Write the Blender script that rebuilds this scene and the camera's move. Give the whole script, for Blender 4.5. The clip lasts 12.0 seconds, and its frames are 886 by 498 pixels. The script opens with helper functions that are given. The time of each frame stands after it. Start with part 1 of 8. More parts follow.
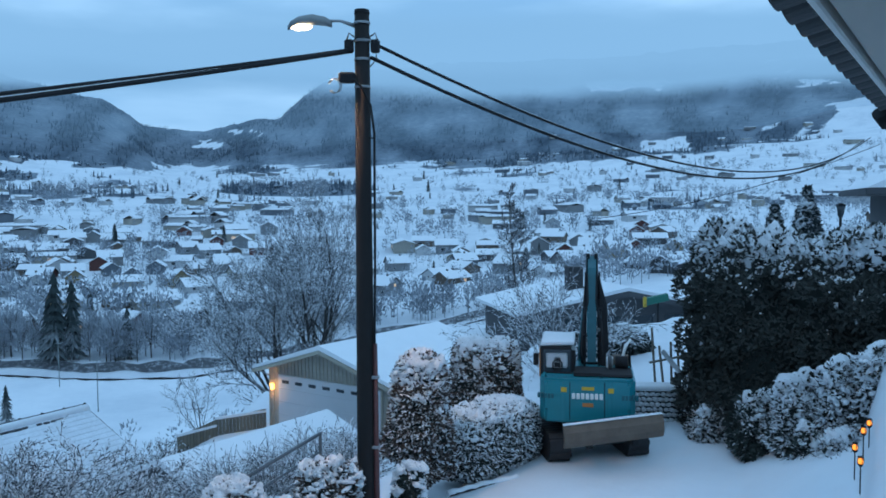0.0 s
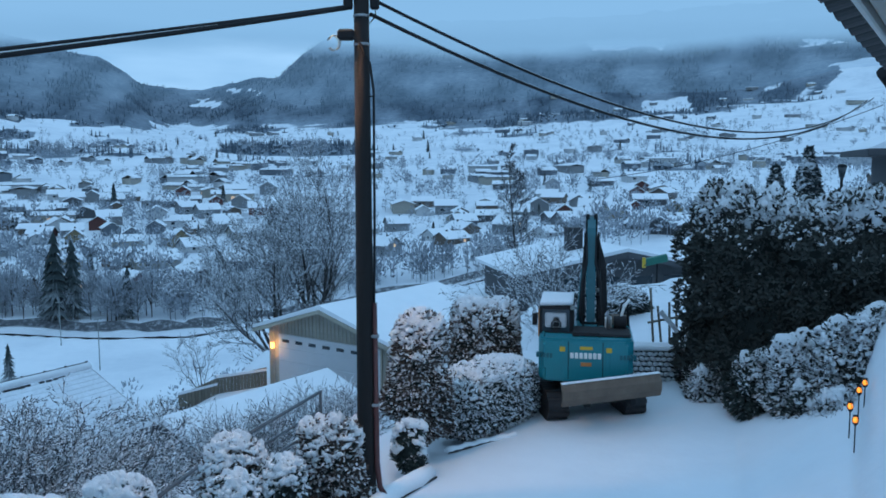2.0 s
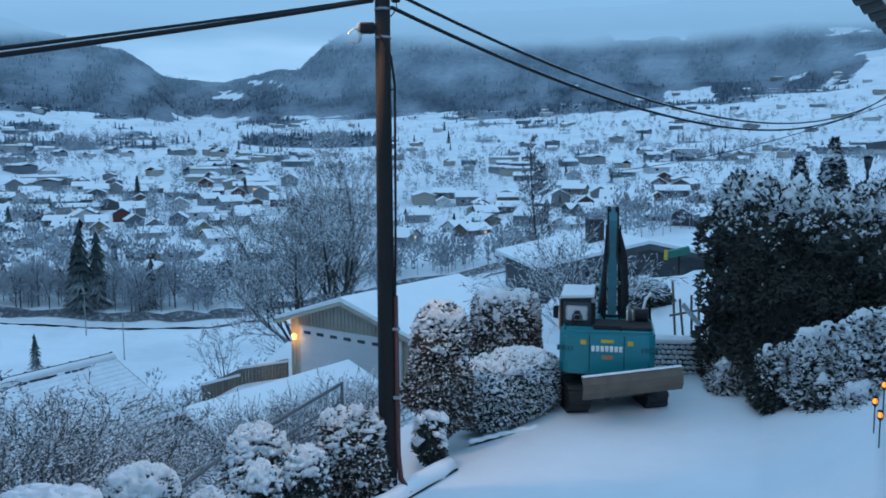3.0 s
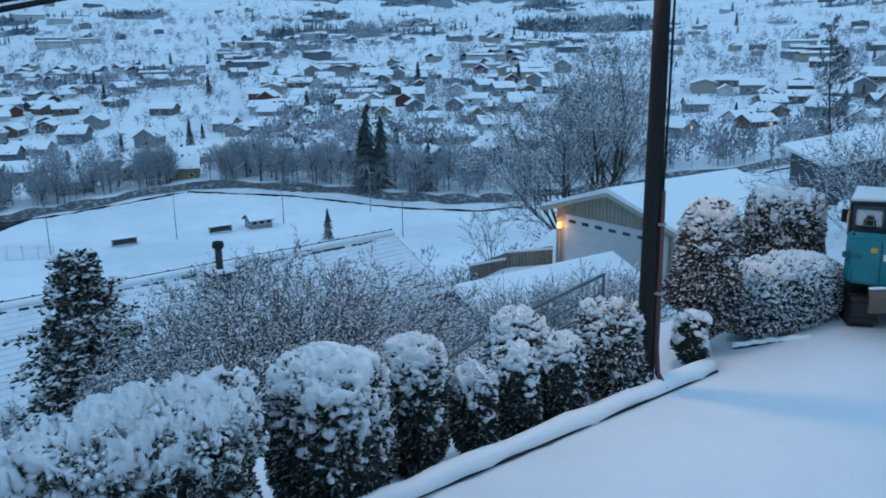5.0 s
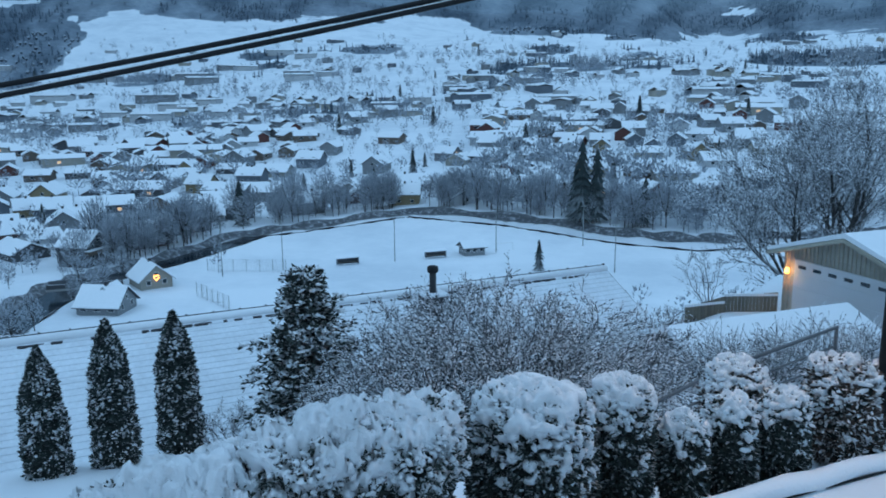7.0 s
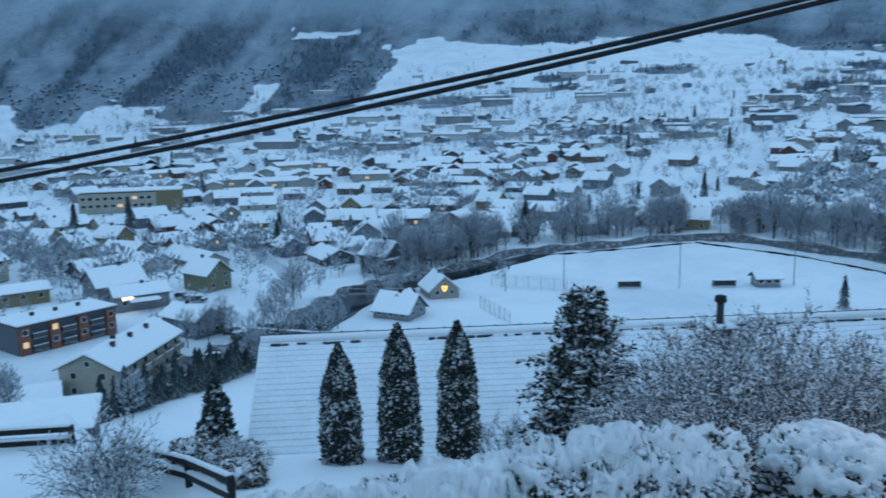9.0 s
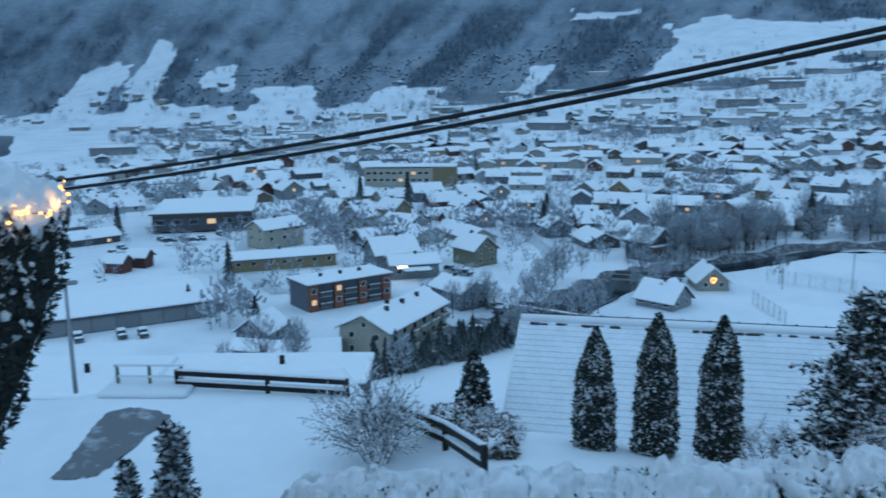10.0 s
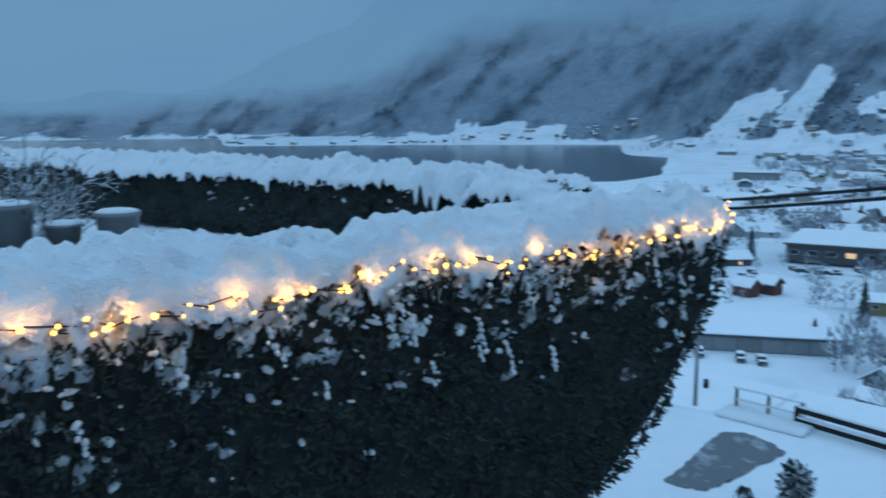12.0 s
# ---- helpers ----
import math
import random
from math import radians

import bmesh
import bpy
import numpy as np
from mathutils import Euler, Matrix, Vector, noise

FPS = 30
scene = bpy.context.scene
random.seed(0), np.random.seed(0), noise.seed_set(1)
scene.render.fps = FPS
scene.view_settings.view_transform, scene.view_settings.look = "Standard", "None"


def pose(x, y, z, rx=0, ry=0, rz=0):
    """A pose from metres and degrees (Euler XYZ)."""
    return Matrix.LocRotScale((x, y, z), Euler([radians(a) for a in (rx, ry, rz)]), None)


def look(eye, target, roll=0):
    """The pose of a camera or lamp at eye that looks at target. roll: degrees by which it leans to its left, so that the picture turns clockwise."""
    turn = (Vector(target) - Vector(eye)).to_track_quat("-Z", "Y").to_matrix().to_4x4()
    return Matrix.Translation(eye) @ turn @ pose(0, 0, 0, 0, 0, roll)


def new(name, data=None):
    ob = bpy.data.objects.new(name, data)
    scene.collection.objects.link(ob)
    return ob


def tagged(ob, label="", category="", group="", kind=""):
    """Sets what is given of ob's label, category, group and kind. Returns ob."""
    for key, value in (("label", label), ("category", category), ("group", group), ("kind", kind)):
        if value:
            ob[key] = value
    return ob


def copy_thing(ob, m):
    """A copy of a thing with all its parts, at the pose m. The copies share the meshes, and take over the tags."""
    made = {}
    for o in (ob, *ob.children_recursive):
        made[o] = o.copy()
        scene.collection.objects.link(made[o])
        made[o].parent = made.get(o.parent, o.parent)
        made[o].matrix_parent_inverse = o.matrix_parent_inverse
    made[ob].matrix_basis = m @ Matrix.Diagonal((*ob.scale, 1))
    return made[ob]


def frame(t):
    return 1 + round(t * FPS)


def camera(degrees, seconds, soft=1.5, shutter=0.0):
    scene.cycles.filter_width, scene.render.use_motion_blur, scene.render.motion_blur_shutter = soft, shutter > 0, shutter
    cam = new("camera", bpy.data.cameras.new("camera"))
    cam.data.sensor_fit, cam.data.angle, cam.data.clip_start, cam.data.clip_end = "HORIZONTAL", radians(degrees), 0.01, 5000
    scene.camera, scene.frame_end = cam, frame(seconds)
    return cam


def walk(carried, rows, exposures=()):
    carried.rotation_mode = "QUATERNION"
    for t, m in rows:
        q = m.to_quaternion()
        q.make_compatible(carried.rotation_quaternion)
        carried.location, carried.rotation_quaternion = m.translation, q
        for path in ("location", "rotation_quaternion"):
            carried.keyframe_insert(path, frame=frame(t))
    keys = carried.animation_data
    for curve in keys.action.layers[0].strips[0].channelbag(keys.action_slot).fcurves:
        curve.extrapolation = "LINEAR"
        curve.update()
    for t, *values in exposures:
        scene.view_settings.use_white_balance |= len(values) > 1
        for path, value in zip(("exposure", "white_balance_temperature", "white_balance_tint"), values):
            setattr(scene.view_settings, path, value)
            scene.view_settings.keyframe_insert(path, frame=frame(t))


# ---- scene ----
cam = camera(56.15, 12.0, soft=1.7, shutter=0.25)
EYE = 5.4
# seconds, place, yaw to the left, pitch up, roll
PATH = [
    (0, 0.000, 0.000, 5.399, 0.00, -3.07, -0.30),
    (0.5, -0.004, 0.002, 5.399, -0.07, -3.25, -0.28),
    (1, -0.004, -0.006, 5.396, -0.28, -3.78, -0.23),
    (1.5, -0.002, 0.016, 5.384, -0.31, -4.81, -0.19),
    (2, -0.001, 0.013, 5.384, -0.02, -5.79, -0.14),
    (2.5, -0.006, 0.025, 5.388, 0.14, -5.96, -0.10),
    (4.3, 0.023, -0.079, 5.480, 12.58, -10.71, -0.97),
    (4.5, 0.029, -0.060, 5.471, 15.15, -11.85, -0.94),
    (5, 0.037, -0.021, 5.449, 20.02, -13.88, -0.76),
    (5.5, 0.041, -0.013, 5.447, 23.87, -14.45, -0.67),
    (6, 0.027, -0.013, 5.444, 28.05, -13.88, -0.74),
    (6.5, -0.003, -0.010, 5.439, 31.46, -12.93, -0.62),
    (6.7, -0.014, -0.001, 5.436, 32.83, -12.23, -0.57),
    (8.3, -0.014, 0.018, 5.420, 43.70, -9.17, -0.41),
    (8.5, -0.031, 0.001, 5.410, 46.04, -9.41, -0.74),
    (9, -0.054, 0.020, 5.422, 54.39, -9.86, -0.95),
    (9.5, -0.052, 0.043, 5.424, 63.04, -10.42, -0.76),
    (10, -0.086, 0.052, 5.417, 72.80, -10.85, -0.66),
    (10.5, -0.103, 0.011, 5.428, 82.62, -10.57, -1.10),
    (11, -0.176, -0.046, 5.408, 91.41, -9.91, -2.06),
    (11.5, -0.226, -0.133, 5.399, 101.54, -9.34, -1.83),
    (12, -0.217, -0.160, 5.390, 114.93, -8.76, -0.27),
]


def held(x, y, z, yaw, pitch, roll):
    a, b = radians(yaw), radians(pitch)
    ahead = Vector((-math.sin(a) * math.cos(b), math.cos(a) * math.cos(b), math.sin(b)))
    return look((x, y, z), Vector((x, y, z)) + ahead, roll)


walk(cam, [(t, held(*row)) for t, *row in PATH], [(0, 0.06, 6330, 10), (2.5, 0.06, 6420, 10), (4.5, 0.03, 6340, 10), (5.5, 0.07, 6600, 10), (8.5, 0.08, 6580, 10), (10, 0.0, 6520, 10), (12, 0.0, 6480, 9)])

# ---- world, light ----
world = bpy.data.worlds.new("overcast_dusk")
scene.world = world
world.use_nodes = True
wn, wl = world.node_tree.nodes, world.node_tree.links
wn.clear()


sky = wn.new("ShaderNodeTexSky")
sky.sky_type, sky.sun_disc, sky.sun_elevation, sky.sun_rotation = "NISHITA", False, radians(4), radians(150)
clouds = wn.new("ShaderNodeTexNoise")
clouds.inputs["Scale"].default_value, clouds.inputs["Detail"].default_value = 2.6, 5
coord = wn.new("ShaderNodeTexCoord")
squash = wn.new("ShaderNodeMapping")
squash.inputs["Scale"].default_value = (1, 1, 5)
wl.new(coord.outputs["Generated"], squash.inputs["Vector"])
wl.new(squash.outputs["Vector"], clouds.inputs["Vector"])
cover = wn.new("ShaderNodeValToRGB")
cover.color_ramp.elements[0].position, cover.color_ramp.elements[0].color = 0.36, (0.25, 0.525, 0.87, 1)
cover.color_ramp.elements[1].position, cover.color_ramp.elements[1].color = 0.64, (0.48, 0.82, 1.2, 1)
wl.new(clouds.outputs["Fac"], cover.inputs["Fac"])
mixed = wn.new("ShaderNodeMixRGB")
mixed.inputs["Fac"].default_value = 0.94
dim = wn.new("ShaderNodeMixRGB")
dim.blend_type, dim.inputs["Fac"].default_value, dim.inputs["Color2"].default_value = "MULTIPLY", 1, (0.1, 0.1, 0.1, 1)
wl.new(sky.outputs["Color"], dim.inputs["Color1"])
wl.new(dim.outputs["Color"], mixed.inputs["Color1"])
wl.new(cover.outputs["Color"], mixed.inputs["Color2"])
back = wn.new("ShaderNodeBackground")
back.inputs["Strength"].default_value = 1.0
wl.new(mixed.outputs["Color"], back.inputs["Color"])
wout = wn.new("ShaderNodeOutputWorld")
wl.new(back.outputs["Background"], wout.inputs["Surface"])

sun = new("sun", bpy.data.lights.new("sun", "SUN"))
sun.data.energy, sun.data.angle, sun.data.color = 0.15, radians(60), (0.6, 0.82, 1.0)
sun.matrix_world = look((0, 0, 100), (40, 60, 0))
scene.view_settings.exposure = 0.0


# ---- materials ----
def material(name, build):
    m = bpy.data.materials.new(name)
    m.use_nodes = True
    build(m.node_tree)
    return m


def paint(name, colour, rough=0.7, metal=0.0, vary=0.15, scale=8.0, bump=0.2, fine=60.0, emit=None, power=0.0, spread=0.0, coords="Object", alpha=None, coat=0.0, stretch=None):
    """A procedural surface: base colour varied at two scales, with fine relief."""
    def build(tree):
        ns, ln = tree.nodes, tree.links
        ns.clear()
        out, p = ns.new("ShaderNodeOutputMaterial"), ns.new("ShaderNodeBsdfPrincipled")
        ln.new(p.outputs["BSDF"], out.inputs["Surface"])
        tc = ns.new("ShaderNodeTexCoord")
        src = tc.outputs[coords]
        if stretch:
            mp = ns.new("ShaderNodeMapping")
            mp.inputs["Scale"].default_value = stretch
            ln.new(src, mp.inputs["Vector"])
            src = mp.outputs["Vector"]
        n1, n2 = ns.new("ShaderNodeTexNoise"), ns.new("ShaderNodeTexNoise")
        n1.inputs["Scale"].default_value, n1.inputs["Detail"].default_value = scale, 4
        n2.inputs["Scale"].default_value, n2.inputs["Detail"].default_value = fine, 3
        ln.new(src, n1.inputs["Vector"])
        ln.new(src, n2.inputs["Vector"])
        add = ns.new("ShaderNodeMath")
        add.operation = "ADD"
        ln.new(n1.outputs["Fac"], add.inputs[0])
        ln.new(n2.outputs["Fac"], add.inputs[1])
        info = ns.new("ShaderNodeObjectInfo")
        rnd = ns.new("ShaderNodeMath")
        rnd.operation, rnd.inputs[1].default_value, rnd.inputs[2].default_value = "MULTIPLY_ADD", 2 * spread, 1 - spread
        ln.new(info.outputs["Random"], rnd.inputs[0])
        amp = ns.new("ShaderNodeMath")
        amp.operation, amp.inputs[1].default_value, amp.inputs[2].default_value = "MULTIPLY_ADD", 2 * vary, 1 - 2 * vary
        ln.new(add.outputs[0], amp.inputs[0])
        mul = ns.new("ShaderNodeMath")
        mul.operation = "MULTIPLY"
        ln.new(amp.outputs[0], mul.inputs[0])
        ln.new(rnd.outputs[0], mul.inputs[1])
        mix = ns.new("ShaderNodeVectorMath")
        mix.operation = "SCALE"
        mix.inputs[0].default_value = colour
        ln.new(mul.outputs[0], mix.inputs["Scale"])
        ln.new(mix.outputs[0], p.inputs["Base Color"])
        p.inputs["Roughness"].default_value, p.inputs["Metallic"].default_value = rough, metal
        p.inputs["Coat Weight"].default_value = coat
        if bump:
            b = ns.new("ShaderNodeBump")
            b.inputs["Strength"].default_value, b.inputs["Distance"].default_value = bump, 0.02
            ln.new(add.outputs[0], b.inputs["Height"])
            ln.new(b.outputs["Normal"], p.inputs["Normal"])
        if emit:
            p.inputs["Emission Color"].default_value, p.inputs["Emission Strength"].default_value = (*emit, 1), power
    return material(name, build)


def snowed(name, colour, snow=(0.8, 0.82, 0.85), low=0.15, high=0.6, rough=0.8, scale=6.0, vary=0.3, patch=0.6):
    """A dark surface on whose upward faces snow lies, in patches."""
    def build(tree):
        ns, ln = tree.nodes, tree.links
        ns.clear()
        out, p = ns.new("ShaderNodeOutputMaterial"), ns.new("ShaderNodeBsdfPrincipled")
        ln.new(p.outputs["BSDF"], out.inputs["Surface"])
        geo, tc = ns.new("ShaderNodeNewGeometry"), ns.new("ShaderNodeTexCoord")
        sep = ns.new("ShaderNodeSeparateXYZ")
        ln.new(geo.outputs["True Normal"], sep.inputs[0])
        n1 = ns.new("ShaderNodeTexNoise")
        n1.inputs["Scale"].default_value, n1.inputs["Detail"].default_value, n1.inputs["Roughness"].default_value = scale, 5, 0.62
        ln.new(tc.outputs["Object"], n1.inputs["Vector"])
        a = ns.new("ShaderNodeMath")
        a.operation, a.inputs[1].default_value, a.inputs[2].default_value = "MULTIPLY_ADD", patch, -patch / 2
        ln.new(n1.outputs["Fac"], a.inputs[0])
        s = ns.new("ShaderNodeMath")
        s.operation = "ADD"
        ln.new(sep.outputs["Z"], s.inputs[0])
        ln.new(a.outputs[0], s.inputs[1])
        r = ns.new("ShaderNodeMapRange")
        r.inputs["From Min"].default_value, r.inputs["From Max"].default_value = low, high
        ln.new(s.outputs[0], r.inputs["Value"])
        isl = ns.new("ShaderNodeMapRange")
        isl.inputs["To Min"].default_value, isl.inputs["To Max"].default_value = 1 - vary, 1 + vary
        ln.new(geo.outputs["Random Per Island"], isl.inputs["Value"])
        sc = ns.new("ShaderNodeVectorMath")
        sc.operation = "SCALE"
        sc.inputs[0].default_value = colour
        ln.new(isl.outputs["Result"], sc.inputs["Scale"])
        mix = ns.new("ShaderNodeMixRGB")
        mix.inputs["Color2"].default_value = (*snow, 1)
        ln.new(r.outputs["Result"], mix.inputs["Fac"])
        ln.new(sc.outputs[0], mix.inputs["Color1"])
        ln.new(mix.outputs["Color"], p.inputs["Base Color"])
        p.inputs["Roughness"].default_value = rough
    return material(name, build)


def glowing(name, colour, power):
    return paint(name, colour, 0.5, emit=colour, power=power, bump=0)


M = {
    "snow": paint("snow", (0.82, 0.84, 0.87), 0.75, vary=0.04, scale=1.5, fine=25, bump=0.5),
    "snow_clump": paint("snow_clump", (0.82, 0.84, 0.87), 0.85, vary=0.06, scale=14, fine=75, bump=1.0),
    "leaf": snowed("leaf", (0.025, 0.036, 0.031), low=0.78, high=1.2),
    "leaf_brown": snowed("leaf_brown", (0.085, 0.058, 0.047), low=0.4, high=0.95),
    "leaf_white": snowed("leaf_white", (0.03, 0.035, 0.03), low=0.1, high=0.6),
    # near-black fill; inside plants it stands in for shade between the leaves
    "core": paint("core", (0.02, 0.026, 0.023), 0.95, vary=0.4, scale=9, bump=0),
    "twig": snowed("twig", (0.064, 0.068, 0.076), low=-0.25, high=0.75),
    "twig_grey": snowed("twig_grey", (0.09, 0.094, 0.102), low=-0.35, high=0.6),
    "twig_dim": snowed("twig_dim", (0.045, 0.048, 0.056), low=0.05, high=0.95),
    "thin_snow": paint("thin_snow", (0.7, 0.73, 0.77), 0.8, vary=0.16, scale=1.2, fine=9, bump=0.3),
    "bark": snowed("bark", (0.035, 0.03, 0.028), low=0.25, high=0.7),
    # frosted valley crowns, also lifted and blued to hold the valley haze
    "frost": snowed("frost", (0.31, 0.335, 0.37), snow=(0.6, 0.625, 0.66), low=0.1, high=1.1),
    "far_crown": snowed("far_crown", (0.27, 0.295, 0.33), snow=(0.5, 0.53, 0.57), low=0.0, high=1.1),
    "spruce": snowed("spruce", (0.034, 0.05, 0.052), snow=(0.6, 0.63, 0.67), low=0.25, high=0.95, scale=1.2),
    # distant woods: haze put into the base and snow colours
    "hazed_spruce": snowed("hazed_spruce", (0.06, 0.088, 0.12), snow=(0.16, 0.2, 0.245), low=0.2, high=1.0, scale=0.05),
    "hazed_frost": snowed("hazed_frost", (0.215, 0.25, 0.29), snow=(0.33, 0.37, 0.415), low=0.0, high=1.0, scale=0.05, vary=0.15),
    "leaf_dark": paint("leaf_dark", (0.034, 0.045, 0.04), 0.9, vary=0.35, scale=7, fine=40, bump=0),
    "wood_dark": paint("wood_dark", (0.014, 0.012, 0.012), 0.9, vary=0.35, scale=5, fine=50, stretch=(8, 8, 0.6)),
    "black": paint("black", (0.01, 0.01, 0.012), 0.85, vary=0.1),
    "rail_grey": paint("rail_grey", (0.11, 0.115, 0.125), 0.5, 0.3, vary=0.2),
    "steel": paint("steel", (0.32, 0.33, 0.34), 0.45, 0.8, vary=0.1),
    "lamp_grey": paint("lamp_grey", (0.22, 0.24, 0.24), 0.5, 0.2, vary=0.1),
    "red_pipe": paint("red_pipe", (0.1, 0.032, 0.03), 0.55, vary=0.2),
    "lamp_light": glowing("lamp_light", (1.0, 0.72, 0.42), 9),
    "warm_light": glowing("warm_light", (1.0, 0.46, 0.1), 5.0),
    "flame": glowing("flame", (1.0, 0.3, 0.035), 1.6),
    "window_light": glowing("window_light", (1.0, 0.55, 0.24), 0.6),
    "glass": paint("glass", (0.03, 0.04, 0.05), 0.08, vary=0.1, bump=0),
    "teal": paint("teal", (0.008, 0.2, 0.24), 0.42, vary=0.12, scale=3, coat=0.2),
    "teal_dark": paint("teal_dark", (0.012, 0.11, 0.135), 0.5, vary=0.2),
    "yellow": paint("yellow", (0.6, 0.4, 0.04), 0.5),
    "orange": paint("orange", (0.5, 0.2, 0.06), 0.5),
    "white_paint": paint("white_paint", (0.78, 0.78, 0.76), 0.55, vary=0.05),
    "muddy": paint("muddy", (0.15, 0.115, 0.09), 0.85, vary=0.35, scale=4, bump=0.6),
    "track": paint("track", (0.03, 0.03, 0.033), 0.8, vary=0.3, scale=8, bump=0.6),
    "tile": paint("tile", (0.028, 0.028, 0.032), 0.6, vary=0.25, scale=6),
    "soffit": paint("soffit", (0.5, 0.47, 0.43), 0.65, vary=0.08, scale=3, stretch=(1, 8, 1)),
    "stone": snowed("stone", (0.34, 0.34, 0.34), low=-0.3, high=0.5, scale=3.0, patch=1.2),
    "concrete": paint("concrete", (0.36, 0.36, 0.35), 0.85, vary=0.15, scale=3),
    "water": paint("water", (0.008, 0.016, 0.024), 0.16, vary=0.1, scale=0.05, fine=0.8, bump=0.1),
    "fence": paint("fence", (0.16, 0.14, 0.11), 0.8, vary=0.25, scale=3, spread=0.15),
    "pot": paint("pot", (0.2, 0.215, 0.23), 0.5, 0.3, vary=0.12),
    "door_grey": paint("door_grey", (0.55, 0.56, 0.58), 0.6, vary=0.05, scale=2),
    "gravel": snowed("gravel", (0.12, 0.125, 0.135), snow=(0.6, 0.62, 0.66), low=1.12, high=1.7, scale=1.6, patch=1.8),
    "river_stone": snowed("river_stone", (0.085, 0.09, 0.1), snow=(0.6, 0.62, 0.66), low=0.8, high=1.4, scale=0.7, patch=1.6),
    "leaf_deep": paint("leaf_deep", (0.05, 0.054, 0.048), 0.9, vary=0.4, scale=3, fine=30, bump=0),
    "packed_snow": paint("packed_snow", (0.55, 0.58, 0.62), 0.8, vary=0.12, scale=0.4, fine=4, bump=0.3),
    "green_board": paint("green_board", (0.02, 0.16, 0.12), 0.5),
}
for key, c in {"grey": (0.2, 0.21, 0.22), "cream": (0.36, 0.33, 0.27), "dark": (0.075, 0.078, 0.085), "brown": (0.13, 0.1, 0.08), "red": (0.11, 0.04, 0.034),
               "ochre": (0.22, 0.17, 0.1), "white": (0.45, 0.46, 0.47), "beige": (0.33, 0.31, 0.27), "blue": (0.12, 0.14, 0.165), "brick": (0.22, 0.085, 0.055), "olive": (0.17, 0.165, 0.11)}.items():
    M["wall_" + key] = paint("wall_" + key, c, 0.8, vary=0.16, scale=0.8, fine=5, bump=0.15, spread=0.12)


# ---- mesh tools ----
def solid(bm, m4=None):
    if m4 is not None:
        bmesh.ops.transform(bm, matrix=m4, verts=bm.verts)
    return bm


def finish(name, bm, mats, parent=None, label="", smooth=False):
    me = bpy.data.meshes.new(name)
    bmesh.ops.recalc_face_normals(bm, faces=bm.faces)
    bm.to_mesh(me)
    bm.free()
    for m in mats if isinstance(mats, (list, tuple)) else [mats]:
        me.materials.append(m)
    if smooth:
        me.polygons.foreach_set("use_smooth", [True] * len(me.polygons))
    ob = new(name, me)
    ob.parent = parent
    if label:
        ob["label"] = label
    return ob


def part(name, bm, mat, parent, label="", smooth=False):
    return finish(name, bm, mat, parent, label, smooth)


def thing(name, m4, label, category, group="", kind=""):
    ob = new(name)
    ob.matrix_world = m4
    ob.empty_display_size = 0.2
    return tagged(ob, label, category, group, kind)


def add_box(bm, x0, x1, y0, y1, z0, z1, bevel=0.0, m4=None, mat=0, segs=1):
    r = bmesh.ops.create_cube(bm, size=1)
    vs = r["verts"]
    for v in vs:
        v.co = Vector((x0 + (v.co.x + 0.5) * (x1 - x0), y0 + (v.co.y + 0.5) * (y1 - y0), z0 + (v.co.z + 0.5) * (z1 - z0)))
    fs = {f for v in vs for f in v.link_faces}
    for f in fs:
        f.material_index = mat
    if bevel:
        es = list({e for v in vs for e in v.link_edges})
        got = bmesh.ops.bevel(bm, geom=es, offset=bevel, segments=segs, affect="EDGES", profile=0.5)
        vs = list({v for f in got["faces"] for v in f.verts} | {v for v in vs if v.is_valid})
        for f in {f for v in vs for f in v.link_faces}:
            f.material_index = mat
    if m4 is not None:
        bmesh.ops.transform(bm, matrix=m4, verts=vs)
    return vs


def box(*a, **k):
    bm = bmesh.new()
    add_box(bm, *a, **k)
    return bm


def add_tube(bm, pts, radii, sides=8, mat=0):
    """A round tube along points; radii is one number or one for each point."""
    pts = [Vector(p) for p in pts]
    radii = [radii] * len(pts) if isinstance(radii, (int, float)) else radii
    rings = []
    for i, p in enumerate(pts):
        d = (pts[min(i + 1, len(pts) - 1)] - pts[max(i - 1, 0)]).normalized()
        u = d.orthogonal().normalized() if abs(d.z) > 0.95 else d.cross(Vector((0, 0, 1))).normalized()
        w = d.cross(u)
        rings.append([bm.verts.new(p + radii[i] * (math.cos(k * math.tau / sides) * u + math.sin(k * math.tau / sides) * w)) for k in range(sides)])
    for a, b in zip(rings, rings[1:]):
        for k in range(sides):
            f = bm.faces.new((a[k], a[(k + 1) % sides], b[(k + 1) % sides], b[k]))
            f.material_index, f.smooth = mat, sides > 5
    for r in (rings[0][::-1], rings[-1]):
        bm.faces.new(r).material_index = mat
    return bm


def tube(pts, radii, sides=8):
    return add_tube(bmesh.new(), pts, radii, sides)


def add_prism(bm, outline, y0, y1, mat=0):
    """A solid from an outline in x, z, drawn out along y."""
    a = [bm.verts.new((x, y0, z)) for x, z in outline]
    b = [bm.verts.new((x, y1, z)) for x, z in outline]
    n = len(a)
    fs = [bm.faces.new(a), bm.faces.new(b[::-1])] + [bm.faces.new((a[i], b[i], b[(i + 1) % n], a[(i + 1) % n])) for i in range(n)]
    for f in fs:
        f.material_index = mat
    return a + b


def prism(outline, y0, y1):
    bm = bmesh.new()
    add_prism(bm, outline, y0, y1)
    return bm


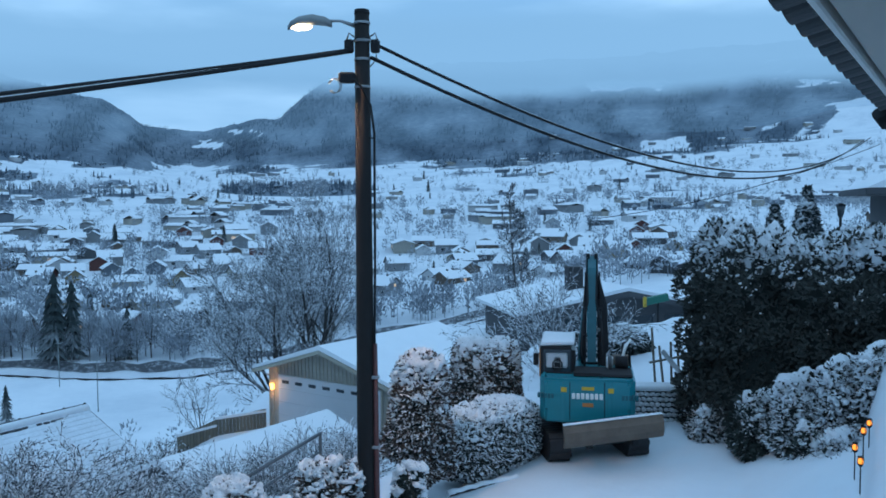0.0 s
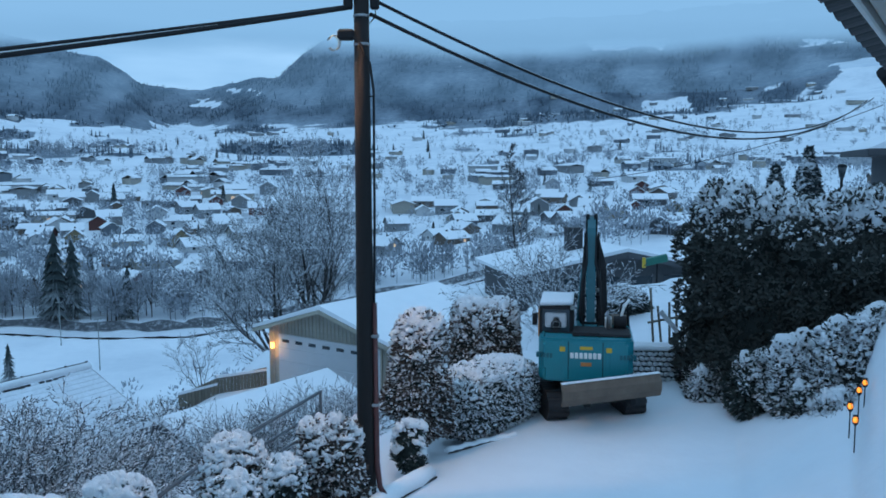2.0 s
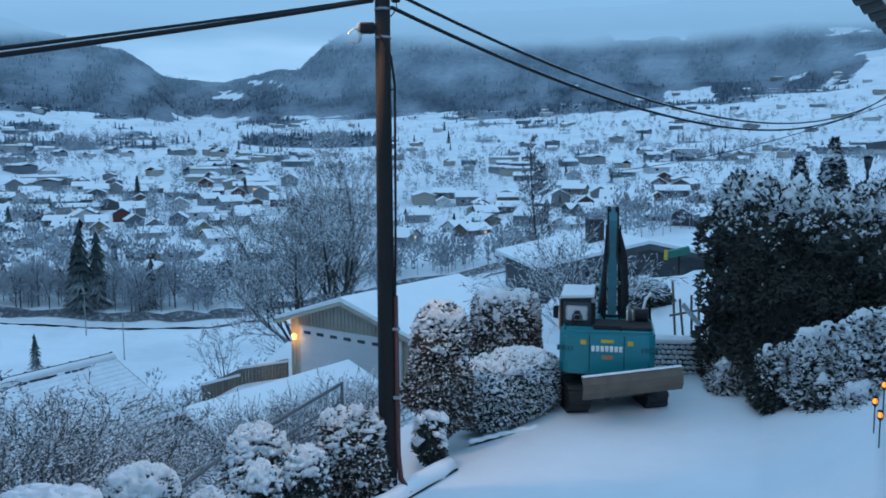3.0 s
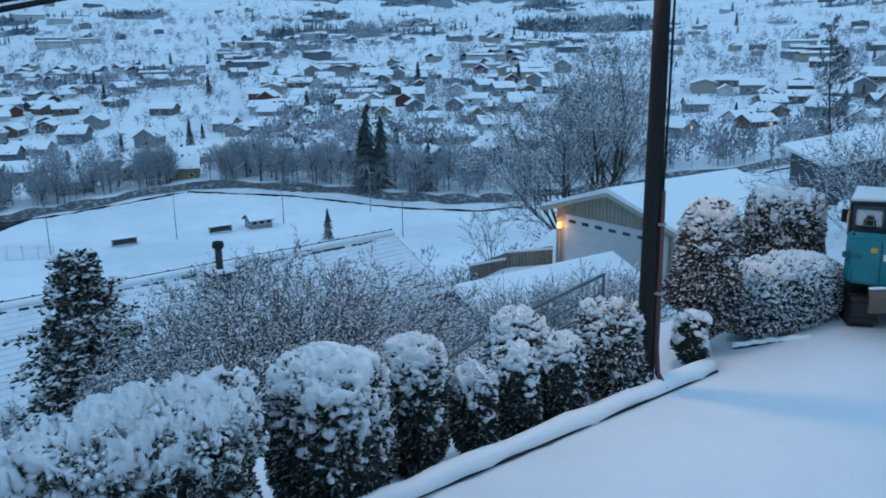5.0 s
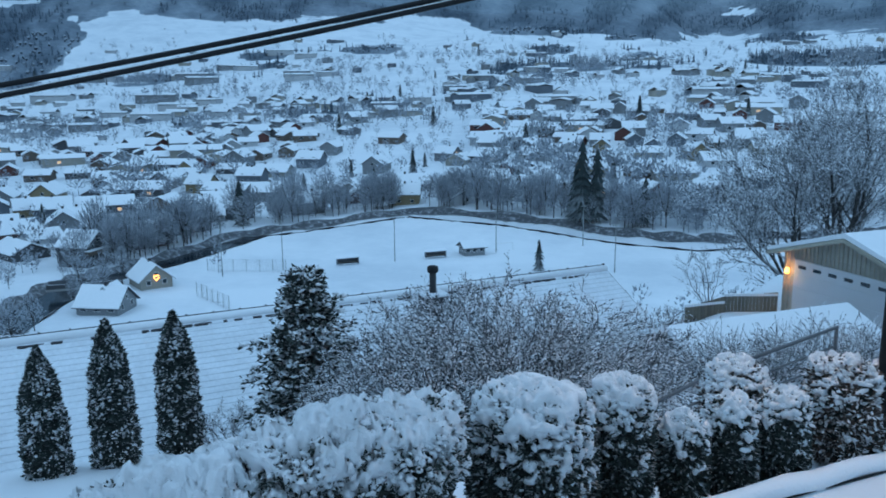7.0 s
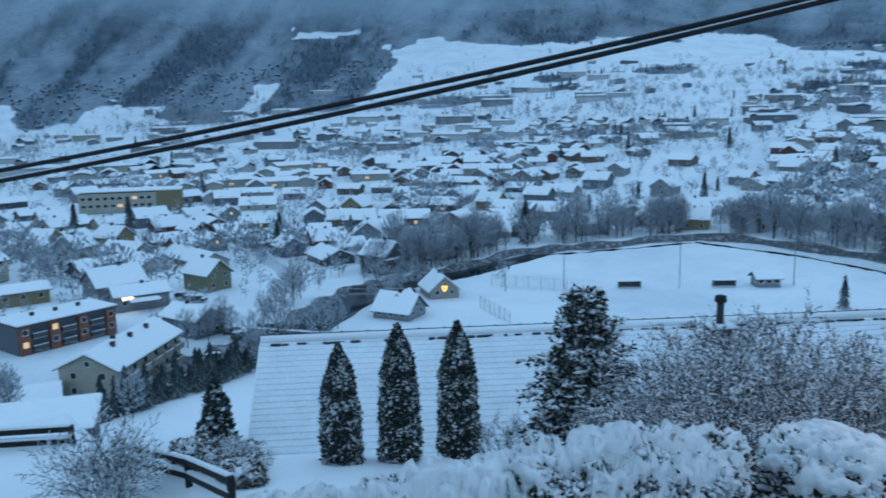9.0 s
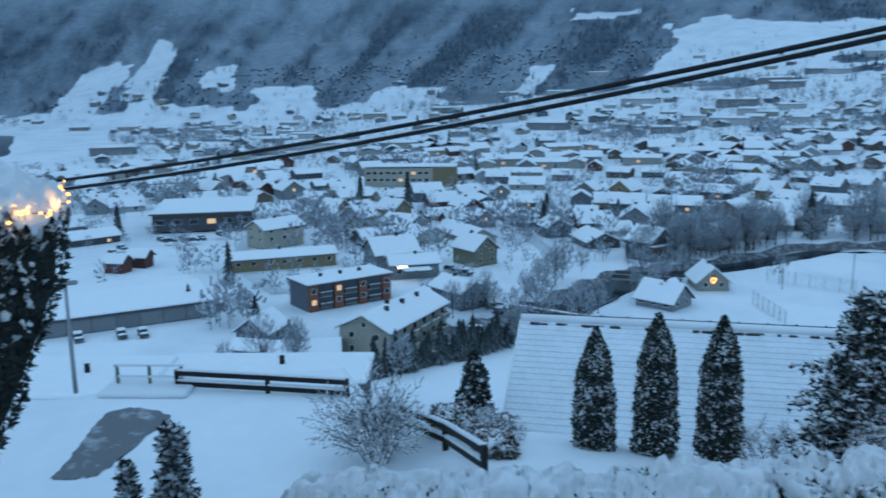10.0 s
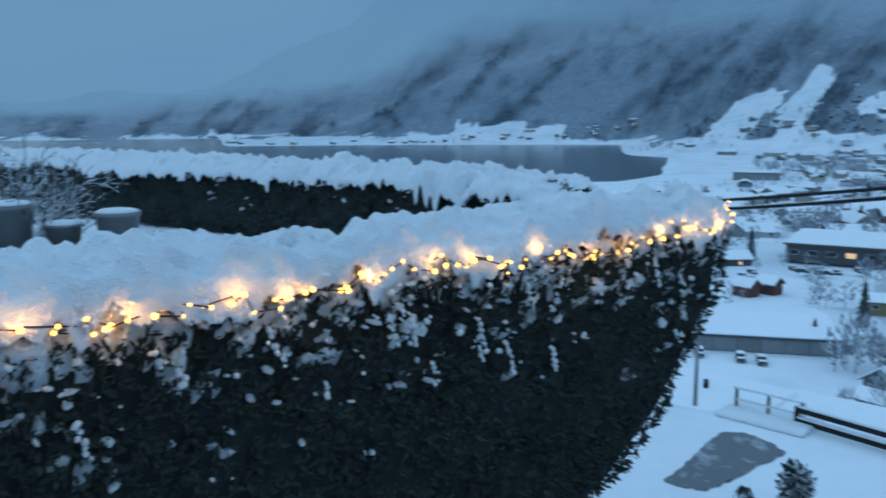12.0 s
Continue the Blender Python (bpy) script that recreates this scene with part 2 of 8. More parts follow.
def soup(name, verts, faces, mat, parent=None, label="", smooth=False):
    """A mesh from arrays of places and of equal-sided faces."""
    verts, faces = np.asarray(verts, np.float32), np.asarray(faces, np.int32)
    me = bpy.data.meshes.new(name)
    n, k = faces.shape
    me.vertices.add(len(verts))
    me.vertices.foreach_set("co", verts.ravel())
    me.loops.add(n * k)
    me.loops.foreach_set("vertex_index", faces.ravel())
    me.polygons.add(n)
    me.polygons.foreach_set("loop_start", np.arange(0, n * k, k, dtype=np.int32))
    if smooth:
        me.polygons.foreach_set("use_smooth", np.ones(n, bool))
    me.update(calc_edges=True)
    me.validate()
    for m in mat if isinstance(mat, (list, tuple)) else [mat]:
        me.materials.append(m)
    ob = new(name, me)
    ob.parent = parent
    if label:
        ob["label"] = label
    return ob


RNG = np.random.default_rng(7)


def frames_for(n, up):
    """Turned axes for n pieces whose z follows up, with a random spin."""
    up = up / np.linalg.norm(up, axis=1, keepdims=True)
    a = RNG.normal(size=(n, 3))
    a -= (a * up).sum(1, keepdims=True) * up
    a /= np.linalg.norm(a, axis=1, keepdims=True)
    return np.stack([a, np.cross(up, a), up], 2)


def strewn(tv, tf, places, ups, sizes):
    """Copies of one small shape at many places: arrays for soup()."""
    tv, tf = np.asarray(tv, float), np.asarray(tf)
    n = len(places)
    axes = frames_for(n, np.asarray(ups, float))
    sizes = np.asarray(sizes, float)
    sizes = sizes[:, None] if sizes.ndim == 1 else sizes
    local = tv[None] * np.broadcast_to(sizes, (n, 3) if sizes.shape[1] == 3 else (n, 1))[:, None, :]
    v = np.einsum("nij,nkj->nki", axes, local) + np.asarray(places)[:, None, :]
    f = tf[None] + (np.arange(n) * len(tv))[:, None, None]
    return v.reshape(-1, 3), f.reshape(-1, tf.shape[1])


# a spray of leaves: three narrow blades, bent outwards
SPRAY_V, SPRAY_F = [], []
for k in range(3):
    a = k * 2.1
    ca, sa = math.cos(a), math.sin(a)
    b = len(SPRAY_V)
    SPRAY_V += [(0, 0, 0), (0.4 * ca + 0.24 * sa, 0.4 * sa - 0.24 * ca, 0.5), (0.8 * ca, 0.8 * sa, 0.95), (0.4 * ca - 0.24 * sa, 0.4 * sa + 0.24 * ca, 0.55)]
    SPRAY_F += [(b, b + 1, b + 2), (b, b + 2, b + 3)]
# lumps of snow: soft uneven pads, flat below
bm_ball = bmesh.new()
bmesh.ops.create_icosphere(bm_ball, subdivisions=1, radius=1)
LUMPS_V = []
for k in range(6):
    q = np.array([v.co[:] for v in bm_ball.verts])
    q = q * RNG.uniform(0.85, 1.15, (len(q), 1)) * (1 + RNG.uniform(-0.3, 0.4), 1 + RNG.uniform(-0.3, 0.2), 1)
    q[:, 2] *= np.where(q[:, 2] > 0, 0.75, 0.45)
    LUMPS_V.append(q)
LUMP_V = LUMPS_V[0]
LUMP_F = np.array([[v.index for v in f.verts] for f in bm_ball.faces])
bm_ball.free()


def at(az, r, z=0.0):
    return Vector((-r * math.sin(radians(az)), r * math.cos(radians(az)), z))


# ---- the land ----
NEAR_R = [3, 9, 13, 17, 21, 27, 36, 50, 75, 110, 150]
NEAR = {  # heights by azimuth, over NEAR_R
    -60: [0.6, 1.2, 1.4, 1.5, 1.5, 1.5, 1.5, 0, -5, -12, -18],
    -32: [0, 0.8, 2.0, 3.1, 3.3, 2.4, 1.4, 0, -6, -14, -20],
    -28.1: [0, 0.6, 1.6, 2.9, 3.1, 2.2, 1.3, 0, -6.5, -14.5, -21],
    -27.7: [0, 0.45, 1.1, 1.3, 1.2, 1.1, 1.0, 0, -6.8, -15, -21.6],
    -25.5: [0, 0.3, 0.95, 1.1, 0.9, 0.9, 0.9, 0, -7, -15, -22],
    -20: [0, 0, 0.1, 0.2, 0.5, 0.8, 0.9, 0, -7, -16, -24],
    -8: [0, 0, 0, 0, 0.1, 0.3, 0, -4, -14, -28, -37],
    4: [0, 0, 0, -0.2, -1.5, -2.8, -3.8, -8, -20, -34, -41],
    14: [0, 0, -0.5, -1.6, -2.4, -3.5, -3.9, -9, -22, -35, -41.5],
    40: [0, -0.2, -1.2, -2.6, -4, -6.5, -8.5, -14, -25, -36, -41.6],
    75: [0, -0.5, -1.7, -2.9, -3.4, -6, -10.5, -15, -25, -36, -41.8],
    105: [0, -0.4, -2.2, -3.3, -3.5, -5, -11.5, -15.5, -25, -36, -42],
    140: [0.5, 1.0, 0.5, -1, -3, -5, -9, -14, -25, -36, -42],
}
FAR_R = [230, 300, 400, 550, 800, 1200, 1800, 2700, 4300]
FAR_EAST = {  # elevations in degrees from the eye, over FAR_R
    -45: [-6, -4.2, -2.5, -0.8, 0.6, 2.4, 5, 9, 10.5],
    -25: [-7, -4.8, -3.0, -1.2, 0.5, 2.2, 4.6, 8.8, 10],
    -15: [-7.5, -5.2, -3.3, -1.5, 0.3, 1.9, 3.6, 8.4, 9.5],
    0: [-10.4, -7, -4.4, -2, 0, 1.6, 2.9, 8.2, 9.4],
    7: [-11.4, -7.4, -4.6, -2.1, -0.1, 1.5, 2.6, 7.5, 8.6],
    9: [-11.5, -7.5, -4.6, -2.1, -0.1, 1.5, 2.5, 6.7, 7.4],
    11: [-11.6, -7.5, -4.7, -2.2, -0.1, 1.4, 2.4, 5.3, 5.6],
    14: [-11.6, -7.5, -4.7, -2.2, -0.1, 1.4, 2.2, 3.5, 5.2],
    16: [-11.7, -7.6, -4.8, -2.3, -0.1, 1.3, 1.9, 2.4, 4.9],
    18.5: [-11.7, -7.6, -4.8, -2.3, -0.1, 1.3, 1.9, 2.5, 5.0],
    20: [-11.7, -7.6, -4.8, -2.3, -0.1, 1.3, 2.2, 4.4, 5.2],
    22.5: [-11.7, -7.6, -4.8, -2.3, -0.1, 1.4, 2.5, 6.1, 6.5],
    30: [-11.7, -7.8, -5, -2.4, -0.1, 1.6, 3.2, 7.0, 8.2],
}
FAR_WEST = {
    45: [-11.7, -8.8, -6.2, -3.4, -1.2, 0.9, 4.5, 9, 13],
    64: [-11.7, -9.2, -6.7, -4.5, -2.5, -0.2, 4.5, 11, 17],
    88: [-11.7, -9.2, -6.8, -4.9, -3.4, -2.2, 3, 10, 17],
    103: [-11.7, -9.2, -6.8, -5.1, -3.65, -2.45, -1.62, 6.2, 15],
    113: [-12, -9.3, -7, -5.2, -3.65, -2.45, -1.62, 3.6, 13],
    121: [-12, -9.3, -7, -5.2, -3.65, -2.45, -1.62, 0.2, 6.5],
    130: [-12, -9.3, -7, -5.2, -3.65, -2.45, -1.62, -1.1, 2.2],
    150: [-12, -9.3, -7, -5.2, -3.65, -2.45, -1.62, -1.1, 0.4],
}
LAKE = -45.0
ALL_R = np.log(np.array(NEAR_R + FAR_R, float))
FAR = {**FAR_EAST, **FAR_WEST}


def column(az):
    near = np.array([np.interp(az, list(NEAR), [NEAR[a][i] for a in NEAR]) for i in range(len(NEAR_R))])
    far = np.array([EYE + FAR_R[i] * math.tan(radians(np.interp(az, list(FAR), [FAR[a][i] for a in FAR]))) for i in range(len(FAR_R))])
    return np.concatenate([near, far])


COLUMNS_AZ = np.arange(-60, 151, 1.0)
COLUMNS = np.array([column(a) for a in COLUMNS_AZ])
RIVER = [(-116, 8), (-124.5, 21), (-134, 35), (-146, 50.4), (-153, 62), (-160, 75), (-175, 93.6), (-186, 110), (-187, 121), (-189.5, 142), (-198, 178), (-189, 196), (-171.5, 226), (-130, 229), (-94, 228), (-73, 232), (-54, 243), (-20, 262), (30, 280)]
PADS = [(-26.2, -16.5, -6.5, 4.6, -3.5), (-9, 2, 30, 42, -3.85), (0, 13, 36, 48, -1.5)]  # x from, to, y from, to, height


EDGE_Y, EDGE_X = [-4, 3.6, 5.9, 8.15, 10.9, 13.95, 15.95, 20], [-11, -6.6, -5.1, -3.67, -1.97, -0.1, 1.25, 2.2]


def drive_edge(y):
    return float(np.interp(y, EDGE_Y, EDGE_X))


def river_gap(x, y):
    best = 1e9
    for (ax, ay), (bx, by) in zip(RIVER, RIVER[1:]):
        dx, dy = bx - ax, by - ay
        t = min(1, max(0, ((x - ax) * dx + (y - ay) * dy) / (dx * dx + dy * dy)))
        best = min(best, math.hypot(x - ax - t * dx, y - ay - t * dy))
    return best


def land(x, y):
    r = max(math.hypot(x, y), 3.0)
    az = math.degrees(math.atan2(-x, y))
    az = min(150.0, max(-60.0, az if az > -120 else az + 360))
    i = min(int(az + 60), len(COLUMNS_AZ) - 2)
    f = az + 60 - i
    z = float(np.interp(math.log(r), ALL_R, COLUMNS[i] * (1 - f) + COLUMNS[i + 1] * f))
    if r > 300:
        a = min(1, (r - 300) / 900)
        z += a * (r ** 0.75) * 0.07 * noise.fractal(Vector((x, y, 0)) * (1 / 420), 0.9, 2.1, 5) * (0.03 if z < -42.5 else 0.15 if z < -38 else 1)
        if r > 1100 and z > -20:
            z += min(1, (r - 1100) / 800) * 18 * abs(noise.fractal(Vector((x, y, 3)) * (1 / 300), 0.9, 2.2, 3))
    elif r > 14:
        z += 0.12 * noise.noise(Vector((x, y, 0)) * 0.25)
    if r < 24 and az < 60 and x > -9:
        k = min(1, max(0, (x - drive_edge(y) + 0.6) / 0.5)) * min(1, max(0, (az + 16) / 6))
        z *= 1 - k
    for px0, px1, py0, py1, pz in PADS:
        d = max(px0 - x, x - px1, py0 - y, y - py1)
        if d < 1.5:
            k = min(1, max(0, (1.5 - d) / 1.5))
            z = z * (1 - k) + pz * k
    if 100 < r < 330:
        g = river_gap(x, y)
        if g < 9:
            z -= 2.2 * min(1, max(0, (7.5 - g) / 3.5))
    return z


# pastures in the wooded slopes: bearing, angle of height, half spans, lean down the slope
PASTURES = [(74.5, -0.5, 2.4, 1.0, -0.3), (83.5, -0.8, 1.8, 1.0, -0.2), (87.6, 0.9, 1.2, 0.9, -0.3), (90.0, -1.5, 2.6, 0.7, 0.0), (91.4, 1.6, 0.8, 1.6, -0.65),
            (95.2, 0.3, 1.1, 1.2, -0.9), (110.5, -0.8, 3.6, 0.6, -0.6), (66.6, 0.5, 0.7, 1.0, -0.8), (61.5, 4.8, 2.8, 0.3, 0.0), (54.5, 2.0, 2.2, 1.8, 0.6),
            (-12.6, 7.8, 2.6, 0.34, 0.0), (15.6, 4.1, 0.8, 0.25, -0.8), (13.2, 4.9, 1.0, 0.12, 0.0), (26.5, 2.6, 2.2, 0.2, 0.0), (-15.0, 3.9, 1.5, 0.5, 0.8), (-28.0, 5.4, 2.4, 0.9, 0.4)]
GROVES = [(-18.5, 5.9, 4.5, 0.8), (-24.0, 6.6, 2.6, 0.4), (9.8, 1.05, 4.2, 0.36), (27.5, 1.9, 1.4, 0.22), (-17.3, 3.9, 0.7, 0.5), (46.5, 1.6, 1.2, 0.2), (39.5, 2.0, 1.6, 0.2)]
EDGE_AZ = [-60, -30, -27, -25, -22, -18, -14, -9, -5, 5, 14, 16, 18.5, 20, 30, 33, 45, 54, 56, 61, 66, 70, 100, 106, 113, 120, 130]
EDGE_EL = [8.6, 6.6, 5.3, 4.5, 4.0, 3.6, 3.2, 2.9, 2.8, 2.8, 2.3, 2.6, 2.6, 2.4, 2.6, 3.9, 4.3, 4.0, 3.5, -0.3, -0.5, -1.1, -1.2, -1.2, -1.05, -1.0, -0.8]


def cover_of(x, y, z, r, az):
    """How much wood stands at a place, 0 to 1."""
    if r < 640:
        return 0.0
    n = 0.75 * noise.fractal(Vector((x, y, 0)) * (1 / 260), 0.9, 2.0, 4) + 0.55 * noise.fractal(Vector((x, y, 7)) * (1 / 75), 0.9, 2.0, 3)
    el = math.degrees(math.atan2(z - EYE, r))
    edge = float(np.interp(az, EDGE_AZ, EDGE_EL))
    w = min(0.5, (el - edge) * 0.9) + 0.55 * n
    if az < -21:
        w -= min(0.3, 0.03 * (-21 - az)) - 0.4 * n
    if r < (1400 if az < 57 else 950):
        w = -0.62 + 1.15 * n
    for pa, pe, ha, he, lean in PASTURES:
        k = max(abs(az - pa - lean * (el - pe)) / ha, abs(el - pe) / he)
        if k < 1.4:
            w -= 1.5 * min(1, max(0, (1.2 - k - 0.55 * n) * 2.5))
    for pa, pe, ha, he in GROVES:
        k = math.hypot((az - pa) / ha, (el - pe) / he)
        if k < 1.3:
            w = max(w, 0.5 * min(1, (1.2 - k + 0.5 * n) * 3))
    return min(1.0, max(0.0, 0.5 + 2.2 * w))


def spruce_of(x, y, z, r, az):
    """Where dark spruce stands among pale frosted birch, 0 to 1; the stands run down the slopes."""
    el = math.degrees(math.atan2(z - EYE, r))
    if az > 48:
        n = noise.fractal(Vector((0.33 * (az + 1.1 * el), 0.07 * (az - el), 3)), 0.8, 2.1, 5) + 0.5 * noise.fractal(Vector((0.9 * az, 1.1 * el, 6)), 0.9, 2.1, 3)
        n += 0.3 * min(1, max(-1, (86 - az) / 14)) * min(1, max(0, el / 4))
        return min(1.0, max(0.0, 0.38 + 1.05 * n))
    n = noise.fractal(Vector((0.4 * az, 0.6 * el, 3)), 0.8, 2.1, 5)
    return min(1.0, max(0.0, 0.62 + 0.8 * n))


def build_land():
    azs = np.concatenate([np.arange(-62, 152, 0.33), np.arange(152, 298, 6.0)])
    rs = np.concatenate([np.linspace(0.05, 30, 64), np.geomspace(30.6, 118, 44)[1:], np.arange(120, 305, 2.3), np.geomspace(306, 4300, 132)])
    verts, woods, darks = [], [], []
    for r in rs:
        for a in azs:
            p = at(a, r)
            z = land(p.x, p.y)
            verts.append((p.x, p.y, z))
            woods.append(cover_of(p.x, p.y, z, r, a))
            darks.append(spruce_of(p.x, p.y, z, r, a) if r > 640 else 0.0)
    na, nr = len(azs), len(rs)
    i, j = np.meshgrid(np.arange(nr - 1), np.arange(na), indexing="ij")
    k = (j + 1) % na
    faces = np.stack([i * na + j, i * na + k, (i + 1) * na + k, (i + 1) * na + j], -1).reshape(-1, 4)[:, ::-1]

    def build(tree):
        ns, ln = tree.nodes, tree.links
        ns.clear()
        out, p = ns.new("ShaderNodeOutputMaterial"), ns.new("ShaderNodeBsdfPrincipled")
        ln.new(p.outputs["BSDF"], out.inputs["Surface"])
        wood, tc = ns.new("ShaderNodeAttribute"), ns.new("ShaderNodeTexCoord")
        wood.attribute_name = "wood"
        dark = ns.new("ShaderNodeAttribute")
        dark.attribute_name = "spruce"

        def tex(scale, detail, rough=0.6):
            n = ns.new("ShaderNodeTexNoise")
            n.inputs["Scale"].default_value, n.inputs["Detail"].default_value, n.inputs["Roughness"].default_value = scale, detail, rough
            ln.new(tc.outputs["Object"], n.inputs["Vector"])
            return n.outputs["Fac"]

        def math_(op, a, b):
            n = ns.new("ShaderNodeMath")
            n.operation = op
            for s, v in enumerate((a, b)):
                if isinstance(v, (int, float)):
                    n.inputs[s].default_value = v
                else:
                    ln.new(v, n.inputs[s])
            return n.outputs[0]

        def ramp(src, lo, hi, c0, c1):
            n = ns.new("ShaderNodeValToRGB")
            e = n.color_ramp.elements
            e[0].position, e[0].color, e[1].position, e[1].color = lo, (*c0, 1), hi, (*c1, 1)
            ln.new(src, n.inputs["Fac"])
            return n.outputs["Color"]

        def mixed_(fac, a, b):
            n = ns.new("ShaderNodeMixRGB")
            ln.new(fac, n.inputs["Fac"])
            ln.new(a, n.inputs["Color1"])
            ln.new(b, n.inputs["Color2"])
            return n.outputs["Color"]

        thin = ramp(tex(0.022, 7, 0.68), 0.36, 0.56, (0.62, 0.66, 0.71), (0.8, 0.825, 0.86))
        snow = mixed_(math_("MULTIPLY", tex(0.6, 6), 0.45), thin, ramp(tex(1.4, 5), 0.3, 0.7, (0.78, 0.8, 0.83), (0.85, 0.87, 0.9)))
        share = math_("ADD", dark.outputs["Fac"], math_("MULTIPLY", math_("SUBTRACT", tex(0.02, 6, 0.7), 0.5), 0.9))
        # birch and spruce tones blued and paled, distance haze put into the colour
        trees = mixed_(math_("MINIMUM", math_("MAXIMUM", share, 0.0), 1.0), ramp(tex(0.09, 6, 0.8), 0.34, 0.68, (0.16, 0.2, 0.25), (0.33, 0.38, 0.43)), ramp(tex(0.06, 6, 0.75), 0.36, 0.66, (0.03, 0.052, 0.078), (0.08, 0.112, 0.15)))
        edge = math_("SMOOTH_MIN", math_("MAXIMUM", math_("MULTIPLY_ADD", math_("SUBTRACT", math_("ADD", wood.outputs["Fac"], math_("MULTIPLY", math_("SUBTRACT", tex(0.02, 5, 0.7), 0.5), 1.5)), 0.4), 6.0), 0.0), 1.0)
        ln.new(mixed_(edge, snow, trees), p.inputs["Base Color"])
        p.inputs["Roughness"].default_value = 0.85
        b = ns.new("ShaderNodeBump")
        b.inputs["Strength"].default_value, b.inputs["Distance"].default_value = 0.35, 0.05
        ln.new(tex(3.0, 5), b.inputs["Height"])
        ln.new(b.outputs["Normal"], p.inputs["Normal"])

    ob = soup("ground", verts, faces, material("snowy_land", build), smooth=True)
    att = ob.data.attributes.new("wood", "FLOAT", "POINT")
    att.data.foreach_set("value", np.array(woods, np.float32))
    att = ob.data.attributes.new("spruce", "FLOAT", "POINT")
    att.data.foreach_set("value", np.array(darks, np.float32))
    return tagged(ob, "snow-covered hillside, valley floor and wooded mountain slopes", "ground", kind="structure")


build_land()
lake_bm = bmesh.new()
ring = [lake_bm.verts.new((*at(a, r)[:2], LAKE)) for a, r in [(96, 640), (92, 1300), (94, 2600), (94, 4800), (120, 4900), (150, 4900), (185, 4900), (185, 600), (140, 560), (110, 600)]]
lake_bm.faces.new(ring)
tagged(finish("water", lake_bm, M["water"]), "dark still fjord water below snowy mountains", "water", kind="structure")
riv = bmesh.new()
left, right = [], []
for i, (x, y) in enumerate(RIVER):
    a, b = Vector(RIVER[max(i - 1, 0)]), Vector(RIVER[min(i + 1, len(RIVER) - 1)])
    n = (b - a).orthogonal().normalized()
    left.append(riv.verts.new((x + 6.5 * n.x, y + 6.5 * n.y, -43.6)))
    right.append(riv.verts.new((x - 6.5 * n.x, y - 6.5 * n.y, -43.6)))
for i in range(len(RIVER) - 1):
    riv.faces.new((left[i], left[i + 1], right[i + 1], right[i]))
bank_v, bank_f = [], []
for side in (-1, 1):
    fine = [Vector(a).lerp(Vector(b), k / 8) for a, b in zip(RIVER, RIVER[1:]) for k in range(8)]
    for i, p in enumerate(fine):
        d = (fine[min(i + 1, len(fine) - 1)] - fine[max(i - 1, 0)]).normalized()
        b = len(bank_v)
        for off in (4.4 + 0.5 * math.sin(i * 0.9), 5.4, 6.4, 7.2 + 0.7 * math.sin(i * 1.3)):
            x, y = p.x - d.y * side * off, p.y + d.x * side * off
            bank_v.append((x, y, land(x, y) + 0.4))
        if i:
            bank_f += [(b - 4 + k, b - 3 + k, b + 1 + k, b + k)[::side] for k in range(3)]
tagged(soup("river_bank", bank_v, bank_f, M["river_stone"], smooth=True), "dark stony river banks flecked with snow", "river bank", kind="structure")
tagged(finish("river_water", riv, M["water"]), "dark narrow river between snowy banks", "river", kind="structure")


# ---- plants ----
WAVES = RNG.normal(size=(14, 3))
PHASES = RNG.uniform(0, 6.28, 14)


def lumps(p, size):
    """A smooth lumpy field over places, about -1 to 1."""
    q = np.asarray(p, float) / size
    return np.sin(q @ (WAVES * 3.2).T + PHASES).sum(1) / 5.0


def ellipsoid(n, radii, power=2.6, rough=0.08, size=0.6, low=-0.95):
    """Places and outward directions on a lumpy rounded body round the origin."""
    u = RNG.normal(size=(n, 3))
    u /= np.linalg.norm(u, axis=1, keepdims=True)
    u = u[u[:, 2] > low]
    radii = np.asarray(radii, float)
    s = (np.abs(u) ** power).sum(1) ** (-1 / power)
    p = u * s[:, None] * radii
    p = p * (1 + rough * lumps(p, size))[:, None]
    g = np.sign(u) * np.abs(u) ** (power - 1) / radii
    return p, g / np.linalg.norm(g, axis=1, keepdims=True)


def rounded(line, times=3):
    """A line with its corners cut, again and again."""
    for _ in range(times):
        cut = [line[0]]
        for (ax, ay), (bx, by) in zip(line, line[1:]):
            cut += [(0.75 * ax + 0.25 * bx, 0.75 * ay + 0.25 * by), (0.25 * ax + 0.75 * bx, 0.25 * ay + 0.75 * by)]
        line = cut + [line[-1]]
    return line


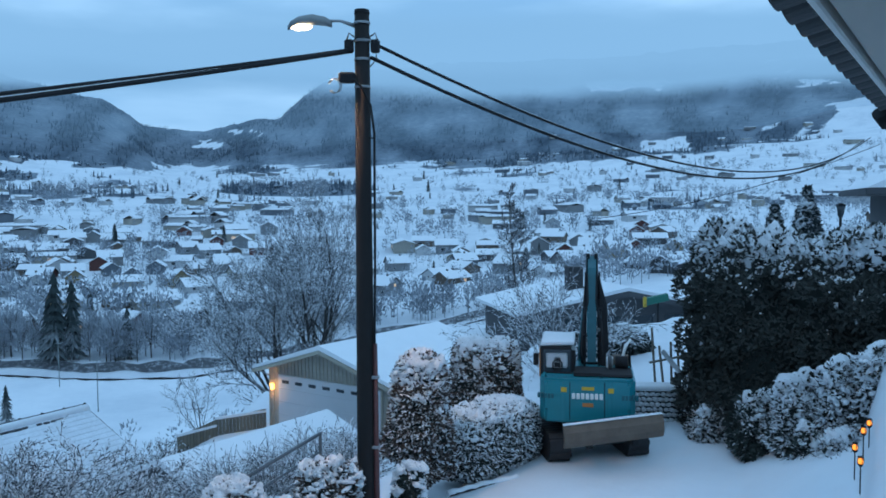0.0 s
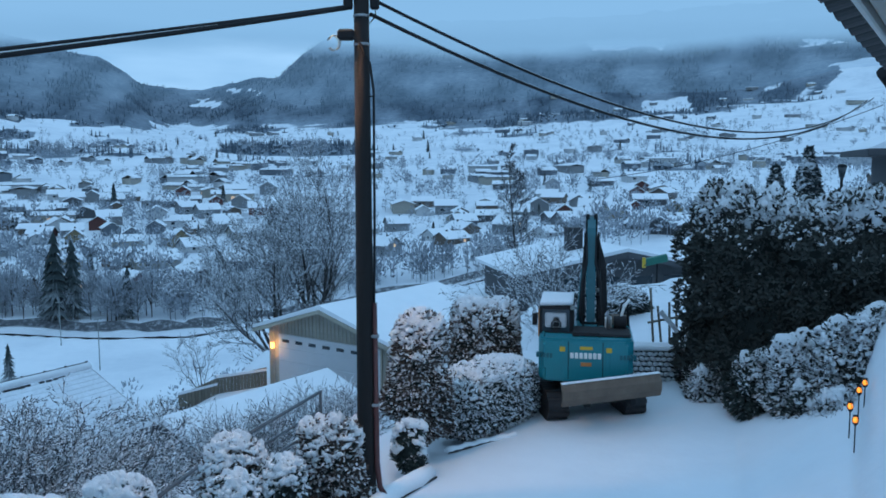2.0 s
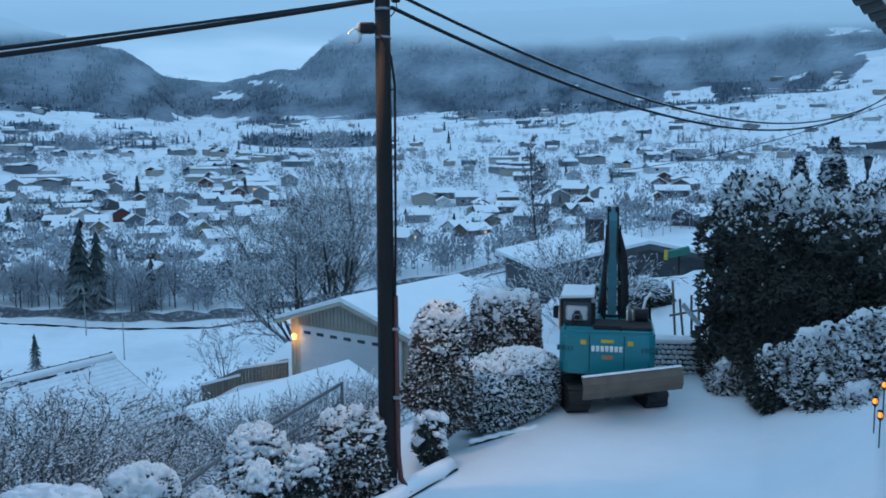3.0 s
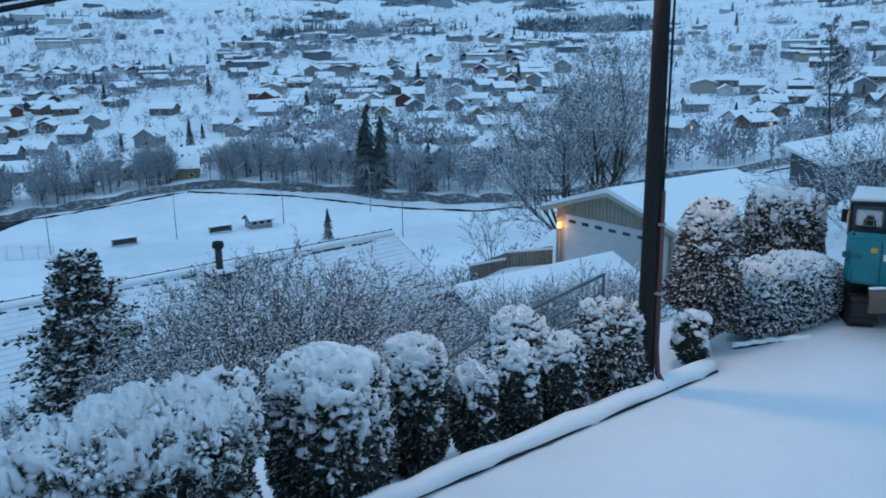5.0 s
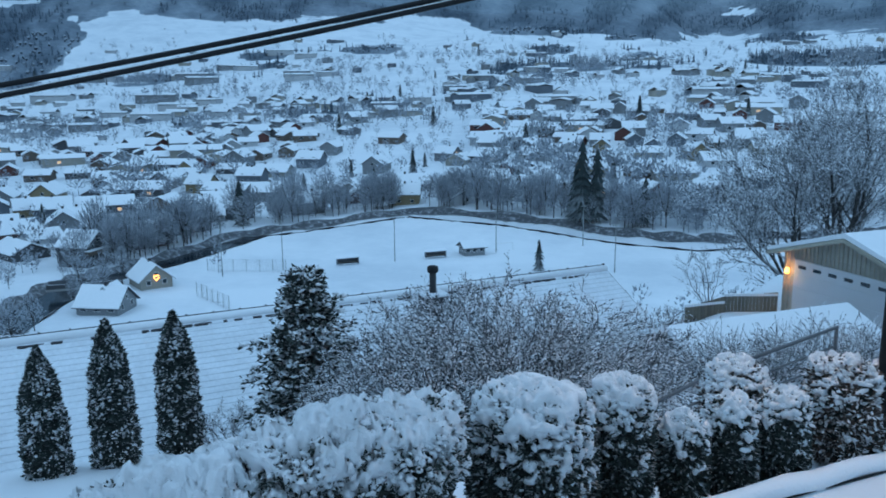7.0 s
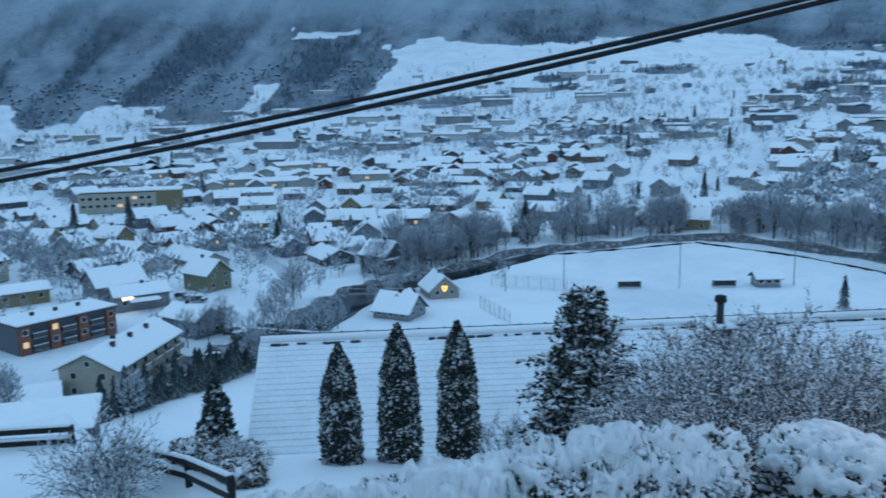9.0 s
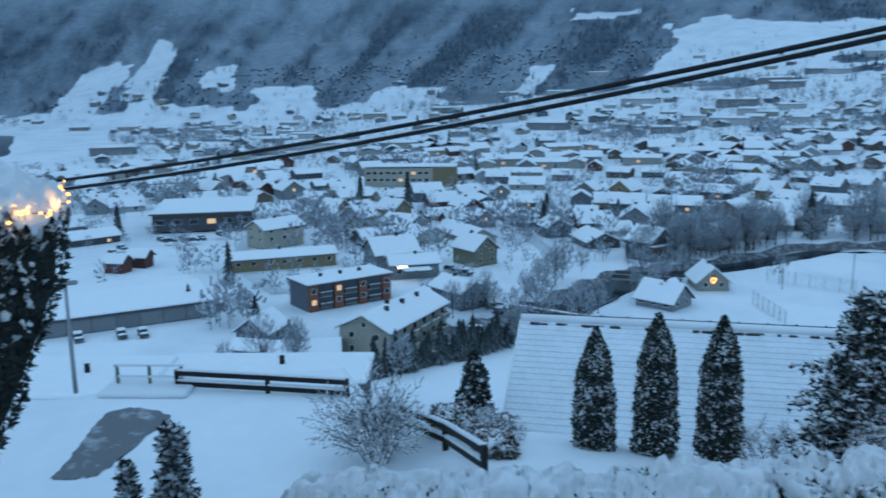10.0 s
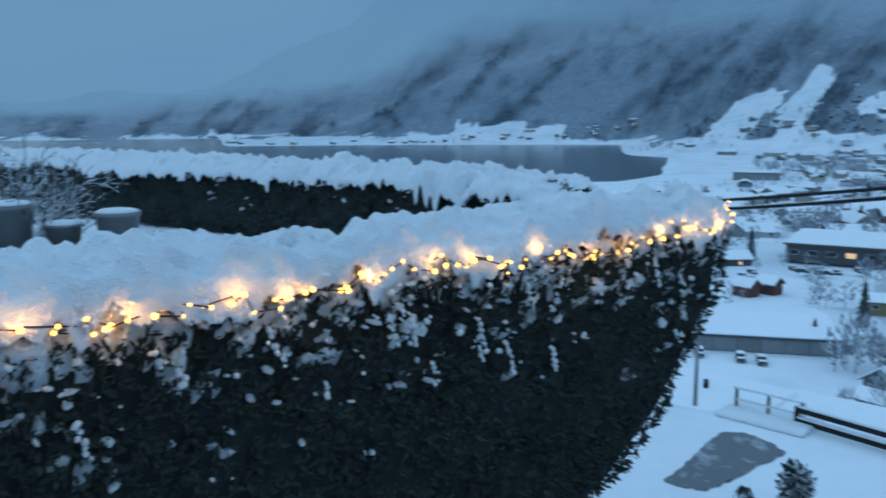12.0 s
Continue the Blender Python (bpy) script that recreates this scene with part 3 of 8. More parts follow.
def hedge_point(t, ca, sa, line, half, z0, z1, power, rough, size):
    """Places and outward directions on a clipped hedge: t along the line, ca and sa round its section."""
    line = np.asarray(line, float)
    seg = np.diff(line, axis=0)
    ln = np.linalg.norm(seg, axis=1)
    k = np.clip(np.searchsorted(np.cumsum(ln), np.clip(t, 0, ln.sum() - 1e-6)), 0, len(seg) - 1)
    start = np.concatenate([[0], np.cumsum(ln)])[k]
    d = seg[k] / ln[k][:, None]
    base = line[k] + d * (t - start)[:, None]
    side = np.stack([d[:, 1], -d[:, 0]], 1)
    over = np.maximum(0, np.maximum(-t, t - ln.sum())) / half
    w = np.sqrt(np.clip(1 - over ** 2, 0, 1))
    hgt = (z1 - z0) / 2
    s = (np.abs(ca) ** power + np.abs(sa) ** power) ** (-1 / power)
    ca, sa = ca * s, sa * s
    p = np.column_stack([base + side * (ca * half * w)[:, None], (z0 + z1) / 2 + sa * hgt * np.where(sa > 0, 0.9 + 0.1 * w, 1)])
    nrm = np.column_stack([side * (np.sign(ca) * np.abs(ca) ** (power - 1))[:, None] + d * (np.sign(t) * over)[:, None], np.sign(sa) * np.abs(sa) ** (power - 1)])
    nrm /= np.linalg.norm(nrm, axis=1, keepdims=True) + 1e-9
    return p + nrm * (rough * lumps(p, size))[:, None], nrm


def hedge_body(n, line, half, z0, z1, power=4.0, rough=0.06, size=0.5):
    """Places and outward directions strewn over a clipped hedge."""
    total = float(np.linalg.norm(np.diff(np.asarray(line, float), axis=0), axis=1).sum())
    t = RNG.uniform(-half, total + half, n)
    hgt = (z1 - z0) / 2
    a = RNG.uniform(-0.35 * math.pi, 1.35 * math.pi, n)
    ca, sa = np.cos(a), np.sin(a)
    q = RNG.random(n) < hgt / (hgt + half)
    sa = np.where(q, RNG.uniform(-1, 1, n), sa)
    ca = np.where(q, np.sign(ca) * np.sqrt(1 - np.clip(np.abs(sa), 0, 1) ** power) ** (1 / power), ca)
    return hedge_point(t, ca, sa, line, half, z0, z1, power, rough, size)


def hedge_shell(line, half, z0, z1, power, rough, size, step=0.03, rows=90):
    """The same body as a grid of faces."""
    total = float(np.linalg.norm(np.diff(np.asarray(line, float), axis=0), axis=1).sum())
    ts = np.arange(-half * 0.99, total + half, step)
    az = np.linspace(-0.3 * math.pi, 1.3 * math.pi, rows)
    t, a = (m.ravel() for m in np.meshgrid(ts, az, indexing="ij"))
    p, n = hedge_point(t, np.cos(a), np.sin(a), line, half, z0, z1, power, rough, size)
    i, j = np.meshgrid(np.arange(len(ts) - 1), np.arange(rows - 1), indexing="ij")
    f = np.stack([i * rows + j, i * rows + j + 1, (i + 1) * rows + j + 1, (i + 1) * rows + j], -1).reshape(-1, 4)
    return p, n, f


def clad(owner, p, n, leaf, leaf_size, mat, snow_n, snow_size, snow_low=0.35, snow_soft=0.5, droop=0.0, snow_mat=None, patch=0.35, bias=0.0):
    """Sprays of leaves over a body, and snow where it can lie; bias adds snow to chosen places."""
    leaf, snow_n, leaf_size, snow_size = int(leaf * 0.56), int(snow_n * 0.4), leaf_size * 0.95, snow_size * 0.62
    k = min(leaf, len(p))
    up = n[:k] + RNG.normal(size=(k, 3)) * 0.45 + (0, 0, 0.35 - droop)
    v, f = strewn(SPRAY_V, SPRAY_F, p[:k] - n[:k] * leaf_size * 0.45, up, leaf_size * RNG.uniform(0.5, 1.3, k))
    soup("foliage", v, f, mat, owner)
    chance = (n[:, 2] - snow_low) / snow_soft + lumps(p, patch) * 0.8 + RNG.normal(size=len(p)) * 0.25 + bias
    pick = np.where(chance > 0.5)[0]
    pick = pick[np.argsort(RNG.random(len(pick)))][:snow_n]
    vs, fs, base = [], [], 0
    for q in range(len(LUMPS_V)):
        part_pick = pick[q::len(LUMPS_V)]
        m = len(part_pick)
        if not m:
            continue
        s = snow_size * 1.1 * np.exp(RNG.normal(-0.2, 0.38, m))[:, None] * (1 + 0.3 * np.clip(n[part_pick, 2:3], 0, 1))
        sizes = np.concatenate([s * RNG.uniform(0.8, 1.7, (m, 1)), s * RNG.uniform(0.6, 1.2, (m, 1)), s * RNG.uniform(0.5, 0.95, (m, 1))], 1)
        v, f = strewn(LUMPS_V[q], LUMP_F, p[part_pick] + n[part_pick] * snow_size * 0.1, n[part_pick] * 0.7 + (0, 0, 0.8) + RNG.normal(size=(m, 3)) * 0.2, sizes)
        vs.append(v), fs.append(f + base)
        base += len(v)
    if vs:
        tagged(soup("snow", np.concatenate(vs), np.concatenate(fs), snow_mat or M["snow_clump"], owner, smooth=True), "clumps of fresh snow", kind="stuff")


bm_ball = bmesh.new()
bmesh.ops.create_icosphere(bm_ball, subdivisions=4, radius=1)
FINE_V = np.array([v.co[:] for v in bm_ball.verts])
FINE_F = np.array([[v.index for v in f.verts] for f in bm_ball.faces])
bm_ball.free()


# dark body under the leaf sprays, painting the shaded depth of the plant
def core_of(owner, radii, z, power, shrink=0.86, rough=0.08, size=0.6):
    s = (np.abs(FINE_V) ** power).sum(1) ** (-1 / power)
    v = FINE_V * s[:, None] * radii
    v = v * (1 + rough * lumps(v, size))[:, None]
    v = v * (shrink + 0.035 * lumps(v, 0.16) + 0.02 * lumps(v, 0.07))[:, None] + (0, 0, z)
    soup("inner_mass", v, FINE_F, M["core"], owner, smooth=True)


SHELLS = {}
for fine in (5, 6):
    bm_ball = bmesh.new()
    bmesh.ops.create_icosphere(bm_ball, subdivisions=fine, radius=1)
    SHELLS[fine] = np.array([v.co[:] for v in bm_ball.verts]), np.array([[v.index for v in f.verts] for f in bm_ball.faces])
    bm_ball.free()


def blanket(owner, p, n, faces, low, soft, thick=0.06, patch=0.2, climb=0.0, flat=1.0):
    """A sheet of snow over a body: it stands proud where snow lies and sinks under the leaves elsewhere."""
    q = p * (1, 1, flat)
    lie = (n[:, 2] - low) / soft + 0.25 * lumps(q, patch) + 0.75 * lumps(q, 0.17) + 0.6 * lumps(p, 0.085) + 0.55 * lumps(p, 0.045) + climb
    v = p + n * np.clip(np.where(lie > 0.1, (lie - 0.1) * 0.06, (lie - 0.1) * 0.3) + 0.012, -0.12, thick)[:, None] + np.column_stack([np.zeros((len(p), 2)), np.clip(lie - 0.6, 0, 1) * thick * 0.5])
    keep = (lie[faces] > -0.12).any(1)
    faces = faces[keep]
    ids, faces = np.unique(faces, return_inverse=True)
    tagged(soup("snow_blanket", v[ids], faces.reshape(int(keep.sum()), -1), M["snow_clump"], owner, smooth=True), "clinging blanket of fresh snow", kind="stuff")


def shrub(name, x, y, z, rx, ry, h, label, category="shrub", leaf=5000, leaf_size=0.1, mat="leaf", snow=900, snow_size=0.07, power=2.6, rough=0.08, low=0.35, soft=0.5, yaw=0, group="", droop=0.0, patch=0.35, climb=1.3, cover=None):
    ob = thing(name, pose(x, y, z, 0, 0, yaw), label, category, group)
    size = max(rx, h / 2) * 0.7
    p, n = ellipsoid(int(max(leaf, snow * 3) * 1.1), (rx, ry, h / 2), power, rough, size)
    p = p + (0, 0, h / 2)
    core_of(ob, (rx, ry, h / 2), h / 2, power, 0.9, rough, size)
    clad(ob, p, n, leaf, leaf_size, M[mat], snow, snow_size, low, soft, droop, patch=patch, bias=climb * (p[:, 2] / h - 0.62))
    if cover is not None:
        radii = np.array((rx, ry, h / 2))
        ball, faces = SHELLS[5 if group == "shrubs on the bank" else 6]
        v = ball * ((np.abs(ball) ** power).sum(1) ** (-1 / power))[:, None] * radii
        v = v * (1 + rough * lumps(v, size))[:, None]
        g = np.sign(ball) * np.abs(ball) ** (power - 1) / radii
        g = g / np.linalg.norm(g, axis=1, keepdims=True) * 0.6 + ball * 0.4
        blanket(ob, v + (0, 0, h / 2), g, faces, cover, 0.8, 0.085, 0.3, 0.9 * (v[:, 2] / h - 0.2))
    return ob


def cone_tree(name, x, y, z, r, h, label, leaf=4000, leaf_size=0.12, snow=700, snow_size=0.08, power=1.25, mat="leaf", low=0.1, group="", wild=0.12, category="conifer", column=0.0):
    """A conifer whose sprays stand on tiers round a stem."""
    ob = thing(name, pose(x, y, z), label, category, group)
    part("trunk", tube([(0, 0, -0.3), (0, 0, h * 0.5), (0, 0, h * 0.93)], [0.06 + 0.02 * h, 0.03 + 0.01 * h, 0.01], 7), M["bark"], ob)
    n = int(max(leaf, snow * 3))
    t = RNG.random(n) ** 0.75
    a = RNG.uniform(0, math.tau, n)
    prof = (np.clip((1 - t), 0, 1) ** power) * (1 - column) + column * np.clip(1 - t ** 5, 0, 1) * np.clip(0.55 + 2.5 * t, 0, 1)
    q = np.column_stack([np.cos(a), np.sin(a), t * 3])
    rad = r * prof * (1 + wild * 2.2 * lumps(q, 0.5)) * (0.75 + 0.3 * np.sqrt(RNG.random(n)))
    p = np.column_stack([np.cos(a) * rad, np.sin(a) * rad, h * (0.03 + 0.97 * t) - 0.12 * rad])
    nrm = np.column_stack([np.cos(a), np.sin(a), np.full(n, 0.45)])
    nrm /= np.linalg.norm(nrm, axis=1, keepdims=True)
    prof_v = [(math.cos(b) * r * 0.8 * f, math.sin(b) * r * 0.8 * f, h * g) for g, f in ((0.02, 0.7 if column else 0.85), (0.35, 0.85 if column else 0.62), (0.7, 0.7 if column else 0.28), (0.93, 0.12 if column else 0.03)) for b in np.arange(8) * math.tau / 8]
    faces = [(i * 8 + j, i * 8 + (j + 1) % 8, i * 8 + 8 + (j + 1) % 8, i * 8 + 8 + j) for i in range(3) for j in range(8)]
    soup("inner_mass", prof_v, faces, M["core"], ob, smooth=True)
    clad(ob, p, nrm, leaf, leaf_size, M[mat], snow, snow_size, low, 0.6, 0.25 if not column else 0.0, patch=0.3)
    return ob


def bough(rnd, p, d, length, radius, depth, out, kids=(1, 2), angle=0.7, rise=0.1, wander=0.1, shrink=0.58, segs=5):
    """A branch as straight pieces (start, end, two radii) with side branches set spirally along it."""
    roll = rnd.uniform(0, math.tau)
    for i in range(segs):
        d = (d + Vector((rnd.gauss(0, wander), rnd.gauss(0, wander), rnd.gauss(0, wander) + rise))).normalized()
        q = p + d * (length / segs)
        r0, r1 = radius * (1 - 0.75 * i / segs), radius * (1 - 0.75 * (i + 1) / segs)
        out.append((p, q, r0, r1))
        p = q
        if depth > 0 and (i or depth < 2):
            u = d.orthogonal().normalized()
            w = d.cross(u)
            for _ in range(rnd.randint(*kids)):
                roll += 2.4 + rnd.gauss(0, 0.4)
                a = angle * rnd.uniform(0.65, 1.3)
                e = d * math.cos(a) + (u * math.cos(roll) + w * math.sin(roll)) * math.sin(a)
                bough(rnd, p, e, length * shrink * (1 - 0.4 * i / segs) * rnd.uniform(0.7, 1.15), r1 * 0.62, depth - 1, out, kids, angle, rise, wander, shrink, max(3, segs - 1))
    return out


def limbs(name, pieces, mat, owner, thin=0.004):
    """Branch pieces as three-sided rods in one mesh."""
    a = np.array([p[:] for p, *_ in pieces])
    b = np.array([q[:] for _, q, *_ in pieces])
    r = np.maximum(np.array([[x, y] for *_, x, y in pieces]), thin)
    d = b - a
    d /= np.linalg.norm(d, axis=1, keepdims=True) + 1e-9
    u = np.cross(d, np.where(np.abs(d[:, 2:3]) > 0.9, [[1.0, 0, 0]], [[0, 0, 1.0]]))
    u /= np.linalg.norm(u, axis=1, keepdims=True) + 1e-9
    w = np.cross(d, u)
    v = []
    for k in range(3):
        c, s = math.cos(k * 2.094 + 0.52), math.sin(k * 2.094 + 0.52)
        off = c * u + s * w
        v += [a + off * r[:, :1], b + off * r[:, 1:]]
    fat = r[:, 0] > 2.2 * thin
    v = np.stack(v, 1)
    rods = v[fat].reshape(-1, 3)
    f = (np.array([[0, 2, 3, 1], [2, 4, 5, 3], [4, 0, 1, 5]])[None] + (np.arange(fat.sum()) * 6)[:, None, None]).reshape(-1, 4)
    # the finest twigs are flat slivers, turned at random
    slim = ~fat
    g = RNG.uniform(0, math.pi, slim.sum())[:, None]
    off = (np.cos(g) * u[slim] + np.sin(g) * w[slim]) * r[slim, :1] * 1.25
    sl = np.stack([a[slim] - off, b[slim] - off * 0.6, b[slim] + off * 0.6, a[slim] + off], 1).reshape(-1, 3)
    f2 = np.array([[0, 1, 2, 3]]) + (np.arange(slim.sum()) * 4)[:, None] + len(rods)
    return soup(name, np.concatenate([rods, sl]), np.concatenate([f, f2]), mat, owner)


def bare_tree(name, x, y, z, h, label, seed, group="", boughs=5, fork=0.3, spread=0.5, depth=3, mat="twig_grey", radius=0.0, thin=0.012, category="tree", lean=0.0, kids=(1, 2)):
    """A leafless tree: a trunk that forks into rising boughs, each with finer and finer branches."""
    rnd = random.Random(seed)
    ob = thing(name, pose(x, y, z), label, category, group)
    rad = radius or 0.016 * h
    trunk, crown = [], []
    p, d = Vector((0, 0, -0.4)), Vector((lean, 0, 1)).normalized()
    for i in range(6):
        d = (d + Vector((rnd.gauss(0, 0.05), rnd.gauss(0, 0.05), 0.02))).normalized()
        q = p + d * (h * fork + 0.4) / 6
        trunk.append((p, q, rad * (1.25 - 0.09 * i), rad * (1.16 - 0.09 * i)))
        p = q
        if i > 2:
            a = rnd.uniform(0, math.tau)
            bough(rnd, p, Vector((math.cos(a) * 0.9, math.sin(a) * 0.9, 0.7)).normalized(), h * 0.32 * rnd.uniform(0.7, 1.1), rad * 0.34, depth - 1, crown, kids, 0.7, 0.06)
    for k in range(boughs):
        a = k * math.tau / boughs + rnd.gauss(0, 0.3)
        tilt = spread * (rnd.uniform(0.6, 1.2) if k else 0.15)
        e = (d + Vector((math.cos(a) * tilt, math.sin(a) * tilt, 0))).normalized()
        bough(rnd, p, e, h * (1 - fork) * rnd.uniform(0.75, 1.0) * (1 if k else 1.05), rad * (0.62 if k else 0.75), depth, crown, kids, 0.62, 0.045, 0.09, 0.5, 7)
    part("trunk", tube([trunk[0][0]] + [c[1] for c in trunk], [trunk[0][2]] + [c[3] for c in trunk], 8), M["bark"], ob)
    tagged(limbs("limb", [c for c in crown if c[2] > 0.18 * rad], M["bark"], ob), "dark forking limbs", kind="stuff")
    limbs("crown", [c for c in crown if c[2] <= 0.18 * rad], M[mat], ob, thin)
    return ob


def leader_tree(name, x, y, z, h, width, label, seed, group="", mat="twig_grey", radius=0.14, thin=0.018, clear=0.3):
    """A leafless tree with one straight stem to the tip and rising side branches all along it."""
    rnd = random.Random(seed)
    ob = thing(name, pose(x, y, z), label, "tree", group)
    stem, crown = [], []
    p, d, n = Vector((0, 0, -0.4)), Vector((0, 0, 1)), 26
    for i in range(n):
        t = i / n
        d = (d + Vector((rnd.gauss(0, 0.025), rnd.gauss(0, 0.025), 0.05))).normalized()
        q = p + d * (h + 0.4) / n
        stem.append((p, q, radius * (1.1 - t), radius * (1.1 - t - 1 / n)))
        p = q
        if t > clear:
            for _ in range(3):
                a = rnd.uniform(0, math.tau)
                full = math.sin(math.pi * min(1, 0.25 + 0.75 * (t - clear) / (1 - clear))) ** 0.7
                bough(rnd, p, Vector((math.cos(a), math.sin(a), 0.75 + 0.6 * t)).normalized(), max(0.7, width * 0.72 * full) * rnd.uniform(0.6, 1.1), radius * 0.34 * (1.15 - t), 2, crown, (1, 2), 0.65, 0.03, 0.08, 0.52, 6)
    part("trunk", tube([stem[0][0]] + [c[1] for c in stem], [stem[0][2]] + [max(c[3], 0.012) for c in stem], 7), M["bark"], ob)
    limbs("crown", crown, M[mat], ob, thin)
    return ob


def shaggy_conifer(name, x, y, z, r, h, label, seed, branches=90, spray=0.16, group="", snow=0.07, lean=0.25):
    """A conifer of separate drooping branches, each with sprays and snow."""
    rnd = random.Random(seed)
    ob = thing(name, pose(x, y, z), label, "conifer", group)
    part("trunk", tube([(0, 0, -0.4), (0.03, 0, h * 0.5), (0, 0.02, h * 0.97)], [0.05 + 0.02 * h, 0.03 + 0.01 * h, 0.012], 7), M["bark"], ob)
    p, up, lie = [], [], []
    rods = []
    for k in range(branches):
        t = (k + 0.5) / branches
        t = 0.04 + 0.93 * t
        a = k * 2.39996 + rnd.gauss(0, 0.25)
        reach = r * ((1 - t) ** 0.85 * 0.95 + 0.07) * rnd.uniform(0.5, 1.45)
        q = Vector((0, 0, h * t))
        d = Vector((math.cos(a), math.sin(a), 0.5 * lean + 0.9 * t))
        n = 7
        for i in range(n):
            e = q + d.normalized() * reach / n
            rods.append((q, e, 0.022 * (1 - i / n) + 0.006, 0.02 * (1 - i / n) + 0.005))
            q = e
            d.z -= 0.17 if i < 4 else -0.12
            for j in range(4 + int(3 * (1 - t))):
                side = Vector((rnd.gauss(0, 1), rnd.gauss(0, 1), rnd.gauss(0, 0.55))) * (0.16 + 0.1 * (1 - t)) * (1 - 0.5 * i / n) * min(1, r / 0.8)
                c = q + side * 0.8
                p.append(c[:]), up.append((d.normalized() * 0.9 + side * 3 + Vector((0, 0, 0.15)))[:])
                lie.append(rnd.random() < 0.4 and side.z > -0.03)
    p, up, lie = np.array(p), np.array(up), np.array(lie)
    limbs("branch_frame", rods, M["bark"], ob, 0.006)
    v, f = strewn(SPRAY_V, SPRAY_F, p, up, spray * RNG.uniform(0.7, 1.35, len(p)))
    soup("foliage", v, f, M["leaf"] if r > 0.8 else M["spruce"], ob)
    q = p[lie] + (0, 0, spray * 0.42)
    sz = snow * RNG.uniform(0.5, 1.3, len(q))
    v, f = strewn(LUMP_V, LUMP_F, q, np.tile([0, 0, 1.0], (len(q), 1)) + RNG.normal(size=(len(q), 3)) * 0.25, np.column_stack([sz * 1.5, sz * 1.1, sz * 0.7]))
    tagged(soup("snow", v, f, M["snow_clump"], ob, smooth=True), "clumps of fresh snow", kind="stuff")
    return ob


# ---- kerbs and drive edge ----
def kerb(pts, z, label, heap=0.15):
    ob = thing("timber_kerb", pose(0, 0, 0), label, "kerb", "kerbs along the drive")
    part("beam", tube([(x, y, z) for x, y in pts], 0.02, 8), M["wood_dark"], ob)
    bm = bmesh.new()
    fine = [(Vector(a).lerp(Vector(b), k / 8)) for a, b in zip(pts, pts[1:]) for k in range(8)] + [Vector(pts[-1])]
    add_tube(bm, [(p.x - 0.73 * heap + 0.02 * math.sin(i * 2.3), p.y + 0.46 * heap, z + 0.46 * heap + 0.015 * math.sin(i * 1.7)) for i, p in enumerate(fine)], [heap * (1 + 0.09 * math.sin(i * 1.1) + 0.05 * math.sin(i * 2.9)) for i in range(len(fine))], 10)
    part("snow", bm, M["snow"], ob, "rounded ridge of snow")
    return ob


kerb([(-6.6, 3.6), (-5.1, 5.9), (-3.67, 8.15), (-1.97, 10.9), (-0.12, 13.88)], 0.02, "snow-capped dark timber kerb along the drive")
kerb([(0.1, 15.2), (0.75, 15.7), (1.5, 16.15)], -0.02, "thin snow-capped log at the drive's edge", 0.06)

# ---- utility pole with street lamp, and cables ----
POLE = Vector((-1.22, 12.85, 0))
pole = thing("utility_pole", pose(*POLE), "dark tarred wooden utility pole with a lit street lamp", "utility pole")
part("shaft", tube([(0, 0, -0.5), (0, 0, 2.5), (0, 0, 5.5), (0, 0, 8.32)], [0.15, 0.138, 0.124, 0.112], 18), M["wood_dark"], pole)
part("cap", tube([(0, 0, 8.31), (0, 0, 8.37)], [0.122, 0.11], 18), M["black"], pole)
for zz in (8.17, 7.9, 7.62, 7.2):
    part("steel_band", tube([(0, 0, zz - 0.02), (0, 0, zz + 0.02)], 0.126, 18), M["steel"], pole)
part("lamp_bracket", tube([(-0.08, 0, 8.12), (-0.32, -0.02, 8.2), (-0.52, -0.03, 8.2)], [0.035, 0.022, 0.022], 8), M["steel"], pole)
head = bmesh.new()
hull = [(-0.46, 8.15, 0.07, 0.06), (-0.56, 8.18, 0.11, 0.09), (-0.75, 8.2, 0.14, 0.11), (-0.95, 8.18, 0.13, 0.1), (-1.08, 8.14, 0.09, 0.07), (-1.13, 8.11, 0.03, 0.03)]
rings = [[head.verts.new((x, w * math.cos(a), z + (h if math.sin(a) > 0 else 0.045) * math.sin(a))) for a in np.arange(12) * math.tau / 12] for x, z, w, h in hull]
for ra, rb in zip(rings, rings[1:]):
    for k in range(12):
        head.faces.new((ra[k], ra[(k + 1) % 12], rb[(k + 1) % 12], rb[k]))
head.faces.new(rings[0]), head.faces.new(rings[-1])
lamp_head = part("lamp_head", head, M["lamp_grey"], pole, "grey street lamp hood", smooth=True)
lens = bmesh.new()
bmesh.ops.create_uvsphere(lens, u_segments=14, v_segments=8, radius=1)
solid(lens, Matrix.Translation((-0.93, 0, 8.115)) @ Matrix.Diagonal((0.17, 0.09, 0.05, 1)))
part("lamp_lens", lens, M["lamp_light"], lamp_head, "glowing warm lens", smooth=True)
for sx in (-1, 1):
    part("cable_clamp", box(sx * 0.2 - 0.07, sx * 0.2 + 0.07, -0.06, 0.06, 7.72, 7.92, 0.025), M["black"], pole)
    part("clamp_hook", tube([(sx * 0.1, 0, 7.95), (sx * 0.2, 0, 8.02), (sx * 0.24, 0, 7.9)], 0.015, 6), M["steel"], pole)
part("loop_wire", tube([(-0.2, -0.04, 7.85), (-0.05, -0.14, 7.93), (0.12, -0.13, 7.92), (0.2, -0.05, 7.85), (0.22, -0.03, 7.62), (0.13, -0.08, 7.5)], 0.01, 5), M["black"], pole)
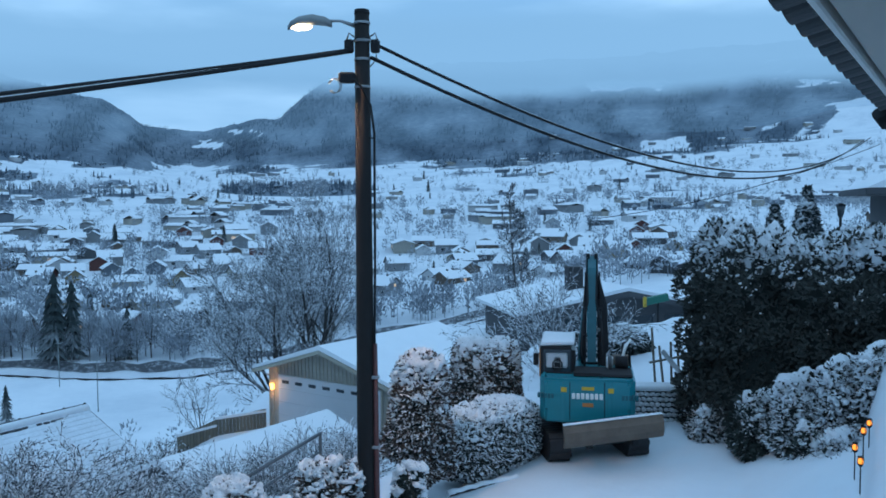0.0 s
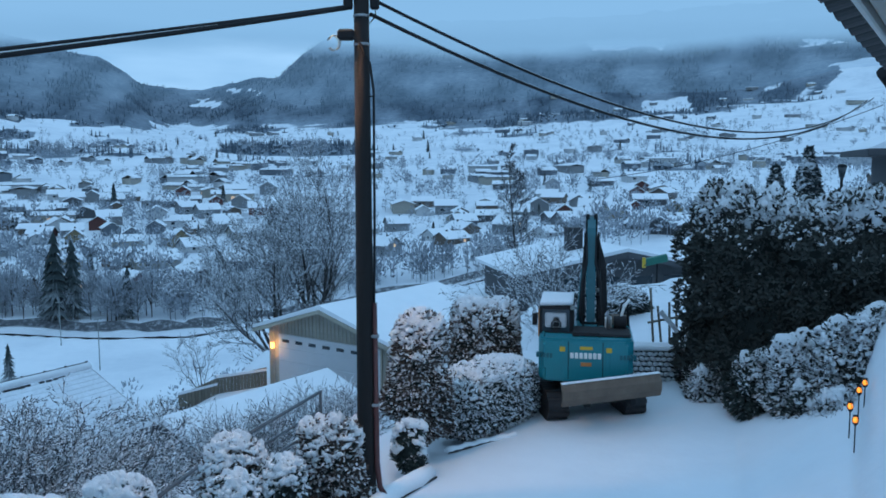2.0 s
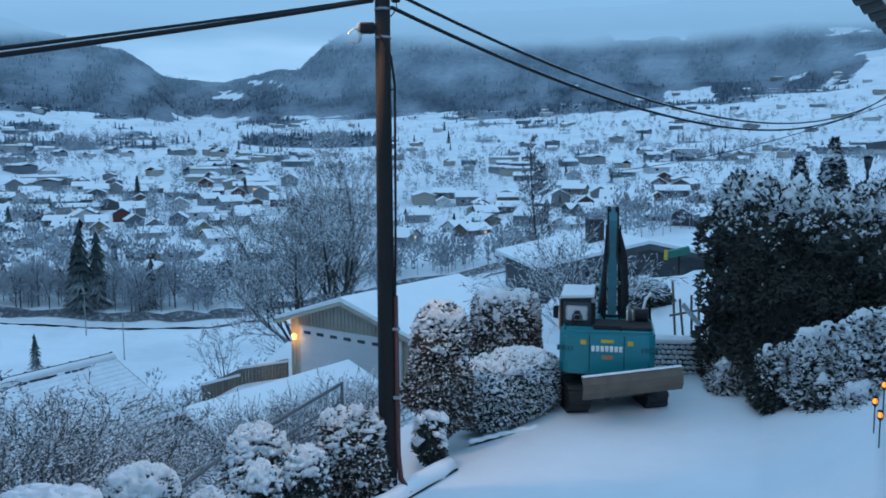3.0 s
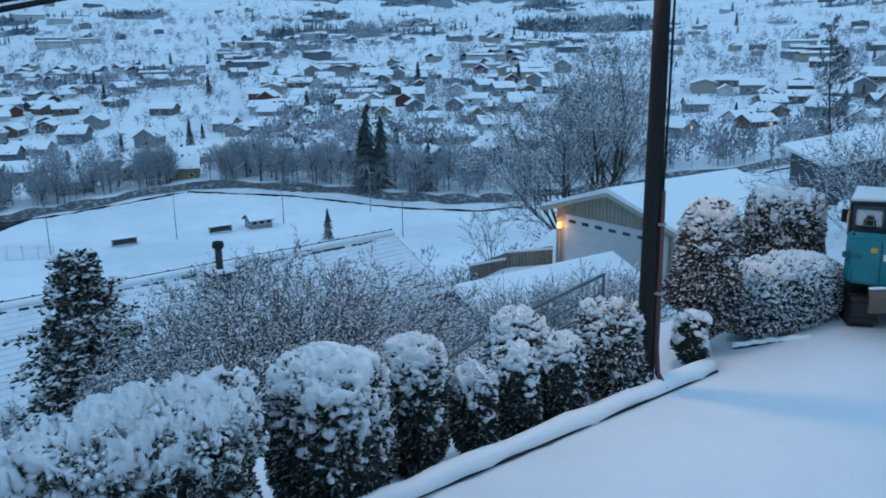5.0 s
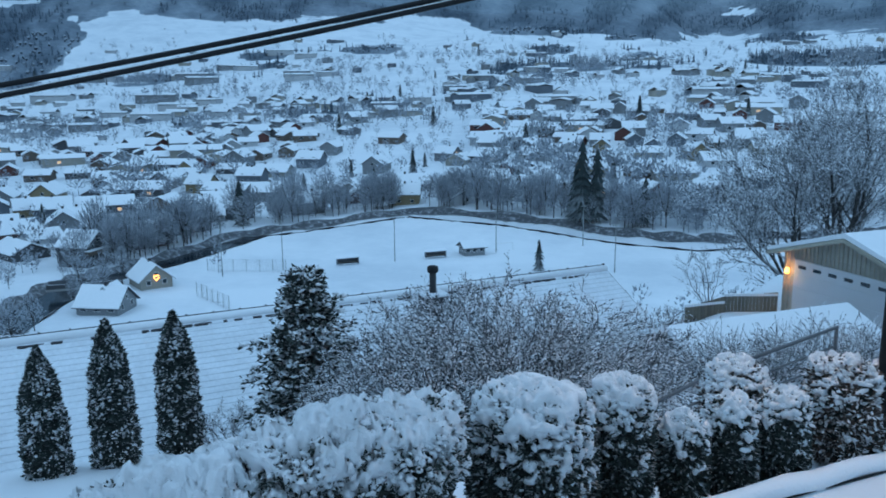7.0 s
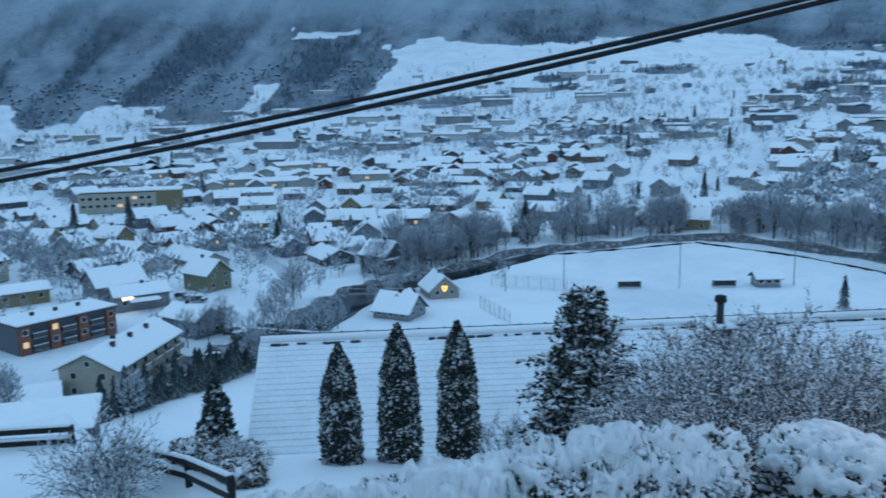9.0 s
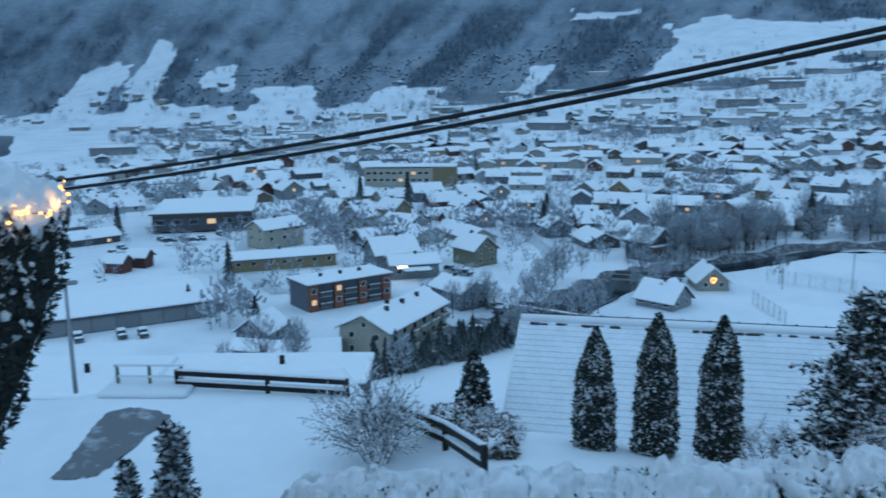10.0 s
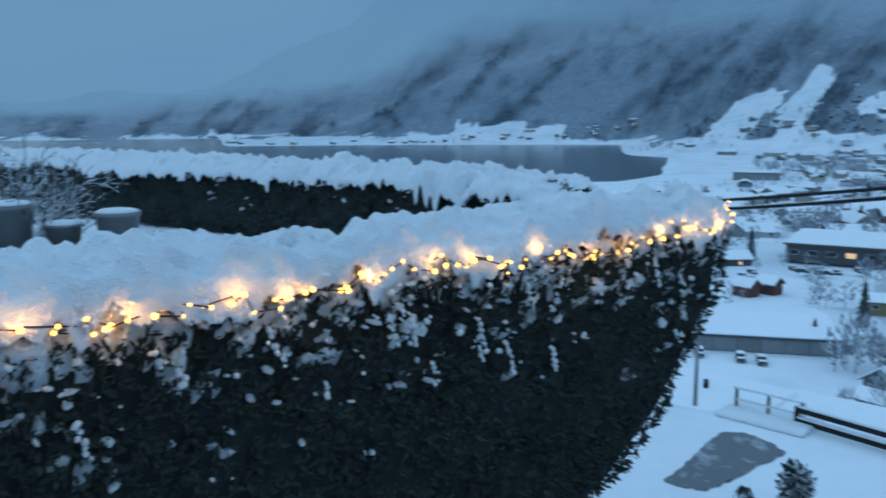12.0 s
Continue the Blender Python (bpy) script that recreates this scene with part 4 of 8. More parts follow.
part("junction_box", box(-0.36, -0.1, -0.12, 0.06, 7.26, 7.42, 0.035), M["black"], pole)
for k in range(3):
    part("wire_coil", tube([(-0.4 - 0.09 * math.cos(a) - 0.02 * k, -0.06 + 0.03 * k, 7.22 + 0.11 * math.sin(a)) for a in np.linspace(0.4, 5.6, 12)], 0.006, 5), M["lamp_grey"], pole)
part("down_cable", tube([(-0.12, -0.1, 7.3), (0.02, -0.15, 7.16), (0.13, -0.12, 6.9), (0.18, -0.08, 6.5), (0.17, -0.06, 4.5), (0.15, -0.06, 3.2)], 0.02, 6), M["black"], pole)
part("cable_strap", tube([(0.08, -0.05, 6.42), (0.19, -0.08, 6.42)], 0.012, 5), M["black"], pole)
part("conduit", tube([(0.16, -0.06, 3.25), (0.17, -0.06, 0.7), (0.21, -0.08, 0.3), (0.36, -0.14, 0.08)], [0.035, 0.045, 0.045, 0.04], 9), M["red_pipe"], pole, "worn red plastic cable conduit")
for zz in (2.7, 1.6):
    part("conduit_clip", box(0.1, 0.22, -0.12, 0, zz, zz + 0.05, 0.01), M["steel"], pole)
lamp = new("street_lamp_light", bpy.data.lights.new("street_lamp_light", "SPOT"))
lamp.data.energy, lamp.data.color, lamp.data.spot_size, lamp.data.spot_blend, lamp.data.shadow_soft_size = 480, (1.0, 0.6, 0.36), radians(130), 0.8, 0.12
lamp.matrix_world = look(POLE + Vector((-0.93, 0, 8.03)), POLE + Vector((-1.3, 0.4, 0)))


def cable(a, b, sag, radius, label, snowy=0.0, n=40):
    a, b = Vector(a), Vector(b)
    pts = [a.lerp(b, k / n) - Vector((0, 0, sag * 4 * (k / n) * (1 - k / n))) for k in range(n + 1)]
    ob = thing("overhead_cable", pose(0, 0, 0), label, "cable", "overhead cables")
    part("wire", tube(pts, radius, 6), M["black"], ob)
    if snowy:
        part("snow", tube([p + Vector((0, 0, radius * 0.6 + snowy)) for p in pts[1:]], snowy, 6), M["snow_clump"], ob, "thin line of snow")
    return ob


cable((-1.42, 12.85, 7.76), (-19.7, -3.5, 3.5), 0.36, 0.036, "thick black overhead cable", 0)
cable((-1.42, 12.83, 7.74), (-19.7, -3.6, 3.3), 0.385, 0.036, "thick black overhead cable with a line of snow", 0.013)
cable((-1.02, 12.9, 7.86), (20.5, 40, 8.5), 1.8, 0.026, "black overhead cable dipping to the next pole", 0.008)
cable((-1.08, 12.8, 7.64), (20.2, 40, 8.4), 1.85, 0.03, "black overhead cable dipping to the next pole", 0.008)
cable((8.4, 45, 4.6), (22.0, 42, 8.3), 0.5, 0.02, "thin black overhead cable", 0)

# ---- excavator ----
EX_AT = (3.14, 17.97)
UNDER = Matrix.Rotation(radians(18), 4, "Z")  # tracks and blade, against the turned upper body
ex = thing("excavator", pose(*EX_AT, 0.0, 0, 0, -10) @ Matrix.Diagonal((0.95, 0.95, 0.95, 1)), "teal tracked excavator with raised boom and rear blade, dusted with snow", "excavator")


def crawler(x0, x1):
    bm = bmesh.new()
    prof = [(-0.95, 0.3), (-0.82, 0.08), (-0.65, 0), (0.8, 0), (1.0, 0.08), (1.15, 0.3), (1.1, 0.5), (0.9, 0.62), (-0.72, 0.62), (-0.9, 0.5)]
    add_prism(bm, prof, 0, x1 - x0)
    bmesh.ops.transform(bm, matrix=UNDER @ Matrix.Translation((x1, 0, 0)) @ Matrix.Rotation(radians(90), 4, "Z"), verts=bm.verts)
    tr = part("crawler_track", bm, M["track"], ex, "muddy black rubber track")
    peri = [(Vector((prof[i][0], prof[i][1])), Vector((prof[(i + 1) % 10][0], prof[(i + 1) % 10][1]))) for i in range(10)]
    for a, b in peri:
        k = max(1, int((b - a).length / 0.17))
        for j in range(k):
            c = a.lerp(b, (j + 0.5) / k)
            ang = math.atan2(b.y - a.y, b.x - a.x)
            part("track_shoe", box(x0 - 0.01, x1 + 0.01, -0.05, 0.05, -0.035, 0.02, m4=UNDER @ Matrix.Translation((0, c.x, c.y)) @ Matrix.Rotation(ang, 4, "X")), M["track"], tr)
    return tr


crawler(-1.12, -0.66)
crawler(0.66, 1.12)
part("undercarriage", box(-0.68, 0.68, -0.7, 0.7, 0.3, 0.75, 0.06, m4=UNDER), M["black"], ex)
part("slew_ring", tube([(0, 0, 0.7), (0, 0, 0.95)], 0.5, 20), M["black"], ex)
blade_m = UNDER @ Matrix.Translation((0.02, -1.75, 0.66)) @ Matrix.Rotation(radians(-4.5), 4, "Y")
bl = bmesh.new()
add_prism(bl, [(-0.02, 0.02), (-0.12, 0.18), (-0.13, 0.36), (-0.06, 0.52), (0.02, 0.52), (-0.03, 0.34), (-0.02, 0.18), (0.08, 0.02)], -1.08, 1.08)
solid(bl, blade_m @ Matrix.Rotation(radians(90), 4, "Z"))
blade = part("dozer_blade", bl, M["muddy"], ex, "muddy brown steel dozer blade")
part("blade_snow", box(-1.08, 1.08, -0.09, 0.03, 0.515, 0.54, 0.01, m4=blade_m), M["snow_clump"], blade)
for sx in (-0.5, 0.5):
    part("blade_arm", box(sx - 0.07, sx + 0.07, -1.75, -0.5, 0.56, 0.72, 0.02, m4=UNDER), M["black"], ex)
cw = bmesh.new()
outline = [(-1.03, -0.98), (-0.9, -1.16), (-0.5, -1.24), (0.5, -1.24), (0.9, -1.16), (1.03, -0.98), (1.03, 1.05), (-1.03, 1.05)]
add_prism(cw, outline, 0, 0.94)
solid(cw, Matrix.Translation((0, 0, 1.88)) @ Matrix.Rotation(radians(-90), 4, "X"))
for v in cw.verts:
    if v.co.z > 1.8:
        v.co.z += 0.05 - 0.04 * abs(v.co.x)
bmesh.ops.recalc_face_normals(cw, faces=cw.faces)
bmesh.ops.bevel(cw, geom=list(cw.edges), offset=0.05, segments=2, affect="EDGES")
solid(cw, Matrix.Diagonal((1, -1, 1, 1)) if max(v.co.y for v in cw.verts) > 1.1 and min(v.co.y for v in cw.verts) > -1.1 else None)
house = part("engine_house", cw, M["teal"], ex, "teal painted counterweight and engine hood")
for sx in (-1, 1):
    part("hood_panel", box(sx * 0.62 - 0.24, sx * 0.62 + 0.24, -1.215, -1.12, 1.2, 1.78, 0.03, m4=Matrix.Rotation(sx * 0.06, 4, "Z")), M["teal"], house)
    part("warning_sticker", box(sx * 0.5 - 0.06, sx * 0.5 + 0.06, -1.252, -1.2, 1.62, 1.72), M["yellow"], house)
    part("panel_gap", box(sx * 0.37 - 0.008, sx * 0.37 + 0.008, -1.246, -1.2, 1.02, 1.84), M["black"], house)
    for k in range(5):
        part("lettering_bar", box(sx * 0.78 - 0.17 + 0.075 * k, sx * 0.78 - 0.115 + 0.075 * k, -1.264, -1.16, 1.46, 1.56, m4=Matrix.Rotation(sx * 0.1, 4, "Z")), M["teal_dark"], house)
for k in range(7):
    part("badge_bar", box(-0.33 + 0.098 * k, -0.255 + 0.098 * k, -1.256, -1.2, 1.47, 1.6, 0.012), M["white_paint"], house, "white badge strip")
part("badge_plate", box(-0.12, 0.15, -1.254, -1.2, 1.67, 1.74), M["yellow"], house)
part("badge_plate", box(-0.1, 0.13, -1.254, -1.2, 1.31, 1.39), M["orange"], house)
part("hood_top", box(-0.3, 0.98, -0.95, 0.0, 1.88, 1.96, 0.04), M["black"], house)

part("handrail", tube([(-0.9, -1.0, 1.88), (-0.9, -1.0, 1.99), (0.3, -1.05, 1.99), (0.3, -1.05, 1.88)], 0.02, 6), M["black"], house)
cab = part("cab", box(-1.06, -0.28, -0.45, 0.95, 1.0, 2.5, 0.07, segs=2), M["black"], ex, "black cab with snow on its roof")
part("rear_window", box(-0.98, -0.36, -0.462, -0.44, 1.9, 2.4, 0.01), M["glass"], cab)
# opaque pale plate on the glass, painting the brightness seen through the cab
part("window_bright", box(-0.92, -0.44, -0.468, -0.45, 2.0, 2.33, 0.03), M["door_grey"], cab, "pale plate painting the daylight seen through the cab")
part("seat", box(-0.78, -0.55, -0.475, -0.45, 1.93, 2.16, 0.05), M["black"], cab)
part("head_rest", box(-0.74, -0.59, -0.475, -0.45, 2.14, 2.23, 0.03), M["black"], cab)
part("door_frame", box(-1.08, -1.0, -0.4, 0.9, 1.75, 2.4, 0.02), M["orange"], cab)
part("mirror", box(-1.22, -1.1, -0.3, -0.24, 2.0, 2.28, 0.02), M["black"], cab)
part("mirror_arm", tube([(-1.06, -0.2, 2.26), (-1.16, -0.27, 2.26)], 0.014, 5), M["black"], cab)
roof = bmesh.new()
add_box(roof, -1.05, -0.29, -0.45, 0.93, 2.49, 2.59, 0.045, segs=3)
for v in roof.verts:
    v.co.z += 0.02 * math.sin(7 * v.co.x + 3 * v.co.y)
part("roof_snow", roof, M["snow_clump"], cab, smooth=True)
part("work_lamp", box(-0.36, -0.26, -0.5, -0.44, 2.4, 2.5, 0.02), M["lamp_grey"], cab)
boom = bmesh.new()
add_prism(boom, [(0.35, 1.45), (0.75, 1.35), (1.25, 2.7), (1.95, 3.85), (2.35, 4.2), (2.15, 4.36), (1.6, 4.1), (0.95, 3.0)], -0.1, 0.1)
solid(boom, Matrix.Translation((0.1, 0, 0)) @ Matrix.Rotation(radians(90), 4, "Z") @ Matrix.Diagonal((1, -1, 1, 1)))
bm_ = part("boom", boom, M["teal_dark"], ex, "teal boom raised upright")
for sx in (-0.26, 0.28):
    part("boom_cylinder", tube([(0.1 + sx, 0.95, 1.3), (0.1 + sx, 1.1, 2.1), (0.1 + sx * 0.75, 1.35, 3.1)], [0.075, 0.075, 0.05], 10), M["teal_dark"], bm_)
    part("boom_plate", box(0.1 + sx * 0.62 - 0.02, 0.1 + sx * 0.62 + 0.02, 1.3, 1.8, 3.1, 4.0, 0.01, m4=None), M["black"], bm_)
for sx in (-0.1, 0.1):
    part("arm_fork", box(0.1 + sx - 0.045, 0.1 + sx + 0.045, 2.0, 2.25, 3.7, 4.42, 0.02), M["black"], bm_)
    part("hydraulic_hose", tube([(0.1 + sx, 0.3, 1.7), (0.1 + sx * 2.6, 0.25, 2.2), (0.1 + sx * 2.2, 0.6, 2.9), (0.1 + sx, 1.0, 3.3), (0.1 + sx * 1.2, 1.5, 3.95)], 0.025, 6), M["black"], bm_)
for sx in (-0.19, 0.19):
    part("boom_side", tube([(0.1 + sx, 0.5, 1.5), (0.1 + sx, 0.85, 2.3), (0.1 + sx * 0.9, 1.25, 3.2), (0.1 + sx * 0.7, 1.7, 3.85)], [0.06, 0.055, 0.05, 0.04], 8), M["black"], bm_)
    for zz, yy in ((1.9, 0.62), (2.5, 0.92), (3.1, 1.22), (3.6, 1.5)):
        part("boom_bracket", box(0.1 + min(sx, 0) - 0.02, 0.1 + max(sx, 0) + 0.02, yy - 0.1, yy - 0.04, zz, zz + 0.05), M["black"], bm_)
arm = bmesh.new()
add_prism(arm, [(2.05, 4.25), (2.3, 4.3), (2.75, 3.2), (2.9, 2.2), (2.65, 2.15), (2.4, 3.2)], -0.12, 0.12)
solid(arm, Matrix.Translation((0.1, 0, 0)) @ Matrix.Rotation(radians(90), 4, "Z") @ Matrix.Diagonal((1, -1, 1, 1)))
part("dipper_arm", arm, M["teal"], ex)
part("arm_cylinder", tube([(0.1, 1.5, 3.2), (0.1, 2.0, 4.2)], 0.07, 8), M["steel"], ex)
for k in range(4):
    part("hose", tube([(0.3 + 0.03 * k, 0.35, 1.6), (0.36 + 0.035 * k, 0.55, 2.4), (0.34 + 0.03 * k, 0.95, 3.1 + 0.06 * k), (0.26, 1.5, 3.9)], 0.02, 5), M["black"], bm_)
part("boom_light", box(0.21, 0.3, 0.92, 1.0, 2.6, 2.7, 0.02), M["lamp_grey"], bm_)
part("white_lever", tube([(0.72, 0.1, 1.9), (0.86, 0.2, 2.4), (0.98, 0.3, 2.55)], 0.035, 6), M["white_paint"], ex)
part("tool_rack", tube([(0.75, 0.2, 1.8), (0.8, 0.25, 2.45), (0.95, 0.5, 2.5), (0.98, 0.5, 1.8)], 0.03, 6), M["black"], ex)
part("hose_reel", tube([(0.62, -0.1, 2.08), (0.9, -0.1, 2.08)], 0.15, 12), M["black"], ex)
part("exhaust", tube([(0.5, -0.3, 1.9), (0.5, -0.3, 2.25), (0.44, -0.34, 2.31)], 0.045, 8), M["steel"], ex)
part("bucket_edge", box(0.55, 1.0, 0.5, 0.9, 1.8, 2.1, 0.05), M["muddy"], ex)
part("white_tank", box(0.42, 0.58, -0.15, 0.05, 1.9, 2.2, 0.03), M["white_paint"], ex)

# ---- shrubs by the drive and the pole ----
# brown leaves on this evergreen: the street lamp's warm tint put into the colour
shrub("evergreen_shrub", -0.5, 15.2, 0.05, 0.56, 0.54, 2.35, "tall frosted evergreen shrub beside the utility pole", leaf=9000, leaf_size=0.085, mat="leaf_brown", snow=2000, snow_size=0.055, low=0.0, soft=0.9, power=2.7, rough=0.26, climb=1.5, cover=1.0)
shrub("clipped_shrub", 0.98, 19.6, 0.0, 0.86, 0.8, 2.12, "round clipped reddish shrub flecked with snow", leaf=9000, leaf_size=0.08, mat="leaf_brown", snow=1800, snow_size=0.05, low=0.0, soft=1.0, power=3.6, rough=0.08, climb=1.8, cover=0.9)
shrub("snowy_shrub", 0.92, 16.85, -0.05, 1.45, 0.62, 1.36, "broad low clipped shrub thickly frosted with snow", leaf=11000, leaf_size=0.075, mat="leaf_white", snow=4200, snow_size=0.045, low=-0.3, soft=0.9, power=4.0, rough=0.07, yaw=52, cover=0.85)
shrub("low_shrub", -0.62, 14.1, 0.0, 0.28, 0.26, 0.85, "small shrub heaped with round snow clots at the pole's foot", leaf=900, leaf_size=0.07, snow=500, snow_size=0.085, low=-0.2, soft=1.0, rough=0.25)
shrub("clipped_thuja", -4.6, 8.5, -0.33, 0.73, 0.66, 2.04, "rounded clipped thuja with a thick snow cap", leaf=9000, leaf_size=0.08, snow=2400, snow_size=0.06, low=0.1, soft=0.7, patch=0.2, power=3.4, rough=0.05, climb=0.9, group="clipped thujas along the kerb", cover=0.42)
shrub("clipped_thuja", -3.97, 9.75, -0.35, 0.43, 0.48, 1.88, "narrow clipped thuja with a thick snow cap", leaf=6000, leaf_size=0.08, snow=1400, snow_size=0.058, patch=0.2, low=0.1, soft=0.7, climb=0.9, power=3.0, rough=0.07, group="clipped thujas along the kerb", cover=0.5)
shrub("clipped_thuja", -3.3, 10.35, -0.3, 0.32, 0.32, 1.28, "narrow clipped thuja flecked with snow", leaf=3500, leaf_size=0.08, snow=500, snow_size=0.06, low=0.1, soft=0.8, power=2.6, rough=0.08, group="clipped thujas along the kerb", cover=0.6)
shrub("clipped_thuja", -2.92, 11.05, -0.3, 0.38, 0.36, 1.4, "dark upright thuja lightly dusted with snow", leaf=5000, leaf_size=0.07, snow=900, snow_size=0.055, low=0.0, soft=0.8, climb=0.8, power=3.0, rough=0.06, group="clipped thujas along the kerb", cover=0.8)
shrub("clipped_thuja", -2.36, 11.6, -0.3, 0.38, 0.36, 1.42, "dark upright thuja lightly dusted with snow", leaf=5000, leaf_size=0.07, snow=900, snow_size=0.055, low=0.0, soft=0.8, climb=0.8, power=3.0, rough=0.06, group="clipped thujas along the kerb", cover=0.8)
shrub("frosted_shrub", -3.05, 11.75, -0.3, 0.5, 0.45, 1.68, "reddish shrub capped with warm-lit snow", leaf=3000, leaf_size=0.08, mat="leaf_brown", snow=900, snow_size=0.06, low=0.1, soft=0.8, cover=0.75)
shrub("frosted_shrub", -1.8, 12.85, -0.3, 0.62, 0.5, 1.6, "tangled brown shrub frosted with snow", leaf=4500, leaf_size=0.085, mat="leaf_brown", snow=1100, snow_size=0.05, low=-0.3, soft=1.0, rough=0.15, cover=0.95)


def snow_cap(owner, line, half, z1, droop=0.16, thick=0.1):
    """One soft lumpy quilt of snow along a hedge top, hanging ragged over both edges."""
    line = np.array(line, float)
    seg = np.diff(line, axis=0)
    ln = np.linalg.norm(seg, axis=1)
    total = ln.sum()
    ns, nc = int(total * 36), 40
    verts, hang = [], []
    for i in range(ns + 1):
        t = -half * 0.9 + (total + half * 1.8) * i / ns
        k = int(np.clip(np.searchsorted(np.cumsum(ln), np.clip(t, 0, total - 1e-6)), 0, len(seg) - 1))
        d = seg[k] / ln[k]
        base = line[k] + d * (t - ln[:k].sum())
        side = np.array([d[1], -d[0]])
        over = max(0.0, -t, t - total) / (half * 1.0)
        w = half * 1.12 * math.sqrt(max(0.02, 1 - over * over))
        for j in range(nc + 1):
            c = (-1 + 2 * j / nc) * 1.16
            e = max(0.0, abs(c) - 1.0) / 0.16
            q = base + side * w * math.copysign(min(1.0, abs(c)) ** 0.8 + 0.03 * math.sin(e * 3.1), c)
            verts.append((q[0], q[1], z1 + thick - droop * min(1.0, abs(c)) ** 4 - 0.12 * over))
            hang.append(e)
    verts, hang = np.array(verts), np.array(hang)
    flat = verts * (1, 1, 0)
    verts[:, 2] += 0.045 * lumps(flat, 0.5) + 0.055 * lumps(flat, 0.2) + 0.045 * np.abs(lumps(flat, 0.12)) + 0.018 * lumps(flat, 0.05)
    verts[:, 2] -= 0.2 * np.clip(-1.6 * lumps(flat + 3.0, 0.17) - 1.15, 0, 1)
    verts[:, 2] -= hang * np.clip(0.1 + 0.02 * lumps(flat, 0.3) + 0.05 * lumps(flat, 0.07), 0.03, 0.2)
    f = [(i * (nc + 1) + j, i * (nc + 1) + j + 1, (i + 1) * (nc + 1) + j + 1, (i + 1) * (nc + 1) + j) for i in range(ns) for j in range(nc)]
    soup("snow_quilt", verts, f, M["snow_clump"], owner, "thick quilt of fresh snow", smooth=True)


def hedge(name, line, half, z0, z1, label, leaf, leaf_size, snow, snow_size, mat="leaf", low=0.5, soft=0.5, rough=0.06, power=4.0, patch=0.35, droop=0.0, size=0.5, taper=0.0, cap=False, climb=0.0, cover=None, step=0.03, rows=90, flat=1.0):
    ob = thing(name, pose(0, 0, 0), label, "hedge")
    a0 = np.array(line[0], float)
    d0 = np.array(line[-1], float) - a0
    l0 = float(np.hypot(*d0))
    d0 = d0 / l0

    def slant(p):
        """The far end leans back towards its foot."""
        p = np.array(p, float)
        along = (p[:, :2] - a0) @ d0
        p[:, :2] -= d0 * (along / l0 * taper * np.clip(z1 - 0.2 - p[:, 2], 0, None) ** 2)[:, None]
        return p

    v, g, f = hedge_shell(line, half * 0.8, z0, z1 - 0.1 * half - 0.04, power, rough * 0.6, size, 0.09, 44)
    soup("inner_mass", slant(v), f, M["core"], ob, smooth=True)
    p, n = hedge_body(int(max(leaf, snow * 4)), line, half, z0, z1, power, rough, size)
    p = slant(p)
    if cap:
        snow_cap(ob, line, half, z1)
    clad(ob, p, n, leaf, leaf_size, M[mat], snow, snow_size, low, soft, droop, patch=patch, bias=climb * ((p[:, 2] - z0) / (z1 - z0) - 0.7))
    if cover is not None:
        v, g, f = hedge_shell(line, half, z0, z1, power, rough, size, step, rows)
        blanket(ob, slant(v), g, f, cover, 0.8, 0.085, patch, climb * 0.4 * ((v[:, 2] - z0) / (z1 - z0) - 0.75), flat)
    return ob


hedge("snowy_hedge", [(-5.27, 6.7), (-5.7, 5.75)], 0.7, -0.3, 1.96, "broad hedge mound under thick snow beside the drive", 11000, 0.06, 2600, 0.045, low=0.15, soft=0.8, rough=0.13, power=2.8, size=0.6, patch=0.2, cover=0.5, climb=1.2)
hedge("snowy_hedge", rounded([(-6.15, 5.0), (-6.6, 3.4), (-7.15, 1.4)]), 0.76, -0.6, 1.7, "broad hedge mound under thick snow beside the drive", 15000, 0.06, 3000, 0.045, low=-0.05, soft=0.8, rough=0.1, power=2.8, size=0.6, patch=0.22, cover=0.36, climb=1.0)

